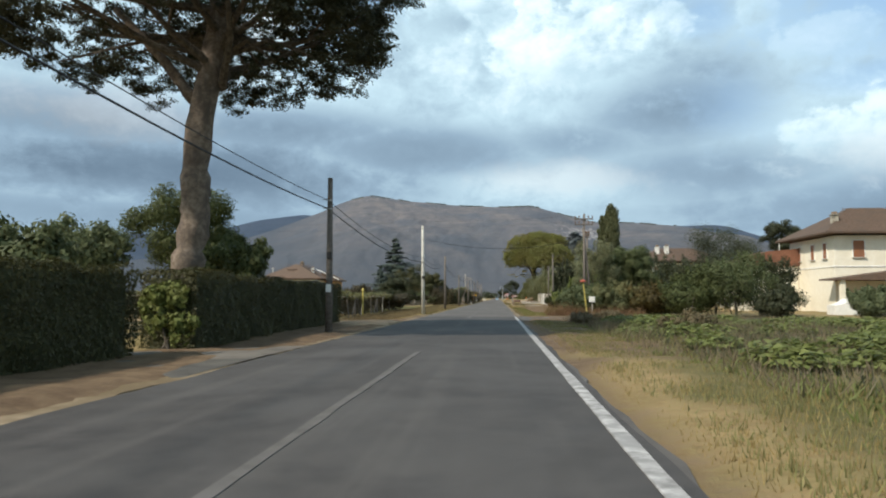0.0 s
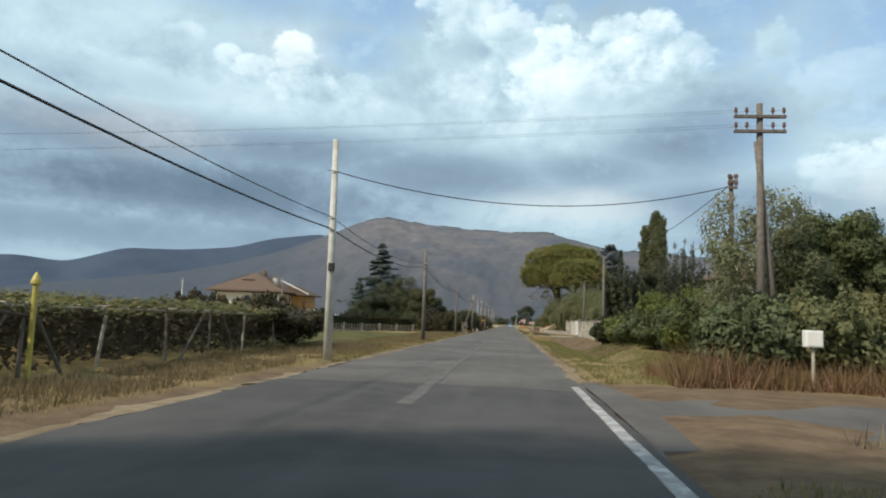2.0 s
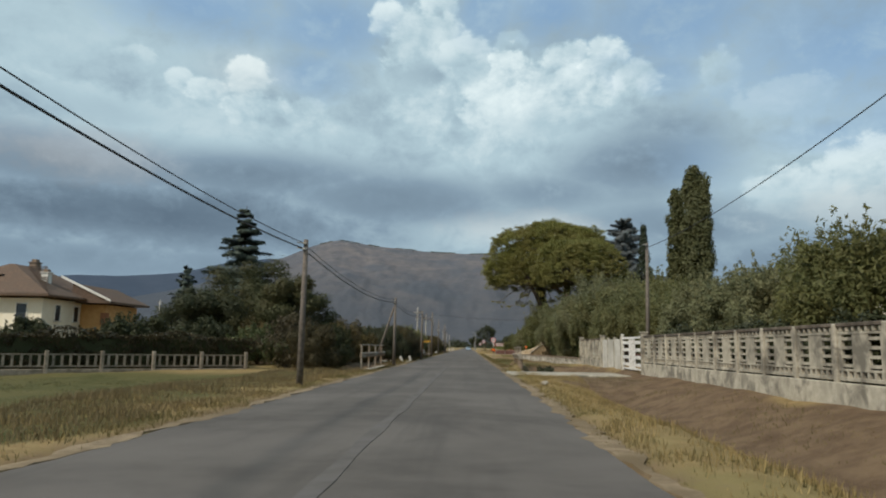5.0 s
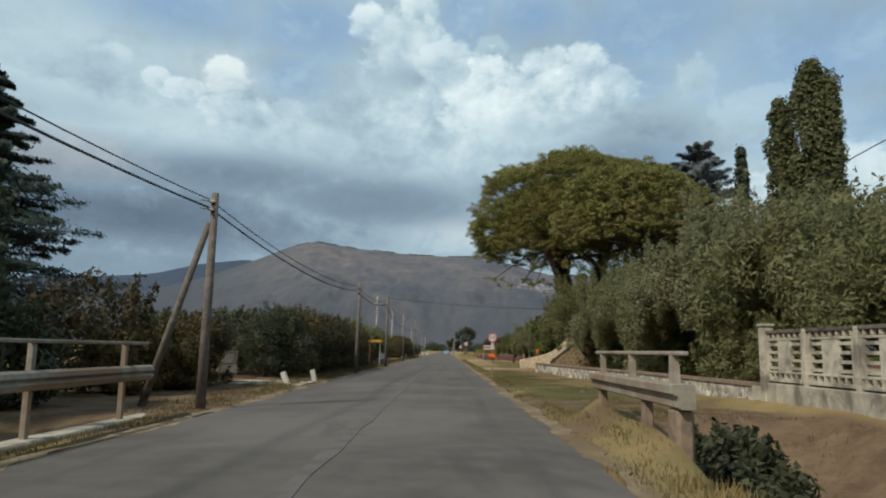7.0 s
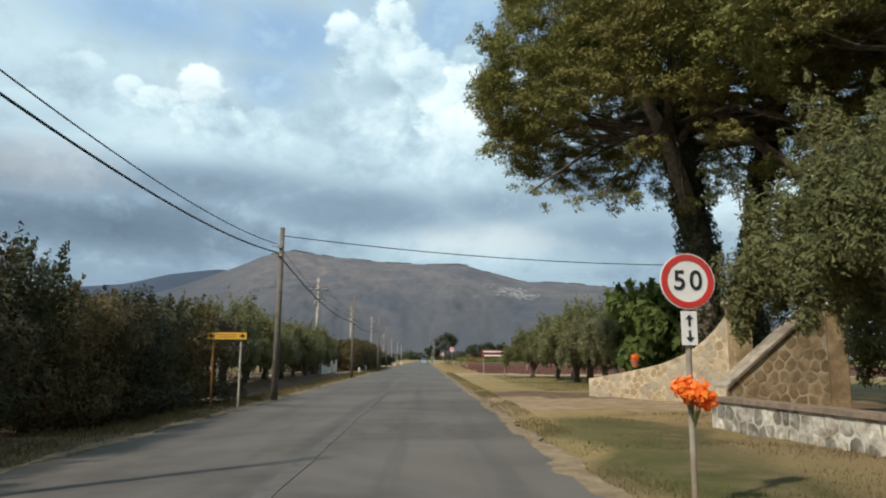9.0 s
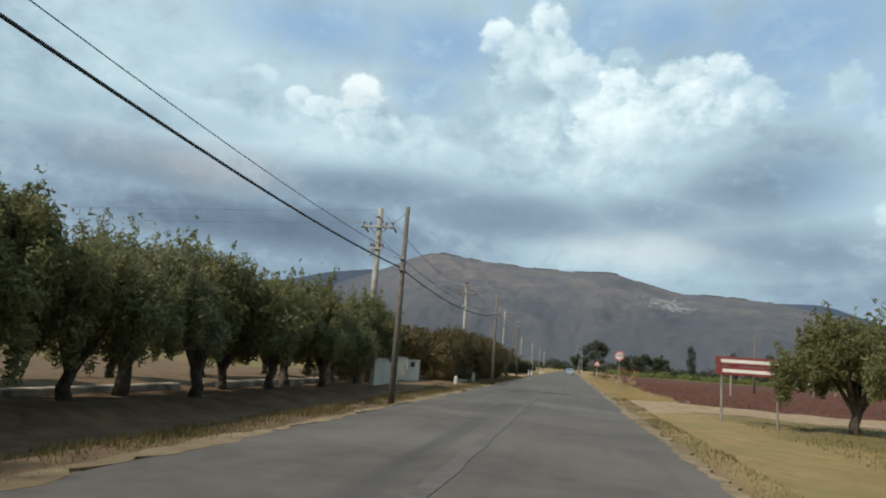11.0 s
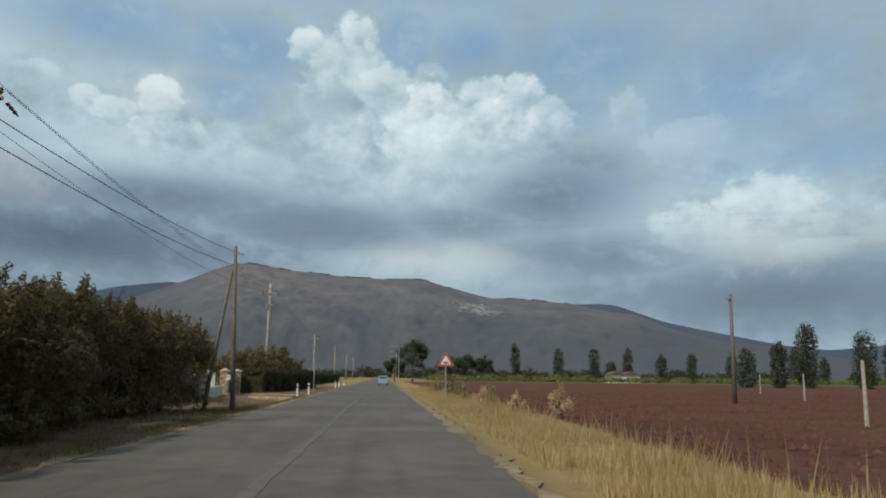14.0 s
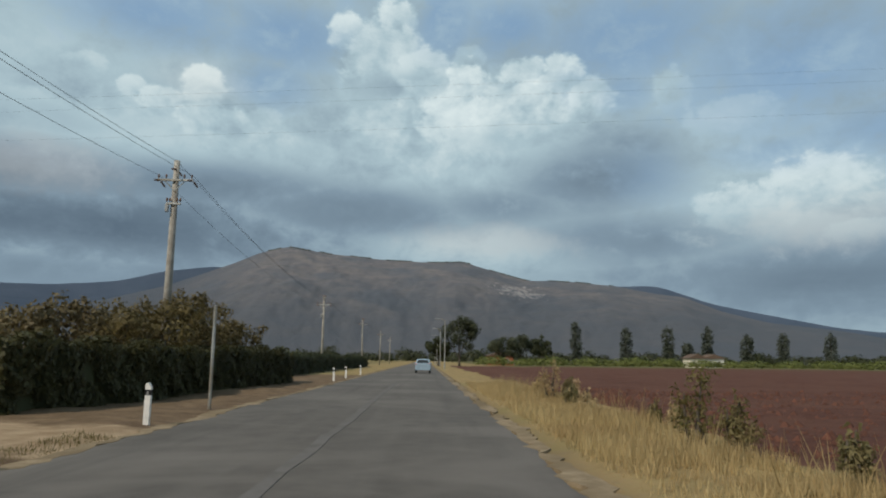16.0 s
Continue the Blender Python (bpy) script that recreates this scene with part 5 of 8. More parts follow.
scrub += [(-8.25 - 0.25 * (k % 2), 157.5 + 2.45 * k, 1.12 + 0.05 * (k * 5 % 4)) for k in range(1, 13)] + [(-11.4, 162 + 4 * k, 1.2) for k in range(7)] + [(-9.3, 150.6, 0.85), (-9.6, 153.0, 0.8), (-13.6, 158.5, 1.05), (-13.4, 161.5, 1.1)]
for k, (x, y, s) in enumerate(scrub):
    bush("scrub_hedge_bush", "big dense grey-green bush in a roadside row", x, y, [(0, 0, 1.15 * s, 1.65 * s, 1.8 * s, 1.35 * s), (0.4, 0.6, 1.9 * s, 1.1 * s, 1.2 * s, 0.85 * s), (0.5, 0, 0.45 * s, 1.3 * s, 1.6 * s, 0.5 * s)], 34000 if x > -9.7 else 9000, 0.085 if x > -9.7 else 0.15,
         (VINE_DARK, LEAF_DARK, BROWN_OLIVE)[k % 3], aspect=0.4, shoots=40)

# olives
def olive_tree(x, y, h, rad, trunk_h, n, leaf, r=rng):
    """An olive: twisted short trunk, steep limbs, uneven boughs with dark gaps, and feathery upright shoots."""
    e = thing("olive_tree", "grey-green olive tree with a short dark trunk", "tree", (x, y, float(ground_z(x, y)) - 0.05))
    ch = (h - trunk_h) / 2
    blobs, ends = [], []
    for k in range(13):                    # boughs
        a, q = 2.4 * k + 0.4 * r.random(), (0.35 + 0.65 * ((k * 7) % 13) / 12)
        z = trunk_h + ch * (0.55 + 1.15 * (1 - q) * (0.6 + 0.5 * r.random()) + 0.25 * r.random())
        c = (rad * 0.78 * q * math.cos(a), rad * 0.78 * q * math.sin(a), z)
        ends.append(c)
        s = rad * (0.30 + 0.12 * r.random())
        blobs += clump_blobs(c, (s, s, s * 0.95), 9, s * 0.42, r, 1.0, -0.8)
        for j in range(6):                 # upright shoots
            b, g = 2 * math.pi * r.random(), s * (0.5 + 0.5 * r.random())
            up = s * (0.75 + 0.75 * r.random())
            for i in range(4):
                f = i / 3
                w = 0.115 * rad * (1.05 - 0.8 * f)
                blobs.append((c[0] + g * math.cos(b) * (0.6 + 0.5 * f), c[1] + g * math.sin(b) * (0.6 + 0.5 * f), c[2] + s * 0.3 + up * f, w * 0.8, w * 0.8, w * 1.5))
        for j in range(3):                 # hanging sprays
            b = a + 1.2 * (r.random() - 0.5)
            for i in range(3):
                w = 0.12 * rad * (1 - 0.25 * i)
                blobs.append((c[0] + s * 0.8 * math.cos(b), c[1] + s * 0.8 * math.sin(b), c[2] - s * (0.4 + 0.35 * i), w, w, w * 1.5))
    p, nr = blob_points(blobs, n, r, 0.6)
    part("crown", leaves("crown", p, nr + np.array((0, 0, 0.2)), leaf, 0.34, OLIVE, 0.0, r, 0.5), OLIVE, e)
    m = M()
    lean = r.normal() * 0.12
    m.tube([(0, 0, -0.1), (lean * 0.4, 0.08, trunk_h * 0.45), (lean, -0.05, trunk_h), (lean, 0.1, trunk_h + ch * 0.6)], [0.24, 0.17, 0.15, 0.06], 9, 0.35)
    part("trunk", m, BARK_DARK, e, smooth=True)
    for c in ends[::2]:
        m = M()
        m.tube([(lean, 0, trunk_h * 0.8), (c[0] * 0.45, c[1] * 0.45, (trunk_h + c[2]) / 2 - 0.1), c], [0.09, 0.06, 0.02], 6)
        part("limb", m, BARK_DARK, e)
    return tagged(e, group="olive trees along the road")


variants = [olive_tree(9.8, 200.0 + 7 * k, 4.0 + 0.3 * k, 2.3, 0.75, 34000, 0.15) for k in range(3)]
fine_olives = []
for fx, fy, fs, fh in ((12.9, 157.0, 2.0, 4.5), (12.0, 165.5, 1.6, 4.4)):
    q = olive_tree(fx, fy, fh, 2.3, 0.6, 110000, 0.085)
    q.scale = (fs, fs, fs)
    fine_olives.append(q)


def olive(x, y, s, k, turn):
    near = 148 < y < 178 and 0 < x < 12.9
    c = copy_thing(fine_olives[k % 2] if near else variants[k % 3], Matrix.Translation((x, y, float(ground_z(x, y)) - 0.05)) @ pose(0, 0, 0, 0, 0, turn))
    c.scale = (s, s, s)
    return tagged(c, group="olive trees along the road")


for k, (x, y, s) in enumerate(((13.2, 150.8, 1.8), (16.4, 156, 2.0), (12.2, 162.0, 1.65), (14.8, 166, 1.65), (10.8, 169.8, 1.6), (14, 173, 1.75), (9.6, 174.6, 1.6), (17.5, 153, 1.7), (18.5, 162, 1.8),
                               (18, 171, 1.9), (13.6, 177.5, 1.85),  (12.2, 139, 1.25), (12.6, 133, 1.2), (12.6, 127, 1.2), (12.8, 120.5, 1.25), (13.0, 114, 1.4), (14.2, 107.5, 1.45), (16, 146, 1.6), (12.0, 145.5, 1.25),
                               (10.2, 205, 1.2), (10.8, 212.5, 1.25), (8.9, 219.5, 1.0), (12.2, 199, 1.2), (15, 208, 1.3), (15, 217, 1.3), (16, 200, 1.3))):
    olive(x, y, s, k, 57 * k)
for k in (0, 3, 5, 6, 7, 8, 9, 10, 11):
    bush("orchard_bush", "low grey-green undergrowth below the olive trees", 10.6 + 0.9 * (k % 2) - 0.07 * k, 149.0 + 2.3 * k, [(0, 0, 0.9, 1.3, 1.5, 1.1), (0.3, 0.5, 1.7, 1.0, 1.1, 0.9)], 9000, 0.14, (OLIVE, BROWN_OLIVE, LEAF)[k % 3], aspect=0.35, shoots=16)
for k in range(15):
    olive(-10.2 - 0.5 * (k % 2), 192.6 + 2.5 * k, 0.88 + 0.06 * (k % 3), k, 83 * k)
for k in range(8):
    olive(-15.2, 192 + 6 * k, 0.78, k, 41 * k)
row = [(-8.7 + 0.2 * (k % 3), 240.6 + 2.0 * k, 1.10 + 0.05 * (k * 3 % 4)) for k in range(12)] + [(-9.0, 264.0 + 2.0 * k, 1.18 + 0.05 * (k * 3 % 4)) for k in range(7)] + [(-11.2, 240 + 4.0 * k, 1.25) for k in range(9)] + [(-12.6, 229.5 + 2.6 * k, 1.15) for k in range(5)]
for k, (x, y, s) in enumerate(row):
    bush("olive_hedge_bush", "dense brownish olive bush in a roadside row", x, y, [(0, 0, 1.3 * s, 1.5 * s, 1.6 * s, 1.2 * s), (0.3, 0.4, 1.95 * s, 1.1 * s, 1.2 * s, 0.85 * s), (0.2, 0, 0.42 * s, 1.35 * s, 1.5 * s, 0.5 * s)], 34000 if x > -10 else 8000, 0.085 if x > -10 else 0.16, BROWN_OLIVE, aspect=0.4, shoots=44)
for k in range(13):
    bush("fence_shrub", "dark shrub growing behind the concrete fence", 10.3, 98.5 + 2.3 * k, [(0, 0, 1.0, 0.8, 1.4, 1.1), (0, 0.4, 1.7, 0.6, 0.9, 0.6)], 5000, 0.13, LEAF_DARK)

# the great pine with its neighbours behind the stone gateway
stone_pine("great_umbrella_pine", "huge umbrella pine with ivy-clad trunks above the gateway", 10.4, 188.0,
           [([(0, 0, -0.1), (0.1, 0, 5.0), (-0.4, 0, 8.5), (-0.8, 0, 12.5)], (0.60, 0.40)), ([(2.5, 1.4, -0.1), (2.7, 1.5, 5.0), (3.3, 1.4, 9.2), (4.2, 1.4, 13.0)], (0.44, 0.28)),
            ([(7.1, -1.5, 5.1), (3.4, -1.5, 8.1), (-1.3, -1.5, 11.9)], (0.27, 0.16)), ([(7.1, -1.5, 8.3), (5.2, -1.5, 10.5), (1.7, -1.5, 14.6)], (0.25, 0.15)), ([(8.7, -1.1, -0.1), (7.7, -1.4, 4.6), (7.1, -1.5, 8.6)], (0.34, 0.27)),
            ([(0, 0, 6.4), (-1.6, -1.6, 9.2), (-3.0, -2.2, 11.8)], (0.30, 0.18))],
           (1.4, 1.5, 9.8, 9.3, 8.4), 760000, 0.15, PINE, 1700, ivy=2, limbs=26, inner=260, size=0.054,
           hang=((-6.6, -1.0, 7.5, 0.8), (-4.2, -2.0, 7.1, 0.9), (-2.6, 0.5, 7.6, 1.0), (-1.4, -2.5, 6.9, 0.9), (-7.2, 0.5, 9.6, 0.9), (3.4, -3.5, 9.2, 1.0), (-0.6, 1.0, 7.4, 0.8), (0.8, -3.2, 7.6, 1.1), (2.2, -2.6, 8.2, 1.1), (-2.8, -3.6, 8.3, 1.1), (-0.4, -4.4, 8.6, 1.2), (1.8, -5.0, 9.0, 1.2), (4.6, -4.6, 8.6, 1.1)))
stone_pine("great_umbrella_pine", "second umbrella pine crowding against a larger one", 15.6, 180.0,
           [([(0, 0, -0.1), (0.2, -0.3, 5.0), (-0.2, -1.2, 9.0), (-0.5, -2.0, 12.0)], (0.42, 0.26))],
           (-1.9, -1.8, 9.2, 5.6, 5.4), 210000, 0.155, PINE, 760, inner=90, size=0.058, hang=((-5.4, -2.0, 10.2, 0.9), (-4.4, -4.2, 10.0, 0.9), (-2.4, -5.8, 10.2, 0.9)))
spire("poplar", "tall slender poplar with a dense dark crown", 29.7, 182, 25.4, 2.1, 50000, 0.34, POPLAR, low=0.2, power=0.30, split=1.5)
spire("poplar", "shorter poplar leaning beside a taller one", 27.5, 183.4, 22.6, 1.3, 22000, 0.34, POPLAR, low=0.2, power=0.45, split=1.4)
spire("cypress", "narrow dark cypress behind the olives", 21.8, 178, 16.8, 1.7, 18000, 0.28, FIR, power=0.75)
spire("cypress", "narrow dark cypress behind the olives", 19.4, 186, 16.0, 1.2, 12000, 0.28, FIR, power=0.8)
fir("blue_cedar", "blue-grey cedar with spreading boughs", 20.4, 183.0, 18.6, 5.8, 130000, 0.22, CEDAR, 17, 0.26, 0.25, 0.45, 0.65)
bush("fig_tree", "bright green fig tree behind the stone wing wall", 9.9, 190.6, [(0, 0, 2.0, 1.9, 1.5, 1.5), (-1.0, 0.2, 3.2, 1.2, 1.1, 1.1), (1.0, 0.3, 3.3, 1.2, 1.1, 1.1), (0.2, -0.3, 3.9, 0.9, 0.9, 0.7)], 12000, 0.25, FIG, "tree", 0.85, shoots=30)
bush("ditch_bush", "green bush growing in the ditch by the rail", 5.2, 140.2, [(0, 0, 0.30, 0.8, 1.5, 0.55), (0.4, 1.4, 0.35, 0.7, 1.0, 0.5), (-0.2, -1.6, 0.1, 0.7, 1.0, 0.45), (-0.5, -2.8, 0.0, 0.6, 0.9, 0.35)], 9000, 0.12, LEAF_DARK, shoots=24)

# tall weeds at the edge of the ploughed field
for k in range(20):
    x, y, s = 4.6 + 2.4 * rng.random(), 270 + 52 * rng.random(), 0.25 + 0.55 * rng.random() ** 2
    bush("field_weed", "tall straw-brown weed at the edge of the ploughed field", x, y, [(0, 0, 0.5 * s, 0.7 * s, 0.7 * s, 0.55 * s), (0.2 * s, 0.1, 1.2 * s, 0.30 * s, 0.30 * s, 0.6 * s), (-0.3 * s, 0, 0.9 * s, 0.26 * s, 0.26 * s, 0.5 * s)], 1300, 0.08, (DRY, STRAW, DRY_GREEN)[k % 3], "weed", 0.3, shoots=8)

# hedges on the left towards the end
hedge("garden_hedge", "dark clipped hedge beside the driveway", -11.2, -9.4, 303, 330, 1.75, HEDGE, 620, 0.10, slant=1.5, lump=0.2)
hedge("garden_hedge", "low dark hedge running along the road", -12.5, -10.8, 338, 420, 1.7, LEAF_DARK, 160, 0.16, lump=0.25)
for x, y, s in ((-12.5, 318, 1.2), (-13.5, 323, 1.3), (-11.6, 326, 1.0), (-15, 313, 1.0), (-14, 296, 1.0), (-16, 290, 1.1), (-13.5, 284, 1.2)):
    bush("garden_bush", "brownish-green garden shrub rising above the hedge", x, y, [tuple(v * s for v in q) for q in blobsets[0]], 9000, 0.15, BROWN_OLIVE)

# far row of poplars beyond the field
for x, h in ((59, 16.4), (78.6, 14.5), (95.4, 15), (103, 9), (111, 15.5), (126.5, 12.5), (141, 13), (160, 13), (190, 15), (205, 12)):
    spire("field_poplar", "dark columnar poplar in a row beyond the field", x, 560, h, 2.6, 1800, 0.8, FAR_LEAF, low=0.05, power=0.35)
for x, h, w in ((83, 8.5, 2.2), (90.7, 10.0, 2.0), (111.7, 12.5, 2.9), (118.6, 11.0, 2.0), (124.5, 12.0, 2.2)):
    spire("field_poplar", "dark columnar poplar in a row beyond the field", x, 402, h, w, 3200, 0.55, FAR_LEAF, low=0.05, power=0.30)
spire("field_poplar", "big dark columnar poplar at the field's edge", 97.6, 402, 14.2, 2.8, 5000, 0.5, FAR_LEAF, low=0.06, power=0.3)
for x, y, h, w in ((9.5, 480, 13, 5), (26, 520, 9, 5), (33, 530, 10, 5), (43, 545, 11, 4), (3.5, 470, 7, 3)):
    round_tree("distant_tree", "dark round tree beyond the ploughed field", x, y, h, w, h * 0.15, 5000, 0.55, LEAF_DARK, tr=0.3)
cr = [(18 + 8 * k + 3 * rng.random(), 470 + 10 * rng.random(), 0.5, 5, 4, 1.6 + 0.8 * rng.random()) for k in range(30)]
pp, nn = blob_points(cr, 26000, shell=0.4, low=0.0)
solo("crop_rows", leaves("crop_rows", pp, nn, 0.6, 0.6, HEDGE_LIT), HEDGE_LIT, "pale green crop beyond the ploughed field", "crops", "stuff")
cr = [(-140 + 9.0 * k + 3 * rng.random(), 640 + 40 * rng.random(), 1.0, 7, 5, 4 + 3 * rng.random()) for k in range(60)]
pp, nn = blob_points(cr, 30000, shell=0.4, low=0.0)
solo("distant_woods", leaves("distant_woods", pp, nn, 1.2, 0.6, LEAF_DARK), LEAF_DARK, "dark belt of trees at the foot of the mountain", "woods", "stuff")

# grasses
blades("tall_dry_grass", "tall straw-yellow dry grass along the field", 2.5, 5.4, 234, 330, 190000, 0.33, 0.013, STRAW, lambda x, y: x > 2.5 + 0.5 * rng.random(len(x)))
blades("field_weeds", "high yellowing weeds at the field's edge", 3.8, 5.6, 246, 330, 5000, 0.75, 0.016, DRY, None, 0.22, "weeds")
blades("short_dry_grass", "short dry grass on the verge", 2.3, 10, -2, 43, 50000, 0.13, 0.012, DRY)
blades("verge_grass", "mixed green and dry verge grass", 2.6, 14, -2, 43, 80000, 0.17, 0.014, GRASS)
blades("verge_grass", "greenish weeds among dry grass", 4.5, 16, -2, 40, 26000, 0.24, 0.03, HEDGE_LIT, None, 0.5)
blades("lane_scrub", "reddish dry scrub stalks beside the lane", 4.2, 11.5, 53.4, 58.5, 9000, 0.95, 0.022, REDDISH, None, 0.35, "scrub")
blades("rank_weeds", "rank brown and green weeds on the verge", 4.5, 16, 10, 46, 22000, 0.55, 0.022, SCRUB, None, 0.35, "weeds")
blades("rank_weeds", "dark green weeds on the verge", 5.5, 18, 8, 46, 16000, 0.40, 0.03, LEAF_DARK, None, 0.4, "weeds")
blades("verge_grass", "mixed green and dry verge grass", 2.6, 9.5, 54, 96, 70000, 0.21, 0.014, GRASS)
blades("verge_grass", "mixed green and dry verge grass", 2.4, 5.2, 96, 136, 22000, 0.20, 0.014, DRY)
blades("verge_grass", "mixed green and dry verge grass", 2.2, 5.4, 143, 180, 36000, 0.08, 0.012, DRY_GREEN)
blades("verge_grass", "low brown grass before the stone wall", 4.4, 8.2, 143, 181, 40000, 0.09, 0.013, BROWN_GRASS)
blades("verge_grass", "mixed green and dry verge grass", -9.0, -5.9, 44, 132, 40000, 0.17, 0.013, DRY)
blades("verge_grass", "brownish green weeds between road and meadow", -10.6, -6.0, 66, 132, 80000, 0.24, 0.014, BROWN_GRASS)
blades("verge_grass", "brown and green weeds before the vineyard", -9.4, -6.2, 43, 72, 30000, 0.28, 0.018, BROWN_GRASS)
blades("meadow_grass", "short green meadow grass", -26, -8.0, 66, 124, 60000, 0.07, 0.03, LAWN)
blades("verge_grass", "rough brownish grass beside the road", -7.4, -5.8, 142, 235, 26000, 0.20, 0.015, BROWN_GRASS)
blades("verge_grass", "rough brownish grass beside the road", -8.0, -5.8, 238, 296, 20000, 0.15, 0.015, BROWN_GRASS)
blades("verge_fringe", "thin dry grass hanging over the asphalt edge", 1.98, 2.9, 54, 236, 60000, 0.13, 0.012, DRY_GREEN)
blades("verge_fringe", "thin dry grass hanging over the asphalt edge", -6.2, -5.28, 58, 300, 80000, 0.14, 0.012, DRY_GREEN)
blades("ditch_grass", "sparse dry grass on the ditch banks", 3.0, 8.4, 66, 142, 34000, 0.12, 0.014, DRY_GREEN)
blades("orchard_grass", "sparse grass under the olive trees", 5.5, 16, 194, 223, 16000, 0.16, 0.02, GRASS)
n = 9000
cx, cy = 6.4 + 45 * rng.random(n) ** 1.6, 236 + 90 * rng.random(n)
cs = 0.05 + 0.10 * rng.random(n) ** 2
ang = rng.random(n) * 6.28
base = np.stack([cx, cy, ground_z(cx, cy)], 1)
oct8 = np.array([(1, 0, 0), (0, 1, 0), (-1, 0, 0), (0, -1, 0), (0, 0, 0.9)])
vv = base[:, None, :] + (oct8[None] * cs[:, None, None]) * (1 + 0.5 * (rng.random((n, 5, 3)) - 0.5))
qq = (np.arange(n)[:, None, None] * 5 + np.array([(0, 1, 4), (1, 2, 4), (2, 3, 4), (3, 0, 4)])[None]).reshape(-1, 3)
solo("soil_clods", raw_mesh("soil_clods", vv.reshape(-1, 3), qq, SOIL), SOIL, "loose clods of red-brown ploughed soil", "soil", "stuff")
# ---------------------------------------------------------------- poles, cables, signs


def utility_pole(x, y, h, label, mat=WOOD, r=0.12, brace=None, arms=(), pins=(), sheet=False, box=False, name="utility_pole", foot=None, tilt=None):
    """Round pole with its fittings. arms: (height, half width); pins: heights of cable clamps; brace: sideways reach of a strut."""
    g = float(ground_z(x, y)) - 0.08 if foot is None else foot
    e = thing(name, label, "utility pole", (x, y, g))
    h = h - g
    m = M()
    lean = tilt if tilt is not None else -0.012 if mat is CONCRETE else rng.normal() * 0.008
    m.tube([(0, 0, -0.1), (lean * h * 0.5, 0, h * 0.5), (lean * h, 0, h)], [r * 1.25, r * 1.05, r * 0.82], 12)
    part("shaft", m, mat, e, smooth=True)
    if brace:
        m = M()
        m.tube([(brace, 0.3, -0.1), (lean * h * 0.85 - 0.1, 0, h * 0.86)], [r * 0.95, r * 0.75], 10)
        part("brace", m, mat, e, smooth=True)
    for z, w in arms:
        m = M()
        m.box((0, -r * 1.1, z), (2 * w, 0.09, 0.10), 0.012)
        part("crossarm", m, STEEL if mat in (CONCRETE, POLE_GREY) else WOOD, e)
        for q in (-0.92, -0.5, 0.5, 0.92):
            m = M()
            m.lathe([(0.02, 0), (0.02, 0.08), (0.055, 0.10), (0.06, 0.15), (0.035, 0.17), (0.05, 0.20), (0.03, 0.24)], (q * w, -r * 1.1, z + 0.04), 8)
            part("insulator", m, CERAMIC, e)
    if name == "power_pole" and arms:
        z, w = arms[0]
        for q in (-0.92, 0.0, 0.92):
            for s in (-1, 1):
                m = M()
                pts = [(q * w, s * (0.1 + 0.09 * i), z + (0.55 if q == 0 else 0.0) - 0.02 * i) for i in range(8)]
                m.tube(pts, [0.02, 0.06, 0.03, 0.06, 0.03, 0.06, 0.03, 0.02], 8)
                part("insulator_string", m, CERAMIC, e)
        for s in (-1, 1):
            m = M()
            m.tube([(0, -r * 1.1, z - 0.55), (s * w * 0.6, -r * 1.1, z)], 0.022, 6)
            part("arm_brace", m, STEEL, e)
        m = M()
        m.box((-0.28, -r * 1.3, z - 1.35), (0.16, 0.14, 0.42), 0.02)
        part("switch_box", m, SIGN_BACK, e)
    for z in pins:
        m = M()
        m.box((0, -r * 1.0, z), (0.16, 0.10, 0.07), 0.01)
        m.tube([(-0.02, -r, z), (-0.28, -r - 0.05, z + 0.03)], 0.016, 6)
        part("clamp", m, STEEL, e)
    if sheet:
        m = M()
        m.box((0, -r * 1.28 - 0.01, 1.85), (0.22, 0.012, 0.32), 0.003)
        part("notice", m, WHITE_PAINT, e, "white notice sheet")
    if box:
        m = M()
        m.box((0.02, -r * 1.2 - 0.03, 3.2), (0.20, 0.14, 0.28), 0.02)
        part("junction_box", m, CABLE, e, "black junction box")
    return e


def cable(a, b, sag, r=0.016, label="thin black overhead cable slung between poles"):
    a, b = Vector(a), Vector(b)
    pts = []
    for k in range(19):
        t = k / 18
        p = a.lerp(b, t)
        p.z -= sag * 4 * t * (1 - t)
        pts.append(p)
    m = M()
    m.tube(pts, r, 5)
    return solo("overhead_cable", m, CABLE, label, "cable")


line = [(-6.5, -9, 7.0, (6.5, 6.2)), (-6.45, 28.0, 6.35, (5.45, 5.1)), (-5.94, 59.2, 7.6, (4.9, 4.5)), (-6.15, 86.5, 6.6, (5.68, 5.42)), (-6.05, 115.2, 5.2, (5.1, 4.9)), (-5.75, 143.6, 5.1, (4.95, 4.75)),
        (-5.4, 168.9, 5.35, (5.2, 4.9)), (-5.2, 187.0, 6.1, (5.5, 5.2)), (-5.5, 216, 6.2, (4.62, 4.26)), (-5.3, 243, 6.25, (5.0, 4.72)), (-6.07, 276, 6.75, (6.45, 5.9))]
for k, (x, y, h, zs) in enumerate(line):
    pale = k == 2
    utility_pole(x, y, h, "pale concrete pole carrying cables beside the road" if pale else "weathered wooden pole with a slanting strut" if k in (5, 10) else "weathered wooden utility pole beside the road",
                 CONCRETE if pale else WOOD, 0.125 if k < 4 else 0.10 if k < 8 else 0.085, {5: -1.55, 10: -1.25}.get(k), (), zs + ((6.5,) if pale else ()), k == 1, k in (1, 2), tilt=-0.045 if k == 10 else None)
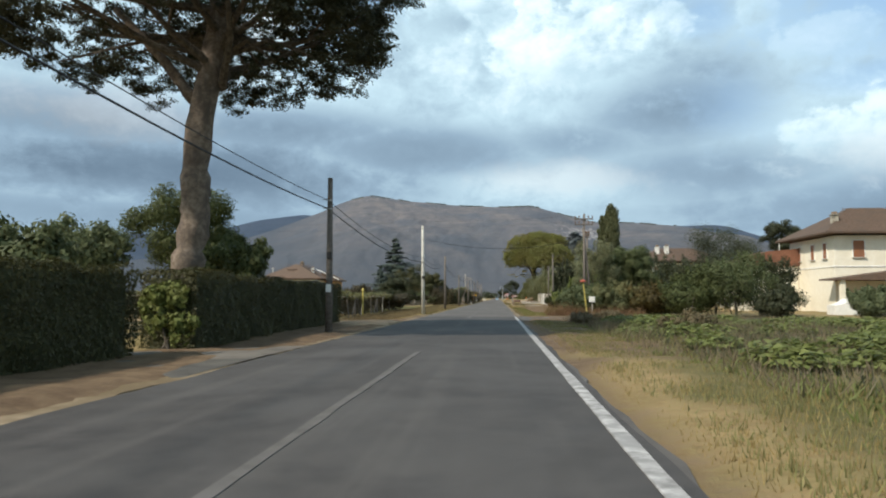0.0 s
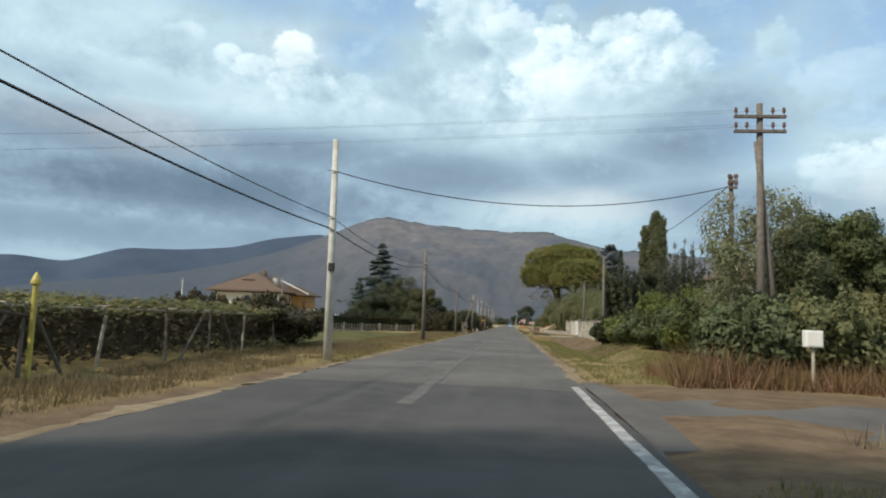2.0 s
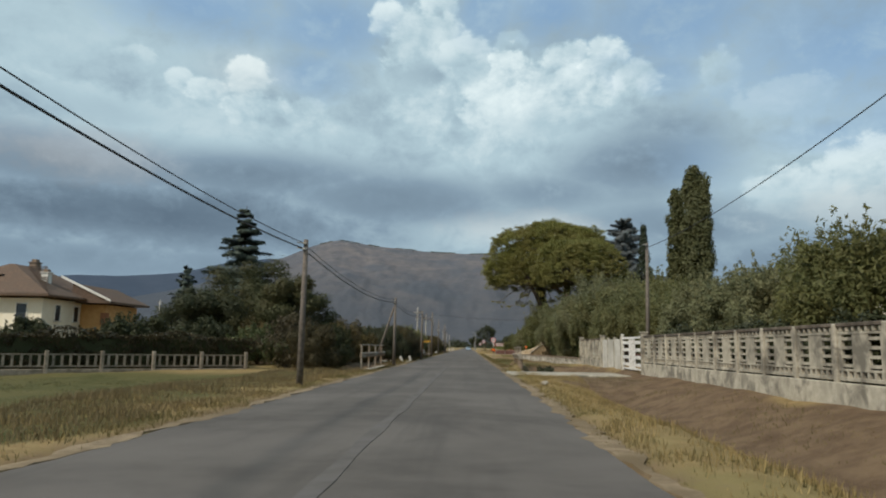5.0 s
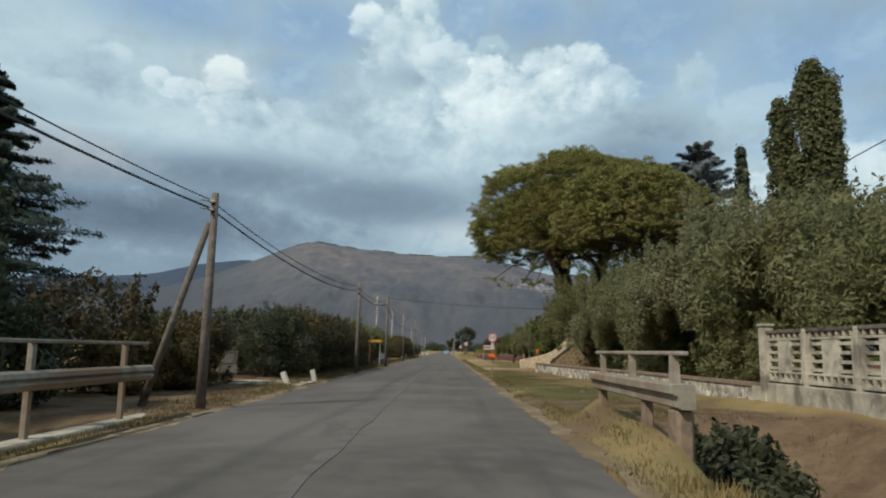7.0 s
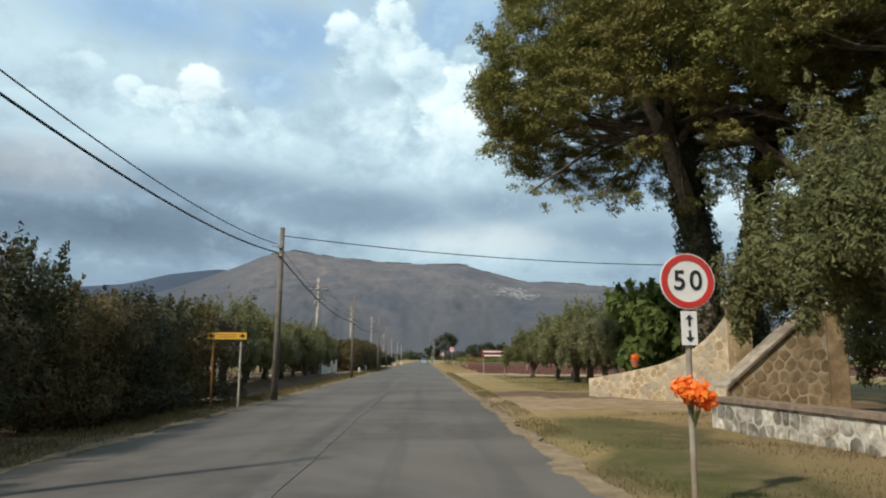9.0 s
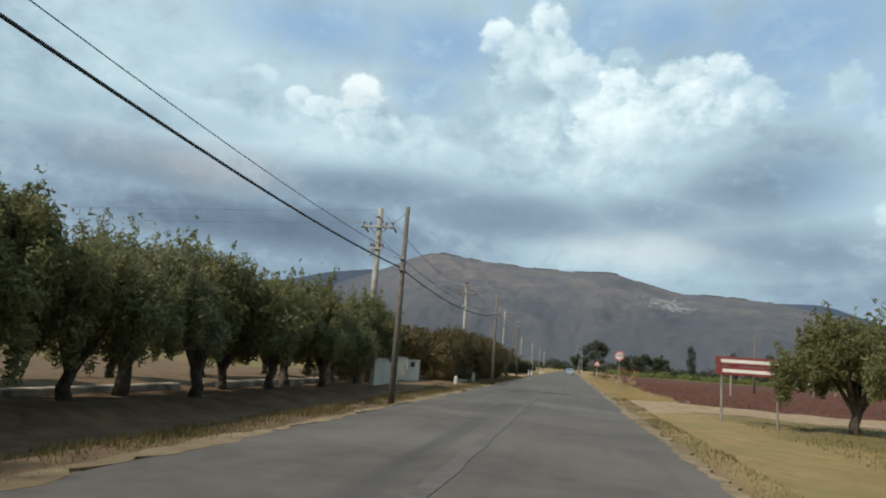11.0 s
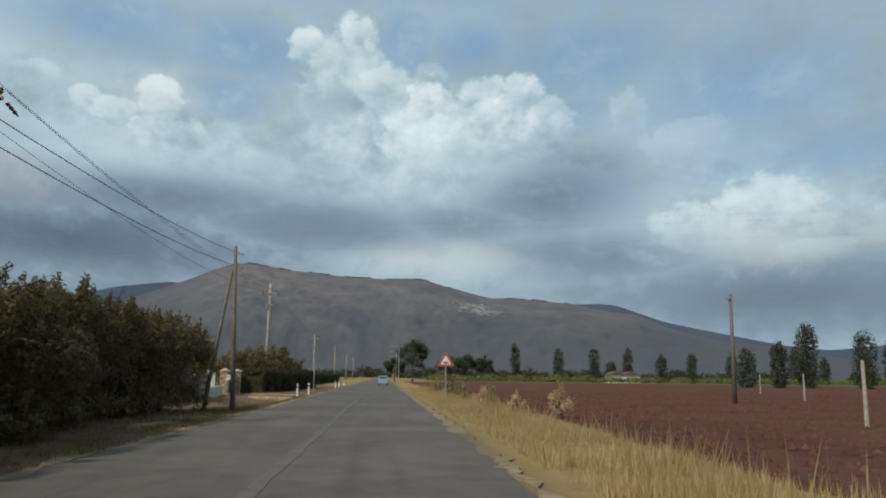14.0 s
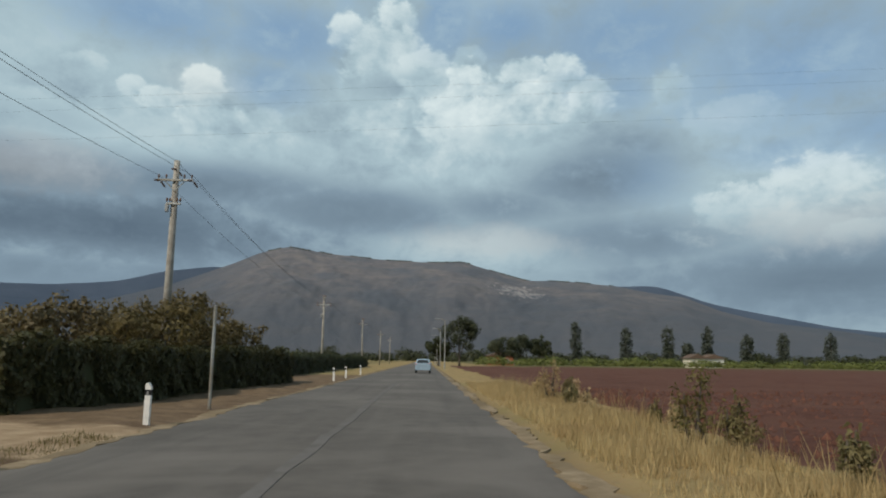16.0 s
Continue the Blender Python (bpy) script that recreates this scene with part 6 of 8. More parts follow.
for (x, y, h, zs), (x2, y2, h2, zs2) in zip(line[:-1], line[1:]):
    for u, v in zip(zs, zs2):
        cable((x - 0.12, y, u), (x2 - 0.12, y2, v), 0.012 * (y2 - y) + 0.15, 0.009 if y > 240 else 0.024 if u == zs[1] else 0.008 if y > 180 else 0.014)
cable((-5.5, 216, 6.0), (-10.3, 229.5, 8.3), 0.2, 0.008, "thin bare power wire between tall poles")
cable((-6.1, 59.1, 6.5), (8.4, 63.2, 7.0), 1.0, 0.018, "black cable slung across the road")
cable((-5.1, 187, 5.8), (14.0, 191.0, 5.5), 0.35, 0.018, "black cable slung across the road")
utility_pole(7.4, 57.2, 8.3, "tall weathered pole with two crossarms above the bushes", WOOD, 0.105, 0.7, ((7.9, 0.75), (7.45, 0.75)))
for q in (-0.65, 0.65):
    for z, zz in ((8.1, 9.4), (7.65, 8.6)):
        cable((7.4 + q, 57.2, z), (-62 + q, 63.0, zz), 0.9, 0.003, "thin bare wire crossing high above the road")
utility_pole(-62, 63, 9.6, "far wooden pole behind the vineyard", WOOD, 0.14, None, ((9.2, 0.75), (8.4, 0.75)))
utility_pole(8.45, 63.2, 7.4, "slim wooden pole rising from the bushes", WOOD, 0.10, None, ((7.2, 0.16), (6.95, 0.16)))
utility_pole(7.9, 95.8, 7.45, "wooden pole rising behind the concrete fence", WOOD, 0.11, None, (), (7.2,))
utility_pole(9.6, 129, 7.3, "slim wooden pole behind the concrete fence", WOOD, 0.10, None, (), (7.0,))
cable((8.45, 63.2, 7.1), (7.9, 95.8, 7.2), 0.6)
cable((7.9, 95.8, 7.2), (9.6, 129, 7.0), 0.6)
cable((9.6, 129, 7.0), (12.9, 189, 8.0), 0.8)
utility_pole(-29.8, 125, 6.4, "lone wooden pole before the garden fence", WOOD, 0.11)
utility_pole(23.5, 292.6, 7.3, "lone leaning wooden pole in the ploughed field", WOOD, 0.12, None, (), (7.1,))
tall = [(-10.3, 229.5, 9.1), (-10.7, 264.4, 9.3), (-11.9, 319.5, 10.75), (-12.2, 371.4, 8.9), (-12.2, 425, 9.2), (-12.2, 478, 9.0), (-12.2, 530, 9.0)]
for k, (x, y, h) in enumerate(tall):
    utility_pole(x, y, h, "tall pale concrete power pole with crossarm and insulators", POLE_GREY, 0.165 if k < 3 else 0.14, None, ((h - 0.95, 0.85),) + (((h - 2.1, 0.34),) if k in (0, 2) else ((h - 0.1, 0.2),)), (), name="power_pole")
for (x, y, h), (x2, y2, h2) in zip(tall[:-1], tall[1:]):
    for q in (-0.8, 0.0, 0.8):
        cable((x + q, y, h - (0.75 if q else 0.05)), (x2 + q, y2, h2 - (0.75 if q else 0.05)), 0.9, 0.009, "thin bare power wire between tall poles")
for z in (9.0, 8.3):
    cable((-10.4, 229.5, z), (-95, 230, z + 2.0), 1.2, 0.005, "thin bare power wire between tall poles")
for z, zz in ((14.7, 27.8), (12.9, 25.2), (15.6, 28.7)):
    cable((-110, 335, z), (130, 331, zz), 1.2, 0.0032, "thin bare power wire crossing high above the road")
for x, y, h in ((-95, 230, 11.2), (-110, 335, 16.1), (130, 331, 29.2)):
    utility_pole(x, y, h, "tall pale concrete power pole far off the road", CONCRETE, 0.22, None, ((h - 0.5, 1.0),), (), name="power_pole", foot=-0.2)
for k, y in enumerate((396, 430, 468, 505)):
    e = thing("street_lamp", "slim grey street lamp beside the far road", "street lamp", (3.15, y, 0))
    m = M()
    m.tube([(0, 0, -0.1), (0, 0, 4), (0, 0, 7.6)], [0.10, 0.08, 0.06], 8)
    part("pole", m, STEEL, e)
    m = M()
    m.tube([(0, 0, 7.55), (-0.4, 0, 7.75), (-1.0, 0, 7.8)], [0.05, 0.045, 0.04], 6)
    part("arm", m, STEEL, e)
    m = M()
    m.box((-1.25, 0, 7.8), (0.7, 0.3, 0.14), 0.03)
    part("lamp_head", m, SIGN_BACK, e)


def outline_text(text, size):
    """Built-in lettering, upright, facing -y, as a mesh."""
    cu = bpy.data.curves.new("lettering", "FONT")
    cu.body, cu.size, cu.align_x, cu.align_y, cu.extrude, cu.offset = text, size, "CENTER", "CENTER", 0.002, 0.012 * size
    tmp = bpy.data.objects.new("lettering", cu)
    me = bpy.data.meshes.new_from_object(tmp)
    bpy.data.objects.remove(tmp)
    me.transform(Matrix.Rotation(radians(90), 4, "X"))
    return me


def ring(m, r0, r1, y, z, seg=40, depth=0.004):
    v, f = [], []
    for k in range(seg):
        a = 2 * math.pi * k / seg
        for r, yy in ((r0, y), (r1, y), (r1, y + depth), (r0, y + depth)):
            v.append((r * math.cos(a), yy, z + r * math.sin(a)))
    for k in range(seg):
        b, c = 4 * k, 4 * ((k + 1) % seg)
        f += [(b, b + 1, c + 1, c), (b + 1, b + 2, c + 2, c + 1), (b + 3, b, c, c + 3), (b + 2, b + 3, c + 3, c + 2)]
    return m.add(v, f)


def disc(m, r, y, z, depth, seg=40):
    v = [(r * math.cos(2 * math.pi * k / seg), yy, z + r * math.sin(2 * math.pi * k / seg)) for yy in (y, y + depth) for k in range(seg)]
    return m.add(v, [tuple(range(seg)), tuple(range(2 * seg - 1, seg - 1, -1))] + [(k, k + seg, (k + 1) % seg + seg, (k + 1) % seg) for k in range(seg)])


def speed_sign(x, y, zc, r, text, label, turn=0.0, plate=False, post_mat=STEEL):
    e = thing("speed_limit_sign", label, "road sign", (x, y, float(ground_z(x, y)) - 0.05), turn=turn)
    zc -= float(ground_z(x, y)) - 0.05
    m = M()
    m.tube([(0, 0.05, -0.1), (0, 0.05, zc + r * 0.9)], [0.030, 0.030], 10)
    part("post", m, post_mat, e)
    m = M()
    disc(m, r, -0.004, zc, 0.018)
    part("plate", m, SIGN_WHITE, e)
    m = M()
    ring(m, r * 0.74, r * 0.965, -0.009, zc)
    part("red_ring", m, SIGN_RED, e)
    for k, digit in enumerate(text):
        me = outline_text(digit, r * 0.98)
        me.materials.append(SIGN_BLACK)
        me.transform(Matrix.Translation(((k - 0.5) * r * 0.60, -0.009, zc)))
        part("numeral", me, SIGN_BLACK, e)
    m = M()
    m.box((0, 0.035, zc + r * 0.4), (0.10, 0.03, 0.05), 0.005)
    m.box((0, 0.035, zc - r * 0.4), (0.10, 0.03, 0.05), 0.005)
    part("bracket", m, STEEL, e)
    if plate:
        m = M()
        m.box((0, 0.005, zc - r - 0.19), (0.165, 0.012, 0.34), 0.003)
        part("supplementary_plate", m, SIGN_WHITE, e)
        for s in (1, -1):
            m = M()
            q = zc - r - 0.19
            m.prism([(-0.012, q + s * 0.02), (0.012, q + s * 0.02), (0.012, q + s * 0.09), (0.042, q + s * 0.09), (0, q + s * 0.14), (-0.042, q + s * 0.09), (-0.012, q + s * 0.09)][:: s], -0.007, -0.003)
            part("arrow", m, SIGN_BLACK, e)
    return e


speed_sign(2.68, 169.1, 2.25, 0.285, "50", "round red-bordered 50 speed limit sign with an arrow plate", 3, True, RAIL)
speed_sign(3.3, 246.1, 2.6, 0.335, "40", "round red-bordered 40 speed limit sign in dry grass", 0)
e = thing("flower_bunch", "bunch of bright orange flowers tied to a sign post", "flowers", (2.68, 169.05, 1.16))
p, nr = blob_points([(0, 0, 0, 0.16), (0.10, 0, -0.08, 0.12), (-0.13, -0.02, 0.03, 0.11)], 420, shell=0.9)
part("petals", leaves("petals", p, nr, 0.07, 0.8, FLOWER), FLOWER, e)
for k in range(6):
    a = k * 1.05
    m = M()
    m.tube([(0, 0.02, -0.35), (0.10 * math.cos(a), 0.02 + 0.05 * math.sin(a), -0.05)], 0.006, 5)
    part("stem", m, LEAF, e)

e = thing("warning_sign", "triangular red-bordered road hump warning sign", "road sign", (3.15, 283.0, -0.1))
m = M()
m.tube([(0, 0.05, -0.1), (0, 0.05, 2.75)], 0.030, 10)
part("post", m, STEEL, e)


def rounded_tri(s, z0, r):
    pts = []
    for k, (cx, cz) in enumerate(((-s / 2 + r * 1.73, z0 + r), (s / 2 - r * 1.73, z0 + r), (0, z0 + s * 0.866 - 2 * r))):
        for j in range(6):
            a = radians(210 + 120 * k - 60 + 24 * j)
            pts.append((cx + r * math.cos(a), cz + r * math.sin(a)))
    return pts


for nm, s, z0, y, mt in (("plate", 0.84, 2.105, 0.0, SIGN_WHITE), ("red_border", 0.81, 2.115, -0.004, SIGN_RED), ("white_field", 0.56, 2.187, -0.008, SIGN_WHITE)):
    m = M()
    m.prism(rounded_tri(s, z0, 0.025), y, y + 0.012)
    part(nm, m, mt, e)
m = M()
m.prism([(-0.17, 2.25), (0.17, 2.25), (0.17, 2.275), (0.10, 2.285), (0.05, 2.335), (-0.05, 2.335), (-0.10, 2.285), (-0.17, 2.275)], -0.012, -0.004)
part("hump_symbol", m, SIGN_BLACK, e)

e = thing("direction_sign", "yellow direction board with arrows on two posts", "road sign", (-5.7, 182.6, -0.15), turn=-2)
m = M()
m.box((0, 0, 2.22), (1.14, 0.03, 0.25), 0.006)
part("board", m, SIGN_YELLOW, e)
for s in (-1, 1):
    m = M()
    m.tube([(s * 0.40, 0.04, -0.1), (s * 0.40, 0.04, 2.3)], 0.032, 8)
    part("post", m, RUST if s < 0 else STAKE, e, "rusty orange post" if s < 0 else "pale grey post")
    m = M()
    m.prism([(s * 0.53, 2.22), (s * 0.44, 2.29), (s * 0.44, 2.245), (s * 0.36, 2.245), (s * 0.36, 2.195), (s * 0.44, 2.195), (s * 0.44, 2.15)][:: -s], -0.021, -0.016)
    part("arrow", m, SIGN_BLACK, e)
    m = M()
    m.box((0, -0.017, 2.22 + s * 0.113), (1.14, 0.008, 0.024), 0.002)
    part("border", m, SIGN_BLACK, e)
for z, w in ((2.25, 0.58), (2.19, 0.50)):
    m = M()
    m.box((0, -0.018, z), (w, 0.004, 0.026))
    part("lettering_bar", m, SIGN_OCHRE, e, "faded ochre lettering")

e = thing("name_board", "two dark red boards with white lettering on low posts", "sign", (5.7, 219.5, -0.05), turn=-8)
for z, w in ((2.14, 1.75), (1.82, 1.65)):
    m = M()
    m.box((0, 0, z), (2.1, 0.04, 0.29), 0.01)
    part("board", m, BOARD_RED, e)
    m = M()
    m.box((0, -0.024, z), (w, 0.006, 0.11))
    part("lettering_bar", m, SIGN_WHITE, e, "white lettering")
for s in (-0.85, 0.85):
    m = M()
    m.tube([(s, 0.04, -0.1), (s, 0.04, 2.2)], 0.035, 8)
    part("post", m, STEEL, e)

e = thing("marker_post", "thin yellow marker post at the vineyard corner", "post", (-9.15, 48.9, -0.12))
m = M()
m.tube([(0, 0, -0.1), (0, 0, 2.0)], 0.055, 10)
part("post", m, POST_YELLOW, e)
m = M()
m.lathe([(0.055, 0), (0.10, 0.03), (0.09, 0.10), (0.02, 0.26)], (0, 0, 2.0), 10)
part("cap", m, POST_YELLOW, e)
e = thing("marker_post", "leaning yellow pipe marker with a red cap", "post", (5.85, 43.6, 0.0))
m = M()
m.tube([(0.10, 0, -0.1), (-0.18, 0, 2.45)], 0.042, 10)
part("post", m, POST_YELLOW, e)
m = M()
m.lathe([(0.20, 0), (0.21, 0.03), (0.10, 0.13), (0.02, 0.16)], (-0.19, 0, 2.44), 12)
part("cap", m, CAP_RED, e, "red roof-shaped cap")
e = thing("meter_box", "white meter box on a short post among weeds", "meter box", (7.6, 54.2, 0.0))
m = M()
m.box((0, 0, 1.35), (0.42, 0.25, 0.42), 0.02)
part("box", m, WHITE_PAINT, e)
m = M()
m.box((0, -0.13, 1.35), (0.34, 0.012, 0.34), 0.004)
part("door", m, RENDER_WHITE, e)
m = M()
m.tube([(0, 0, -0.1), (0, 0, 1.2)], 0.04, 8)
part("post", m, CONCRETE_OLD, e)


def delineator(x, y, lean=0.0):
    e = thing("delineator_post", "white plastic roadside delineator with a dark band", "delineator", (x, y, float(ground_z(x, y)) - 0.05), group="roadside delineators")
    e.matrix_world = e.matrix_world @ pose(0, 0, 0, 0, lean, 0)
    m = M()
    m.prism([(-0.06, -0.1), (0.06, -0.1), (0.06, 0.84), (0.0, 0.93), (-0.06, 0.90)], -0.045, 0.045)
    part("post", m, WHITE_PAINT, e)
    m = M()
    m.box((0, 0, 0.72), (0.126, 0.096, 0.12), 0.004)
    part("band", m, SIGN_BLACK, e)
    m = M()
    m.box((0, -0.05, 0.70), (0.04, 0.012, 0.09), 0.003)
    part("reflector", m, SIGN_BACK, e)
    return e


for x, y in ((-5.78, 302.2), (-5.85, 295.6), (-5.8, 333), (-5.8, 340), (-5.8, 352)):
    delineator(x, y)
for x, y, l in ((-6.05, 154.0, -24), (-5.55, 156.8, -14)):
    e = thing("kerb_stub", "leaning white concrete stub at a culvert", "bollard", (x, y, 0.0), group="white concrete stubs")
    e.matrix_world = e.matrix_world @ pose(0, 0, 0, 0, l, 0)
    m = M()
    m.box((0, 0, 0.22), (0.20, 0.18, 0.66), 0.025)
    part("stub", m, CONCRETE, e)
e = thing("steel_post", "thin bare steel post beside the hedge", "post", (-5.85, 306.8, -0.05))
m = M()
m.tube([(0, 0, -0.1), (0, 0, 2.9)], 0.045, 10)
m.lathe([(0.05, 0), (0.055, 0.04), (0.01, 0.06)], (0, 0, 2.9), 10)
part("post", m, STEEL, e)
for x, y, h in ((15.5, 268.5, 2.3), (33, 300, 2.2), (46, 330, 2.4)):
    e = thing("field_stake", "pale stake standing in the ploughed field", "stake", (x, y, -0.15))
    m = M()
    m.tube([(0, 0, -0.1), (0.05, 0, h)], [0.07, 0.055], 8)
    part("stake", m, STAKE, e)
for x, y, s in ((6.3, 235.7, 0.16), (4.4, 148.0, 0.10), (4.9, 153.0, 0.09), (2.9, 118.5, 0.14)):
    m = M()
    m.lathe([(0.7 * s, 0), (1.1 * s, 0.35 * s), (0.95 * s, 0.8 * s), (0.5 * s, 1.15 * s), (0.1 * s, 1.2 * s)], (x, y, float(ground_z(x, y)) - 0.02), 7)
    m.v = [(a + 0.2 * s * math.sin(9 * a + 5 * b + c * 30), b + 0.2 * s * math.sin(7 * b + c * 20), c) for a, b, c in m.v]
    solo("loose_stone", m, STONE_PALE, "pale loose stone lying on the verge", "stone")

# ---------------------------------------------------------------- vineyard pergola


def vineyard():
    e = thing("vineyard_pergola", "overhead vine pergola on grey posts with yellowing leaves", "vineyard", (-9.8, 43.5, -0.05))
    e.scale = (1, 1, 0.80)
    cols, rows = 7, 8
    for i in range(cols):
        for j in range(rows):
            if i > 2 and 1 < j < rows - 1:
                continue
            x, y = -3.0 * i, 3.0 * j + 0.05 * i
            m = M()
            tilt = 0.35 * ((i * 3 + j * 5) % 3 - 1) * (0.6 if (i + j) % 2 else 0.15)
            m.tube([(x + tilt, y, -0.1), (x, y, 2.0)], [0.050, 0.042], 8)
            part("post", m, WOOD if (i + j) % 3 else STAKE, e)
    for j in range(rows):
        m = M()
        m.tube([(0.3, 3.0 * j, 1.98), (-3.0 * (cols - 1), 3.0 * j + 0.3, 1.95)], 0.035, 6)
        part("beam", m, STAKE, e)
    m = M()
    m.tube([(0, -0.2, 1.9), (0, 3.0 * (rows - 1) + 0.2, 1.92)], 0.035, 6)
    part("beam", m, STAKE, e)
    for a, b in (((-0.2, 3.0, 0.5), (-2.2, 3.2, 1.9)), ((0.15, 4.1, 0.0), (0.1, 5.6, 1.95)), ((0.12, 7.2, 0.1), (0.05, 6.2, 1.9)), ((0.15, 12.6, 0.0), (0.1, 14.3, 1.9)), ((0.1, 17.0, 0.1), (0.1, 15.7, 1.9)), ((0.12, 3.4, 1.95), (0.16, 6.3, 1.62))):
        m = M()
        m.tube([a, b], [0.045, 0.036], 6)
        part("brace", m, WOOD if a[0] > 0 else STAKE, e)
    n = 52000
    x, y = -19.5 * rng.random(n) + 0.5, 23.0 * rng.random(n) - 0.8
    z = 2.06 + 0.17 * wave(x, y, 1.1) + 0.10 * wave(x, y, 3.1, 2.0) + 0.11 * rng.normal(size=n)
    part("canopy", leaves("canopy", np.stack([x, y, z], 1), np.tile((0.1, -0.1, 1.0), (n, 1)), 0.15, 0.9, VINE), VINE, e)
    # hanging leaves, their colour darkened for the shade under the canopy
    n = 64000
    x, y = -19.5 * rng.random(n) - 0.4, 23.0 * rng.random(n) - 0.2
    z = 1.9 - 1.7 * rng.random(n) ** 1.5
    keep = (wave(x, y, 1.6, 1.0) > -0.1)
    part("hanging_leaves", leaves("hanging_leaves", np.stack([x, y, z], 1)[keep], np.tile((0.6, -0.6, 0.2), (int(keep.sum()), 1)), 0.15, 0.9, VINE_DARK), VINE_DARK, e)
    for k in range(24):
        m = M()
        x, y = -1.2 - 0.8 * k % 17, (k * 3.7) % 21
        m.tube([(x, y, -0.1), (x + 0.1, y + 0.1, 0.9), (x, y, 1.9)], [0.05, 0.04, 0.03], 6, 0.3)
        part("vine_stem", m, BARK_DARK, e)


vineyard()
bush("vine_end", "tangled dark vine growth at the pergola's end", -11.6, 72.4, [(0, 0, 1.2, 1.7, 1.7, 1.2), (-1.6, 0.3, 1.3, 1.7, 1.5, 1.1)], 13000, 0.14, VINE_DARK).scale = (1, 1, 0.78)
bush("vine_end", "tangled dark vine growth at the pergola's end", -9.6, 66.6, [(0, 0, 1.1, 1.6, 1.5, 1.1), (-1.8, 0.2, 1.2, 1.6, 1.4, 1.1), (0.2, -1.4, 1.6, 1.2, 1.2, 0.6)], 13000, 0.14, VINE_DARK).scale = (1, 1, 0.78)
bush("vine_end", "tangled dark vine growth at the pergola's end", -14.5, 71.5, [(0, 0, 1.2, 2.2, 1.8, 1.3), (-2.6, 0, 1.2, 2.0, 1.6, 1.2)], 11000, 0.14, VINE_DARK).scale = (1, 1, 0.78)
for x, y in ((-15.8, 82.9), (-15.0, 78.2), (-19.6, 83.4), (-19.2, 77.8)):
    bush("vine_end", "tangled dark vine growth at the meadow's edge", x, y, [(0, 0, 1.1, 1.75, 1.8, 1.2), (0.1, -0.5, 2.1, 1.3, 1.4, 0.8), (-0.9, 0.6, 1.9, 1.2, 1.2, 0.9)], 18000, 0.13, VINE_DARK, shoots=20)
bush("vine_end", "tangled dark vine growth at the pergola's end", -14.5, 66.2, [(0, 0, 1.1, 2.2, 1.4, 1.1), (-2.6, 0, 1.1, 1.8, 1.4, 1.0)], 9000, 0.14, VINE_DARK).scale = (1, 1, 0.78)

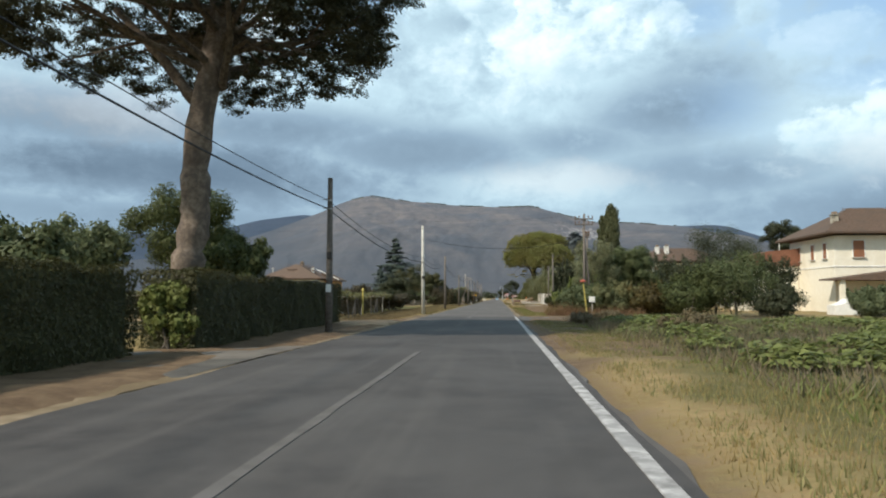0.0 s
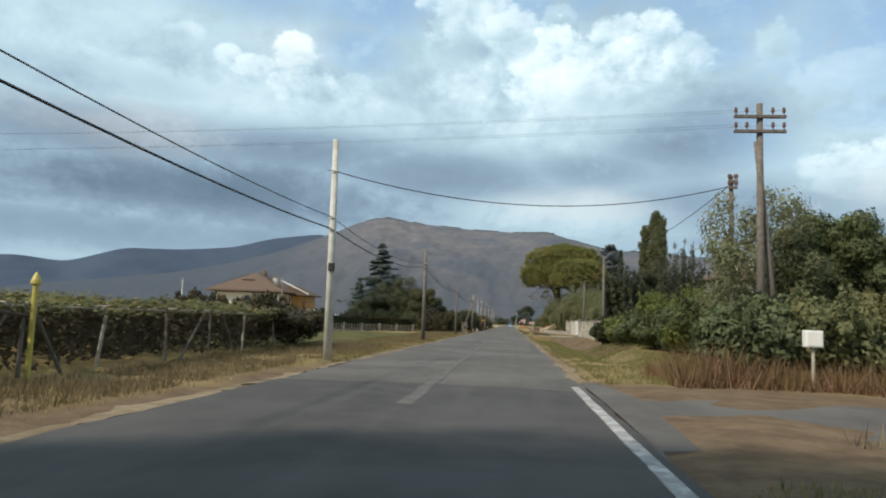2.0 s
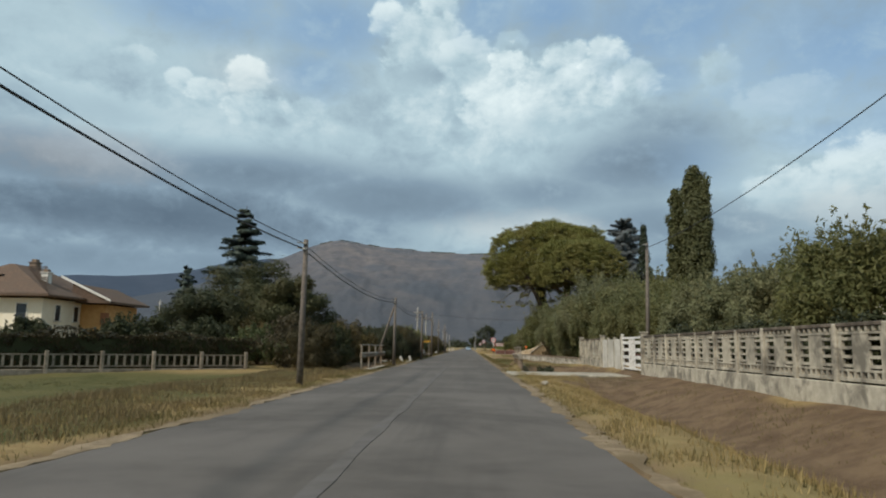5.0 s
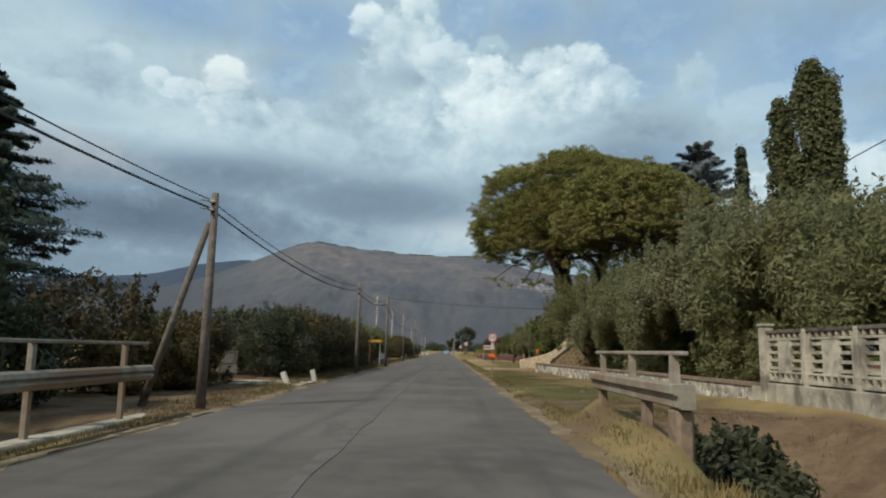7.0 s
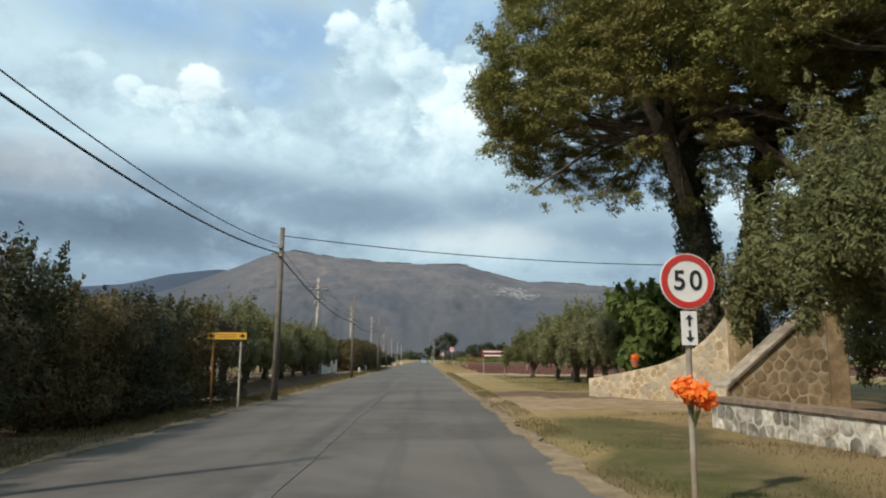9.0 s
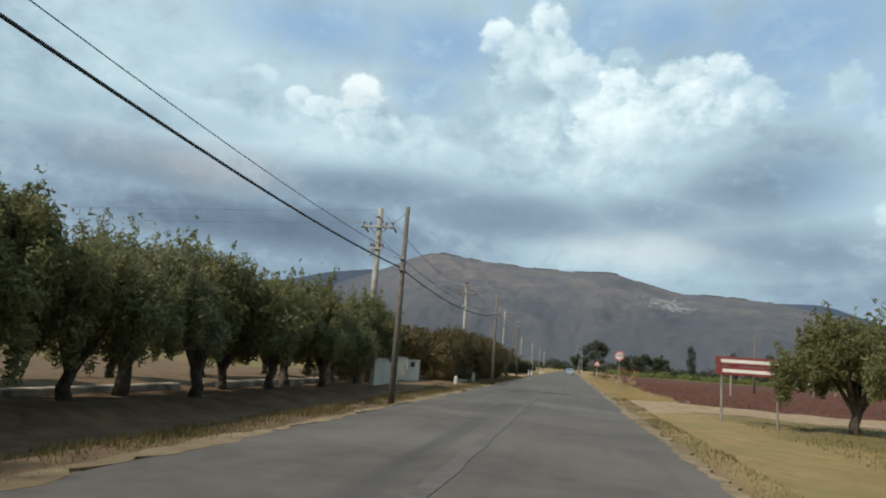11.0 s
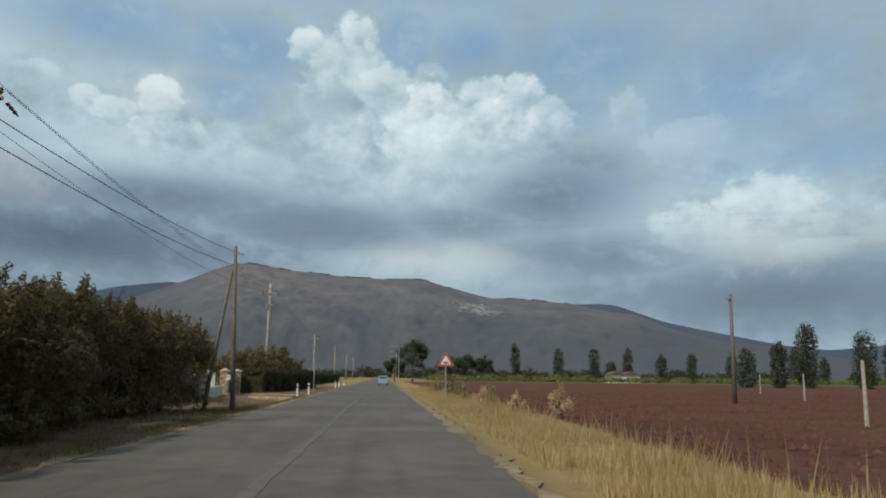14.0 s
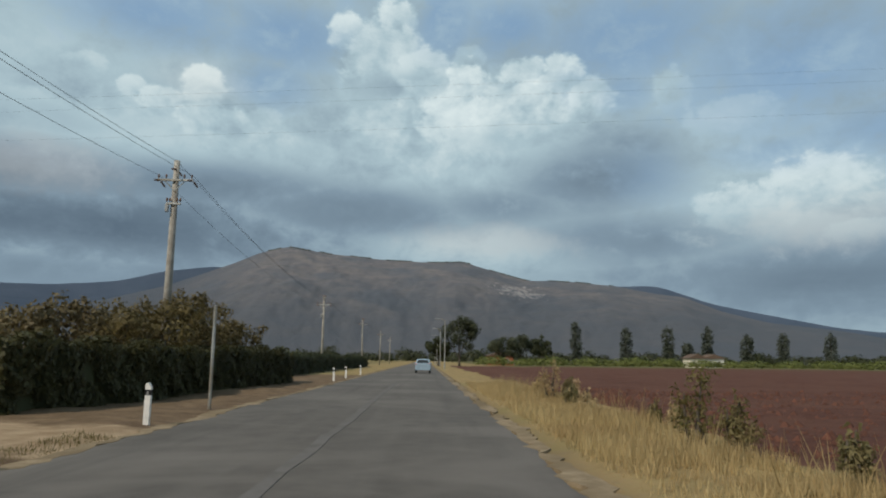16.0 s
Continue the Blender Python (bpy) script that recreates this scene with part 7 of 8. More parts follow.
# ---------------------------------------------------------------- fences, walls, rails


def concrete_fence():
    """Pierced precast concrete fence on a plinth, panel by panel."""
    e = thing("concrete_fence", "stained precast concrete fence with pierced panels on a plinth", "fence", (8.9, 97.5, 0.05))
    runs = [(0.0, 29.5, 14), (40.5, 49.4, 4)]
    for a, b, k in runs:
        m = M()
        m.box((0, (a + b) / 2, 0.32), (0.22, b - a, 0.74), 0.02)
        part("plinth", m, CONCRETE_OLD, e)
        w = (b - a) / k
        for i in range(k + 1):
            m = M()
            big = i in (0, k)
            m.box((0, a + w * i, 1.05 if not big else 1.12), (0.20 if not big else 0.30, 0.16 if not big else 0.30, 2.1 if not big else 2.26), 0.02)
            if big:
                m.box((0, a + w * i, 2.27), (0.38, 0.38, 0.08), 0.02)
            part("pillar", m, CONCRETE_OLD, e)
        for i in range(k):
            c = a + w * (i + 0.5)
            m = M()
            L = w - 0.17
            for z, t in ((0.78, 0.09), (0.99, 0.06), (1.86, 0.06)):
                m.box((0, c, z), (0.10, L, t), 0.008)
            n = 7
            for j in range(n):
                q = c - L / 2 + L * (j + 0.5) / n
                for z in (0.885, 1.96):
                    m.box((0, q, z), (0.09, 0.09, 0.15 if z < 1 else 0.12))
            m.box((0, c, 1.42), (0.075, L * 0.36, 0.82), 0.006)
            for s in (-1, 1):
                m.box((0, c + s * L * 0.46, 1.42), (0.075, L * 0.09, 0.82))
                for z in (1.10, 1.31, 1.52, 1.73):
                    m.box((0, c + s * L * 0.30, z), (0.075, L * 0.24, 0.075))
            part("panel", m, CONCRETE_OLD, e)
            m = M()
            m.box((0, c, 2.065), (0.15, L + 0.02, 0.09), 0.012)
            part("top_rail", m, FENCE_DARK, e, "dark weathered top rail")
    g = thing("fence_gate", "white slatted metal driveway gate between pillars", "gate", (8.9, 127.3, 0.1))
    for z in (0.30, 1.98):
        m = M()
        m.box((0, 2.35, z), (0.07, 4.5, 0.10), 0.01)
        part("rail", m, WHITE_PAINT, g)
    for j in range(4):
        m = M()
        m.box((0, 1.75 + 0.40 * j, 1.14), (0.05, 0.17, 1.58), 0.006)
        part("slat", m, WHITE_PAINT, g)
    for q in (0.80, 3.90):
        for j in range(4):
            m = M()
            m.box((0, q, 0.52 + 0.40 * j), (0.05, 1.40, 0.17), 0.006)
            part("slat", m, WHITE_PAINT, g)
    for q in (0.06, 4.66):
        m = M()
        m.box((0, q, 1.12), (0.16, 0.16, 2.24), 0.02)
        part("post", m, CONCRETE, g)
    e = thing("fence_wall", "plain pale precast fence beside the driveway gate", "fence", (8.9, 132.2, 0.05))
    for j in range(3):
        m = M()
        m.box((0, 0.98 + 1.95 * j, 1.02), (0.12, 1.88, 1.95), 0.02)
        part("panel", m, CONCRETE, e)
        m = M()
        m.box((0, 1.95 * j, 1.06), (0.18, 0.14, 2.12), 0.02)
        part("pillar", m, CONCRETE_OLD, e)
    m = M()
    m.box((5.45, 129.6, -0.02), (6.7, 4.6, 0.20), 0.03)
    solo("driveway_slab", m, CONCRETE_OLD, "worn grey concrete slab bridging the dry ditch before a gate", "slab")
    e = thing("culvert_pipe", "concrete culvert mouth with a dark opening under the slab", "culvert", (5.0, 126.9, -0.62))
    m = M()
    ring(m, 0.30, 0.40, -0.02, 0.25, 20, 0.9)
    part("pipe", m, CONCRETE_OLD, e)
    m = M()
    m.box((0, 0.5, 0.15), (3.4, 0.30, 0.80), 0.03)
    part("head_wall", m, FENCE_TAN, e)
    # black disc closing the pipe, painted for the shade inside it
    m = M()
    disc(m, 0.295, 0.30, 0.25, 0.02, 20)
    part("opening", m, SIGN_BLACK, e, "black disc put in for the shade inside the pipe")
    m = M()
    m.box((-7.3, 155.4, -0.02), (3.6, 3.4, 0.16), 0.02)
    solo("culvert_slab", m, CONCRETE_OLD, "worn concrete slab at a field entrance", "slab")


concrete_fence()


def bridge_rail(x, y0, y1, side, walled=False):
    """Handrail above a flat beam on posts, over the culvert. walled: a deep beam on piers, with flared posts."""
    e = thing("bridge_rail", "grey painted bridge rail with posts over a culvert", "rail", (x, y0, 0))
    L = y1 - y0
    m = M()
    m.box((-0.05 * side, L / 2, 1.47), (0.11, L + 0.5, 0.065), 0.015)
    part("handrail", m, RAIL, e)
    m = M()
    if walled:
        m.prism([(0.03 * side, 0.68), (0.09 * side, 0.71), (0.09 * side, 0.86), (0.17 * side, 0.90), (0.17 * side, 1.01), (0.15 * side, 1.03), (-0.16 * side, 1.03), (-0.16 * side, 0.68)][:: (1 if side > 0 else -1)], -0.3, L + 0.3)
    else:
        m.prism([(0.00, 0.72), (0.06 * side, 0.75), (0.10 * side, 0.82), (0.04 * side, 0.87), (0.10 * side, 0.92), (0.06 * side, 0.99), (0.0, 1.03), (-0.02 * side, 1.0), (-0.02 * side, 0.74)][:: (1 if side > 0 else -1)], -0.4, L + 0.4)
    part("beam", m, RAIL, e)
    for k in range(3 if walled else 4):
        q = L * ((0.05 + 0.45 * k) if walled else (0.06 + 0.293 * k))
        m = M()
        if walled:                         # posts flare towards their foot
            w = 0.11 if k else 0.17
            m.add([(-0.05 * side + sx * 0.05, q + sy * w * (0.55 if z > 1.2 else 1.0) / 2 * 1.6, z) for z in (1.0, 1.45) for sx, sy in ((-1, -1), (1, -1), (1, 1), (-1, 1))],
                  [(0, 3, 2, 1), (4, 5, 6, 7), (0, 1, 5, 4), (1, 2, 6, 5), (2, 3, 7, 6), (3, 0, 4, 7)])
        else:
            m.box((-0.09 * side, q, 0.66), (0.10, 0.10, 1.56), 0.01)
        part("post", m, RAIL, e)
    m = M()
    if walled:
        for q in (1.7, L - 0.25):          # short piers below the beam
            m.box((-0.04 * side, q, 0.12), (0.16, 0.20, 1.12), 0.02)
            part("pier", m, COPING, e)
            m = M()
        m.box((-0.06 * side, 0.05, 0.12), (0.26, 0.45, 1.12), 0.05)
        part("abutment", m, COPING, e, "crumbling concrete abutment")
    else:
        m.box((-0.05 * side, L / 2, -0.35), (0.42, L + 1.2, 0.72), 0.03)
        part("kerb_beam", m, CONCRETE_OLD, e)


bridge_rail(3.3, 137.5, 142.8, -1, True)
bridge_rail(-6.3, 131.0, 141.6, 1)


def rubble_stones(parent, face, w, h, top, size, mat, depth, seed):
    """Uneven rounded stones packed on a plane by growing cells; face(u, z, d) gives the place d metres in front of it."""
    r = np.random.default_rng(seed)
    nu, nz = max(1, int(w / (size * 1.05))), max(1, int(h / (size * 0.72)))
    sites = []
    for b in range(nz + 1):
        for a in range(nu + 1):
            sites.append(((a + 0.5 * (b % 2) + 0.55 * (r.random() - 0.5)) * w / nu, (b + 0.35 + 0.5 * (r.random() - 0.5)) * h / nz))
    sites = np.array(sites)
    for s in sites:
        if not (0.02 < s[0] < w - 0.02 and 0.03 < s[1] < top(s[0]) - 0.05):
            continue
        near = sites[np.argsort(((sites - s) ** 2).sum(1))[1:12]]
        ring_, gap = [], (0.014 if mat is STONE else 0.006) + 0.012 * r.random()
        for k in range(9):
            t = 2 * math.pi * k / 9 + 0.2 * r.random()
            d = np.array((math.cos(t), math.sin(t)))
            reach = size * 1.1
            for q in near:
                g = q - s
                c = d @ g
                if c > 1e-6:
                    reach = min(reach, (g @ g) / 2 / c - gap)
            u, z = s + d * max(reach, 0.03) * (0.96 + 0.04 * r.random())
            u = min(max(u, 0.015), w - 0.015)
            ring_.append((u, min(max(z, 0.0), top(u) - 0.02)))
        cx, cz = np.mean([p[0] for p in ring_]), np.mean([p[1] for p in ring_])
        d = depth * (0.45 + 0.8 * r.random())
        mid = [(cx + (p - cx) * 0.88, cz + (q - cz) * 0.88) for p, q in ring_]
        inner = [(cx + (p - cx) * 0.55, cz + (q - cz) * 0.55) for p, q in ring_]
        m = M()
        m.add([face(p, q, 0.0) for p, q in ring_] + [face(p, q, d * 0.75) for p, q in mid] + [face(p, q, d) for p, q in inner],
              [tuple(range(18, 27))] + [(i + o, (i + 1) % 9 + o, (i + 1) % 9 + o + 9, i + o + 9) for o in (0, 9) for i in range(9)])
        part("stone", m, mat, parent)


def run_wall(name, label, a, b, h, thick, core, stone, cap, size, seed, top=None, side=1, stones=True):
    """A straight wall from a to b, faced with stones on one side; top(u) gives its height."""
    L = math.hypot(b[0] - a[0], b[1] - a[1])
    ang = math.degrees(math.atan2(b[1] - a[1], b[0] - a[0]))
    e = thing(name, label, "wall", (a[0], a[1], a[2]), turn=ang)
    top = top or (lambda u: h)
    n = 14
    poly = [(0, -0.15), (L, -0.15)] + [(L * (1 - k / n), top(L * (1 - k / n))) for k in range(n + 1)]
    m = M()
    m.prism(poly, -thick / 2, thick / 2)
    part("core", m, core, e)
    if stones:
        rubble_stones(e, lambda u, z, d: (u, side * (thick / 2 + d), z), L, h, top, size, stone, 0.009, seed)
    if cap:
        for k in range(n):
            u0, u1 = L * k / n, L * (k + 1) / n
            m = M()
            z0, z1 = top(u0), top(u1)
            w = thick / 2 + 0.06
            m.add([(u0 + 0.006, -w, z0), (u1 - 0.006, -w, z1), (u1 - 0.006, w, z1), (u0 + 0.006, w, z0), (u0 + 0.006, -w, z0 + 0.09), (u1 - 0.006, -w, z1 + 0.09), (u1 - 0.006, w, z1 + 0.09), (u0 + 0.006, w, z0 + 0.09)],
                  [(0, 3, 2, 1), (4, 5, 6, 7), (0, 1, 5, 4), (1, 2, 6, 5), (2, 3, 7, 6), (3, 0, 4, 7)])
            part("coping", m, cap, e)
    return e


run_wall("field_stone_wall", "low wall of pale field stones with a brown coping", (8.85, 147.4, 0.0), (8.3, 160.0, 0.0), 0.62, 0.35, MORTAR_PALE, STONE_PALE, COPING, 0.30, 3)
run_wall("field_stone_wall", "low wall of pale field stones with a brown coping", (8.3, 160.0, 0.0), (6.5, 177.6, 0.0), 0.60, 0.35, MORTAR_PALE, STONE_PALE, COPING, 0.30, 4)
run_wall("culvert_wall", "crumbling rubble face of a driveway culvert", (-8.8, 294.4, -0.35), (-5.9, 293.6, -0.35), 0.42, 0.3, MORTAR, STONE, None, 0.26, 9, side=-1)
straight = lambda L, lo, hi: (lambda u: lo + (hi - lo) * u / L)
sweep = lambda L, lo, hi: (lambda u: lo + (hi - lo) * (0.42 * u / L + 0.58 * (u / L) ** 5))
run_wall("gateway_wing_wall", "curved-top wing wall of tuff stones at a gateway", (7.7, 180.3, 0.0), (11.0, 181.3, 0.0), 3.1, 0.40, MORTAR, STONE, FENCE_TAN, 0.40, 5, straight(3.45, 0.75, 3.15), side=-1)
run_wall("gateway_wing_wall", "curved-top wing wall of tuff stones at a gateway", (6.65, 189.9, 0.0), (10.2, 185.2, 0.0), 3.0, 0.40, MORTAR, STONE_WORN, None, 0.30, 6, sweep(5.89, 0.74, 3.0), side=-1)
for x, y, h in ((10.35, 184.9, 3.35), (11.35, 181.45, 3.0)):
    e = thing("gate_pillar", "square stone gate pillar with a flat cap", "pillar", (x, y, -0.05))
    m = M()
    m.box((0, 0, h / 2), (0.62, 0.62, h), 0.03)
    part("shaft", m, STONE, e)
    m = M()
    m.box((0, 0, h + 0.07), (0.80, 0.80, 0.14), 0.03)
    part("cap", m, MORTAR, e)
e = thing("flower_pot", "small terracotta pot of orange flowers on the wing wall", "flower pot", (7.88, 188.27, 1.20))
m = M()
m.lathe([(0.09, 0), (0.14, 0.22), (0.16, 0.22), (0.16, 0.27), (0.13, 0.27), (0.11, 0.1)], (0, 0, 0), 14)
part("pot", m, TERRACOTTA, e)
p, nr = blob_points([(0, 0, 0.36, 0.16)], 300, shell=0.7)
part("plant", leaves("plant", p, nr, 0.07, 0.6, FLOWER), FLOWER, e, "orange flowers")


def meadow_fence():
    """Low concrete garden fence beyond the meadow."""
    a, b = Vector((-50, 103.5, 0)), Vector((-13.2, 131.5, 0))
    L = (b - a).length
    e = thing("garden_fence", "low pale concrete fence with pickets beyond the meadow", "fence", (a.x, a.y, -0.33), turn=math.degrees(math.atan2(b.y - a.y, b.x - a.x)))
    m = M()
    m.box((L / 2, 0, 0.12), (L, 0.16, 0.44), 0.02)
    part("plinth", m, FENCE_TAN, e)
    n = 18
    for k in range(n + 1):
        m = M()
        m.box((L * k / n, 0, 0.62), (0.18, 0.20, 1.3), 0.02)
        part("pillar", m, FENCE_TAN, e)
    for z in (0.48, 1.08):
        m = M()
        m.box((L / 2, 0, z), (L, 0.06, 0.07))
        part("rail", m, FENCE_TAN, e)
    for k in range(n):
        for j in range(6):
            m = M()
            m.box((L * (k + (j + 0.8) / 6.6) / n, 0, 0.78), (0.12, 0.05, 0.66))
            part("picket", m, FENCE_TAN, e)


meadow_fence()


def west_gate():
    """White rendered wall and sliding gate behind the olive trees."""
    for a, b in (((-9.7, 228.4), (-9.2, 231.2)), ((-9.72, 235.7), (-9.4, 237.6))):
        L = math.hypot(b[0] - a[0], b[1] - a[1])
        e = thing("gate_wall", "white rendered gate wall with a flat top", "wall", (*a, -0.1), turn=math.degrees(math.atan2(b[1] - a[1], b[0] - a[0])))
        m = M()
        m.box((L / 2, 0, 0.62), (L, 0.24, 1.44), 0.02)
        part("wall", m, CONCRETE, e)
        m = M()
        m.box((L / 2, 0, 1.37), (L + 0.1, 0.32, 0.06), 0.01)
        part("coping", m, CONCRETE, e)
        if a[1] > 233:
            m = M()
            m.box((L * 0.35, -0.16, 1.12), (0.5, 0.12, 0.26), 0.04)
            part("letter_box", m, SIGN_BLACK, e, "black letter box")
    g = thing("sliding_gate", "pale slatted metal gate beside a rendered wall", "gate", (-9.95, 232.7, 0.0), turn=84)
    for z in (0.15, 1.38):
        m = M()
        m.box((1.45, 0, z), (2.9, 0.06, 0.08), 0.008)
        part("rail", m, STEEL, g)
    for k in range(17):
        m = M()
        m.box((0.10 + 0.17 * k, 0, 0.75), (0.10, 0.03, 1.2), 0.005)
        part("slat", m, STEEL, g)
    m = M()
    m.box((-11.4, 221.5, 0.02), (0.35, 13, 0.40), 0.03)
    solo("low_wall", m, CONCRETE_OLD, "low stained concrete kerb wall under the olives", "wall")
    m = M()
    m.box((-7.3, 244.2, 0.02), (0.3, 8.0, 0.40), 0.03)
    solo("low_wall", m, CONCRETE_OLD, "low stained concrete kerb wall under the olives", "wall")
    m = M()
    m.box((-11.6, 200, 0.0), (0.35, 28, 0.40), 0.03)
    solo("low_wall", m, CONCRETE_OLD, "low stained concrete kerb wall under the olives", "wall")
    for x, y, h in ((-6.75, 243.8, 0.75), (-6.8, 236.6, 0.6)):
        e = thing("marker_stone", "short white marker stone at the roadside", "bollard", (x, y, -0.05))
        m = M()
        m.lathe([(0.12, -0.1), (0.11, h * 0.8), (0.08, h * 0.95), (0.02, h)], (0, 0, 0), 10)
        part("stone", m, CONCRETE, e)


west_gate()


def north_gate():
    """Gate posts, pale wall and fence before the last hedge."""
    for x, y in ((-10.9, 296.3), (-11.3, 302.4)):
        e = thing("gate_pillar", "round-capped stone gate pillar beside a driveway", "pillar", (x, y, -0.05))
        m = M()
        m.box((0, 0, 0.85), (0.52, 0.52, 1.7), 0.03)
        part("shaft", m, MORTAR, e)
        rubble_stones(e, lambda u, z, d: (u - 0.26, -0.26 - d, z), 0.52, 1.7, lambda u: 1.68, 0.26, STONE, 0.03, int(y))
        m = M()
        m.lathe([(0.36, 0), (0.37, 0.06), (0.28, 0.10), (0.14, 0.20), (0.02, 0.24)], (0, 0, 1.7), 12)
        part("cap", m, CONCRETE_OLD, e)
    e = thing("front_wall", "low grey rendered garden wall with a bare white frame", "wall", (-10.3, 289.4, -0.05), turn=96)
    m = M()
    m.box((3.1, 0, 0.36), (6.2, 0.22, 0.80), 0.02)
    part("wall", m, CONCRETE, e)
    for u, h in ((0.5, 1.75), (1.9, 1.55), (2.9, 1.55)):
        m = M()
        m.box((u, 0.05, h / 2), (0.22 if u < 1 else 0.09, 0.2 if u < 1 else 0.09, h), 0.02)
        part("post", m, CONCRETE_OLD if u < 1 else WHITE_PAINT, e)
    m = M()
    m.box((2.4, 0.05, 1.55), (1.1, 0.09, 0.09), 0.01)
    part("frame_head", m, WHITE_PAINT, e)
    e = thing("trellis_fence", "dark weathered precast fence with rows of openings", "fence", (-10.2, 279.0, -0.1), turn=91)
    for k in range(6):
        m = M()
        m.box((2.05 * k, 0, 0.80), (0.16, 0.16, 1.6), 0.015)
        part("pillar", m, FENCE_DARK, e)
    for k in range(5):
        for z, h in ((0.25, 0.40), (0.74, 0.10), (1.10, 0.10), (1.46, 0.12)):
            m = M()
            m.box((2.05 * (k + 0.5), 0, z), (1.89, 0.07, h), 0.008)
            part("panel", m, FENCE_DARK, e)
        for q in range(8):
            for z in (0.575, 0.92, 1.275):
                m = M()
                m.box((2.05 * k + 0.08 + 1.89 * (q + 0.5) / 8, 0, z), (0.11, 0.05, 0.25))
                part("baluster", m, FENCE_DARK, e)
    e = thing("letter_box", "white letter box on the gate pillar", "letter box", (-10.58, 296.05, 1.1))
    m = M()
    m.box((0, 0, 0.15), (0.26, 0.16, 0.34), 0.02)
    part("box", m, WHITE_PAINT, e)
    m = M()
    m.box((0, -0.082, 0.24), (0.18, 0.008, 0.03))
    part("slot", m, SIGN_BLACK, e)
    g = thing("driveway_gate", "dark solid metal gate between stone pillars", "gate", (-11.1, 296.7, 0.05), turn=93)
    for k in range(2):
        m = M()
        m.box((1.35 + 2.72 * k, 0, 0.8), (2.6, 0.06, 1.45), 0.01)
        part("leaf", m, CABLE, g)


north_gate()

# ---------------------------------------------------------------- houses


def hip_roof(w, d, z, rise_, over, e, mat, ridge_frac=0.45):
    """Hipped roof with thickness, w along x, d along y."""
    a, b = w / 2 + over, d / 2 + over
    r = w * ridge_frac / 2 if w > d else 0.25
    ry = 0 if w > d else d * ridge_frac / 2
    v = [(-a, -b, z), (a, -b, z), (a, b, z), (-a, b, z), (-r, -ry, z + rise_), (r, -ry if w > d else -ry, z + rise_), (r, ry, z + rise_), (-r, ry, z + rise_)]
    m = M()
    m.add(v, [(0, 1, 5, 4), (1, 2, 6, 5), (2, 3, 7, 6), (3, 0, 4, 7), (4, 5, 6, 7)])
    m.box((0, 0, z - 0.09), (2 * a, 2 * b, 0.18), 0.02)
    return part("roof", m, mat, e)


def tile_rows(w, d, z, rise_, over, roof, mat):
    """Ribs of tiles running down the front and the side slope."""
    a, b = w / 2 + over, d / 2 + over
    n = int(2 * a / 0.28)
    m = M()
    for k in range(n + 1):
        x = -a + 2 * a * k / n
        lim = 1.0 if abs(x) < w * 0.2 else max(0.03, 1 - (abs(x) - w * 0.2) / (a - w * 0.2))
        m.tube([(x, -b, z + 0.02), (x, -b + b * lim, z + 0.02 + rise_ * lim)], 0.045, 5)
    ob = part("roof_tiling", m, mat, roof)
    tagged(ob, kind="stuff")


def house_window(e, x, y, z, w, h, face, shutters=None):
    """A recessed pane with frame and sill on the face looking -y or sideways."""
    turn = {"front": 0, "left": -90, "right": 90}[face]
    f = new("window")
    f.parent = e
    f.matrix_local = pose(x, y, z, 0, 0, turn)
    m = M()
    m.box((0, -0.02, 0), (w, 0.05, h))
    part("pane", m, DARKGLASS if not shutters else shutters, f)
    m = M()
    for s in (-1, 1):
        m.box((s * (w / 2 + 0.05), -0.04, 0), (0.10, 0.10, h + 0.2), 0.01)
    m.box((0, -0.04, h / 2 + 0.05), (w, 0.10, 0.10), 0.01)
    part("frame", m, RENDER_WHITE, f)
    m = M()
    m.box((0, -0.09, -h / 2 - 0.05), (w + 0.3, 0.22, 0.08), 0.01)
    part("sill", m, CONCRETE, f)


def chimney(e, x, y, z, h, mat=RENDER_WHITE, w=0.6):
    m = M()
    m.box((x, y, z + h / 2), (w, w, h), 0.02)
    m.box((x, y, z + h + 0.05), (w + 0.2, w + 0.2, 0.10), 0.02)
    c = part("chimney", m, mat, e)
    m = M()
    m.box((x, y, z + h + 0.25), (w * 0.7, w * 0.7, 0.28), 0.02)
    part("chimney_cap", m, COPING, c)


e = thing("villa", "cream two-storey villa with a brown hipped tile roof", "house", (-46.4, 161.0, 0))
m = M()
m.box((0, 0, 2.7), (12.0, 12.0, 5.4), 0.03)
part("wall", m, RENDER_CREAM, e)
r = hip_roof(12.0, 12.0, 5.72, 3.35, 1.15, e, ROOF, 0.35)
tile_rows(12.0, 12.0, 5.72, 3.35, 1.15, r, ROOF)
for x, z in ((-4.2, 4.1), (4.0, 4.1), (0.2, 4.1), (-4.2, 1.2), (4.0, 1.2)):
    house_window(e, x, -6.0, z, 1.0, 1.5, "front", SHUTTER if x < 0 else None)
for y in (-3.6, -0.4, 3.2):
    house_window(e, 6.0, y, 4.1, 0.8, 1.5, "right")
chimney(e, 4.0, -2.6, 6.4, 1.7, RENDER_WHITE, 0.7)
chimney(e, 0.4, 1.0, 8.6, 0.9, COPING, 0.8)
m = M()
m.box((-0.4, -3.2, 7.15), (1.7, 2.0, 1.1), 0.03)
d = part("dormer", m, RENDER_WHITE, e)
m = M()
m.box((-0.4, -3.3, 7.76), (2.2, 2.4, 0.12), 0.02)
part("dormer_roof", m, ROOF, d)
m = M()
m.box((-0.4, -4.21, 7.2), (0.9, 0.04, 0.7), 0.01)
part("dormer_window", m, DARKGLASS, d)
m = M()
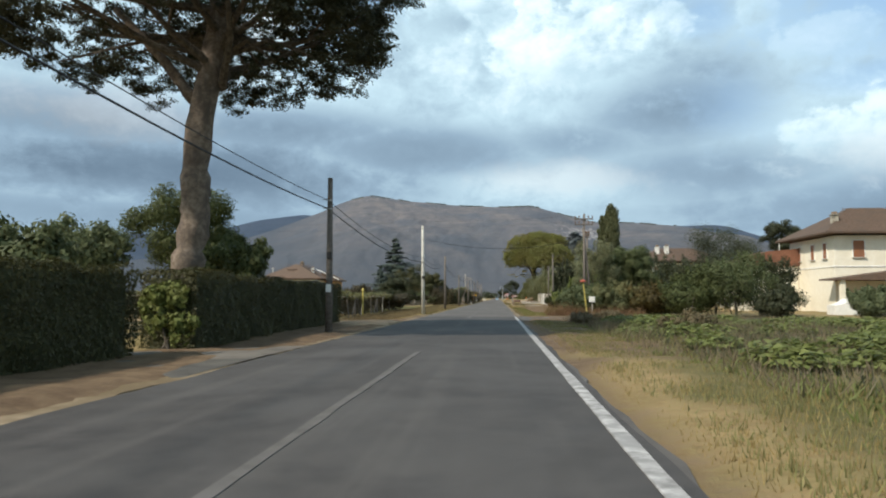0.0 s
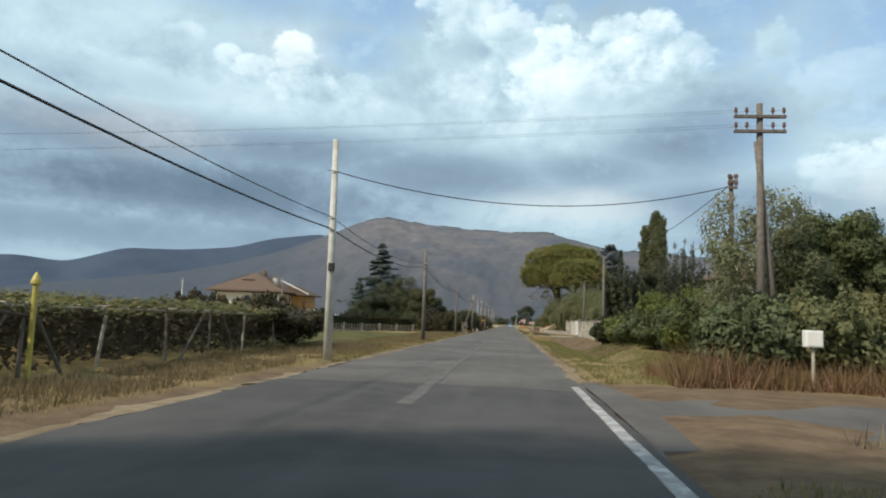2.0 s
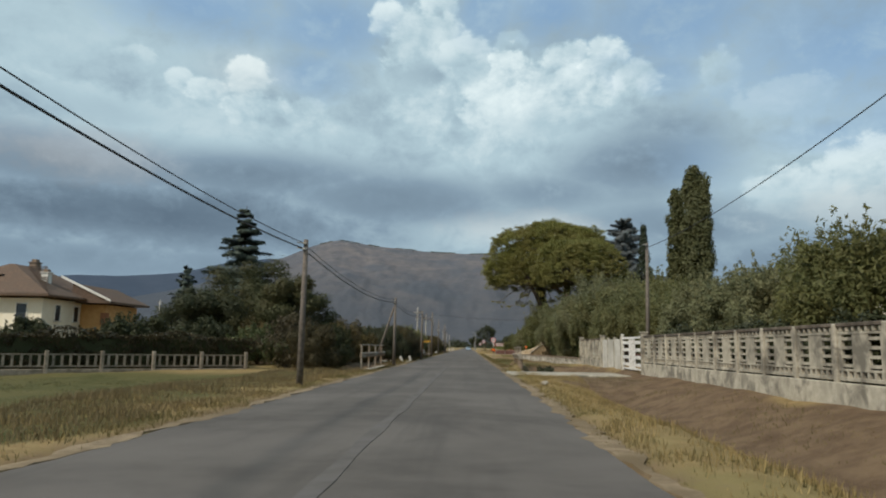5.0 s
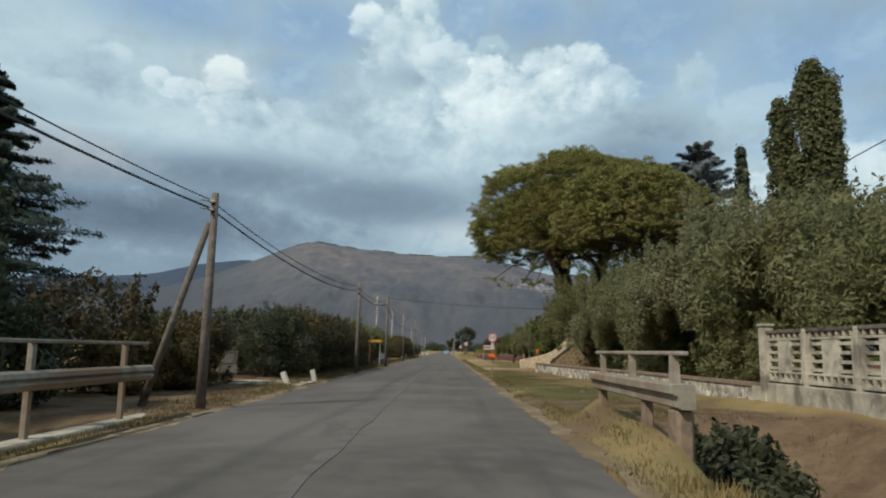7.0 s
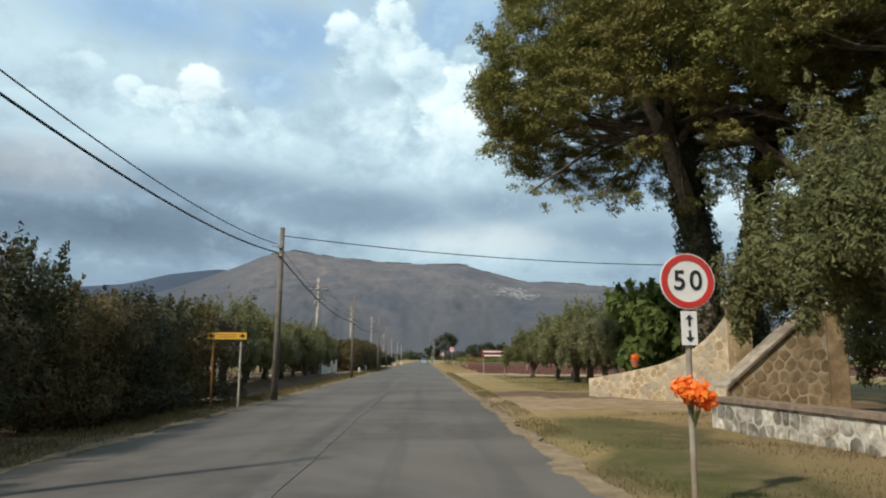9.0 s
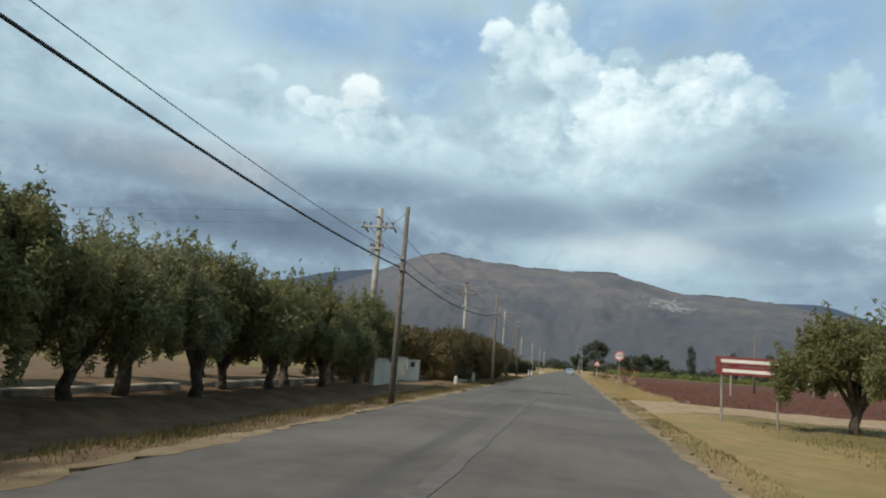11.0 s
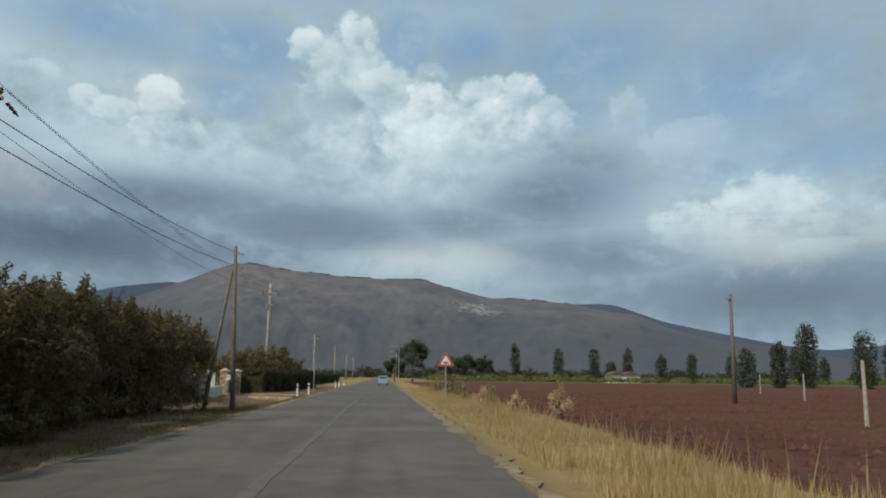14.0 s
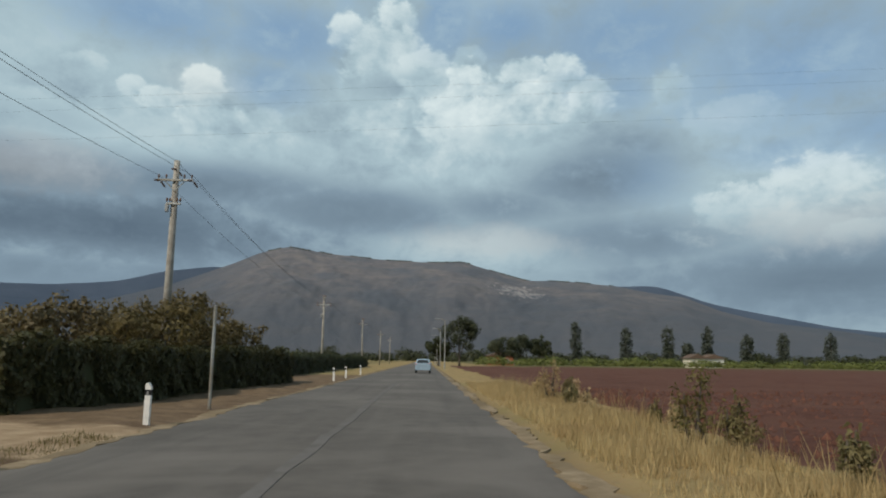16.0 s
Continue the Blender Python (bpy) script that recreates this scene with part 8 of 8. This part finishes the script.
m.box((7.3, 4.0, 2.6), (2.6, 7.0, 5.2), 0.03)
part("wing", m, RENDER_OCHRE, e, "ochre side wing")
m = M()
m.prism([(5.6, 5.3), (9.6, 5.3), (9.6, 5.5), (5.6, 7.3)], -0.6, 8.4)
part("wing_roof", m, ROOF, e)
m = M()
m.prism([(4.4, 7.85), (4.4, 8.08), (9.7, 5.66), (9.7, 5.44)], -0.78, -0.60)
part("verge_board", m, RENDER_WHITE, e, "white rendered verge along the roof edge")
m = M()
m.box((8.62, 0.46, 3.7), (0.9, 0.08, 1.3), 0.01)
part("wing_window", m, SHUTTER, e)
m = M()
m.prism([(9.3, 1.9), (13.6, 1.9), (13.6, 2.0), (9.3, 2.9)], 0.5, 6.0)
part("porch_roof", m, RENDER_WHITE, e)
m = M()
m.box((11.3, 3.2, 0.9), (4.0, 5.0, 1.9), 0.03)
part("porch", m, RENDER_WHITE, e)

e = thing("villa", "cream two-storey villa with brown roof and a porch", "house", (41.0, 80.0, 0))
m = M()
m.box((0, 0, 4.0), (12.0, 11.0, 8.0), 0.03)
part("wall", m, RENDER_CREAM, e)
m = M()
m.box((0, 0, 4.8), (12.12, 11.12, 0.18), 0.02)
part("string_course", m, RENDER_WHITE, e)
r = hip_roof(12.0, 11.0, 8.3, 3.2, 1.2, e, ROOF, 0.3)
tile_rows(12.0, 11.0, 8.3, 3.2, 1.2, r, ROOF)
for x in (-3.6, 0.5, 4.2):
    house_window(e, x, -5.5, 6.6, 1.1, 1.7, "front", SHUTTER)
for y in (-3.5, -0.6, 2.8):
    house_window(e, -6.0, y, 6.5, 0.8, 1.6, "left", SHUTTER)
chimney(e, -5.0, -3.6, 8.7, 1.6, CONCRETE_OLD, 0.6)
m = M()
m.prism([(-7.6, 3.3), (-7.6, 3.45), (0, 4.5), (6.5, 3.45), (6.5, 3.3)], -9.5, -5.4)
part("porch_roof", m, ROOF, e)
for x in (-7.0, -2.6, 1.8, 6.0):
    m = M()
    m.box((x, -9.0, 1.65), (0.45, 0.45, 3.3), 0.03)
    part("porch_pillar", m, RENDER_CREAM, e)
m = M()
m.box((-9.6, 6.0, 2.6), (7.0, 6.0, 5.2), 0.03)
w = part("annex", m, RENDER_CREAM, e)
m = M()
m.prism([(-13.6, 5.2), (-5.95, 5.2), (-5.95, 7.2), (-9.6, 6.9), (-13.6, 5.4)], 2.8, 9.4)
part("annex_roof", m, ROOF_RED, e, "reddish tile roof of the annex")
e = thing("parked_car", "parked car under a pale dust cover", "car", (31.0, 62.0, 0))
m = M()
m.prism([(-2.2, 0.1), (2.2, 0.1), (2.25, 0.8), (1.4, 0.98), (0.7, 1.42), (-0.9, 1.46), (-1.6, 1.02), (-2.2, 0.9)], -0.85, 0.85)
part("cover", m, RENDER_WHITE, e)

e = thing("villa", "cream house with paired chimneys behind the bushes", "house", (33.5, 133.0, 0))
m = M()
m.box((0, 0, 3.9), (14, 10.0, 7.8), 0.03)
part("wall", m, RENDER_CREAM, e)
r = hip_roof(14, 10.0, 8.2, 2.6, 1.2, e, ROOF, 0.45)
tile_rows(14, 10.0, 8.2, 2.6, 1.2, r, ROOF)
for x in (-4.5, -0.5, 3.5):
    house_window(e, x, -5.0, 6.4, 1.0, 1.6, "front", SHUTTER)
chimney(e, -3.9, -2.6, 9.2, 1.6, RENDER_WHITE, 0.7)
chimney(e, -2.2, -2.6, 9.4, 1.5, RENDER_WHITE, 0.7)

for x, y, w, mt in ((98, 541, 5.5, RENDER_CREAM), (107, 548, 7, RENDER_WHITE), (27, 540, 9, TERRACOTTA), (-70, 520, 12, RENDER_WHITE)):
    e = thing("farmhouse", "small farmhouse with a tiled roof beyond the fields", "house", (x, y, -0.2))
    m = M()
    m.box((0, 0, 1.7), (w, 7, 3.4), 0.03)
    part("wall", m, mt, e)
    m = M()
    m.prism([(-w / 2 - 0.5, 3.3), (w / 2 + 0.5, 3.3), (w / 2 + 0.5, 3.5), (0, 5.0), (-w / 2 - 0.5, 3.5)], -4.0, 4.0)
    part("roof", m, ROOF, e)
    for s in (-0.25, 0.25):
        house_window(e, s * w, -3.5, 1.8, 1.0, 1.3, "front")

# ---------------------------------------------------------------- the car ahead


def car(x, y):
    e = thing("hatchback_car", "pale blue hatchback driving ahead on the road", "car", (x, y, 0.04))
    body = [(-0.80, 0.32), (0.80, 0.32), (0.85, 0.55), (0.84, 0.90), (0.76, 1.02), (-0.76, 1.02), (-0.84, 0.90), (-0.85, 0.55)]
    m = M()
    rings = [(-2.0, 0.93), (-1.85, 1.0), (-0.4, 1.02), (1.2, 1.0), (1.9, 0.92), (2.05, 0.82)]
    v = [(px * s, yy, 0.32 + (pz - 0.32) * (s if yy < 1.3 else s * 0.9)) for yy, s in rings for px, pz in body]
    f = [tuple(range(8))] + [tuple(range(8 * len(rings) - 1, 8 * len(rings) - 9, -1))] + [(i * 8 + k, (i + 1) * 8 + k, (i + 1) * 8 + (k + 1) % 8, i * 8 + (k + 1) % 8) for i in range(len(rings) - 1) for k in range(8)]
    m.add(v, f)
    b = part("body", m, CAR_PAINT, e)
    cab = [(-1.92, 0.78, 1.0), (-1.55, 0.64, 1.48), (0.25, 0.64, 1.50), (1.05, 0.76, 1.0)]
    m = M()
    m.add([(s * w, yy, z) for yy, w, z in cab for s in (-1, 1)], [(0, 1, 3, 2), (2, 3, 5, 4), (4, 5, 7, 6), (0, 2, 4, 6), (1, 7, 5, 3)])
    part("cabin", m, CAR_PAINT, e)
    m = M()
    m.add([(-0.62, -1.90, 1.05), (0.62, -1.90, 1.05), (0.54, -1.64, 1.40), (-0.54, -1.64, 1.40)], [(0, 1, 2, 3)])
    part("rear_window", m, DARKGLASS, e)
    for s in (-1, 1):
        m = M()
        m.add([(s * 0.775, -1.6, 1.06), (s * 0.770, 0.75, 1.06), (s * 0.665, 0.15, 1.42), (s * 0.665, -1.35, 1.42)], [(0, 1, 2, 3)[:: s]])
        part("side_window", m, DARKGLASS, e)
        m = M()
        m.box((s * 0.70, -1.90, 0.88), (0.18, 0.10, 0.30), 0.03)
        part("tail_lamp", m, LAMP_RED, e)
        for yy in (-1.25, 1.25):
            w = new("wheel")
            w.parent = e
            w.matrix_local = pose(s * 0.74, yy, 0.30, 0, 90, 0)
            m = M()
            m.lathe([(0.18, -0.10), (0.28, -0.10), (0.305, -0.06), (0.305, 0.06), (0.28, 0.10), (0.18, 0.10)], (0, 0, 0), 18)
            part("tyre", m, TYRE, w)
            m = M()
            m.lathe([(0.06, -0.105), (0.18, -0.09), (0.18, 0.09), (0.06, 0.105)], (0, 0, 0), 14)
            part("rim", m, STEEL, w)
        m = M()
        m.box((s * 0.88, 0.72, 1.05), (0.18, 0.12, 0.12), 0.03)
        part("mirror", m, CAR_PAINT, e)
    m = M()
    m.box((0, -1.93, 0.45), (1.62, 0.16, 0.24), 0.05)
    part("bumper", m, CAR_PAINT, e)
    m = M()
    m.box((0, -1.955, 0.74), (0.52, 0.02, 0.11), 0.004)
    p = part("number_plate", m, SIGN_WHITE, e)
    m = M()
    m.box((0, -1.967, 0.74), (0.40, 0.004, 0.05))
    part("plate_bar", m, SIGN_BLACK, p)


car(-0.1, 364.0)

# wooden gate frame with wire mesh at the first olive trees
e = thing("field_gate", "weathered wooden gate posts with sagging wire mesh", "gate", (-8.3, 190.3, -0.25))
for x in (-0.12, 0.14, -2.6):
    m = M()
    m.tube([(x, 0.02, -0.1), (x + 0.02, 0.0, 1.70 if x > -1 else 1.45)], [0.075, 0.065], 9, 0.1)
    part("post", m, STAKE, e)
m = M()
m.tube([(-0.12, -0.09, 1.45), (0.14, -0.09, 1.43)], 0.04, 7)
part("rail", m, STAKE, e)
for k in range(6):
    m = M()
    m.tube([(-2.6, 0, 0.25 + 0.21 * k), (-1.4, 0, 0.22 + 0.21 * k), (-0.12, 0, 0.25 + 0.21 * k)], 0.006, 4)
    part("wire", m, RUST, e)
for k in range(11):
    m = M()
    m.tube([(-2.45 + 0.22 * k, 0.004, 0.22), (-2.45 + 0.22 * k, 0.004, 1.30)], 0.005, 4)
    part("wire", m, RUST, e)
m = M()
m.box((-9.0, 189.2, -0.20), (4.6, 1.1, 0.16), 0.03)
solo("culvert_slab", m, CONCRETE_OLD, "narrow concrete slab before a field gate", "slab")

# stone pillar and grille gate half hidden in the scrub
e = thing("gate_pillar", "pale stone gate pillar with a stepped cap among scrub", "pillar", (-10.0, 157.4, -0.1))
m = M()
m.box((0, 0, 0.77), (0.44, 0.44, 1.54), 0.02)
part("shaft", m, STONE, e)
m = M()
m.box((0, 0, 1.60), (0.62, 0.62, 0.10), 0.02)
m.box((0, 0, 1.70), (0.78, 0.78, 0.10), 0.03)
m.box((0, 0, 1.79), (0.46, 0.46, 0.09), 0.03)
part("cap", m, MORTAR, e)
e = thing("grille_gate", "dark metal grille gate beside a stone pillar", "gate", (-10.0, 159.2, 0.0), turn=90)
for z in (0.16, 0.66, 1.16):
    m = M()
    m.box((0, 0, z), (2.9, 0.04, 0.05), 0.006)
    part("rail", m, STEEL, e)
for k in range(15):
    m = M()
    m.box((-1.4 + 0.2 * k, 0, 0.66), (0.03, 0.03, 1.16), 0.004)
    part("bar", m, STEEL, e)
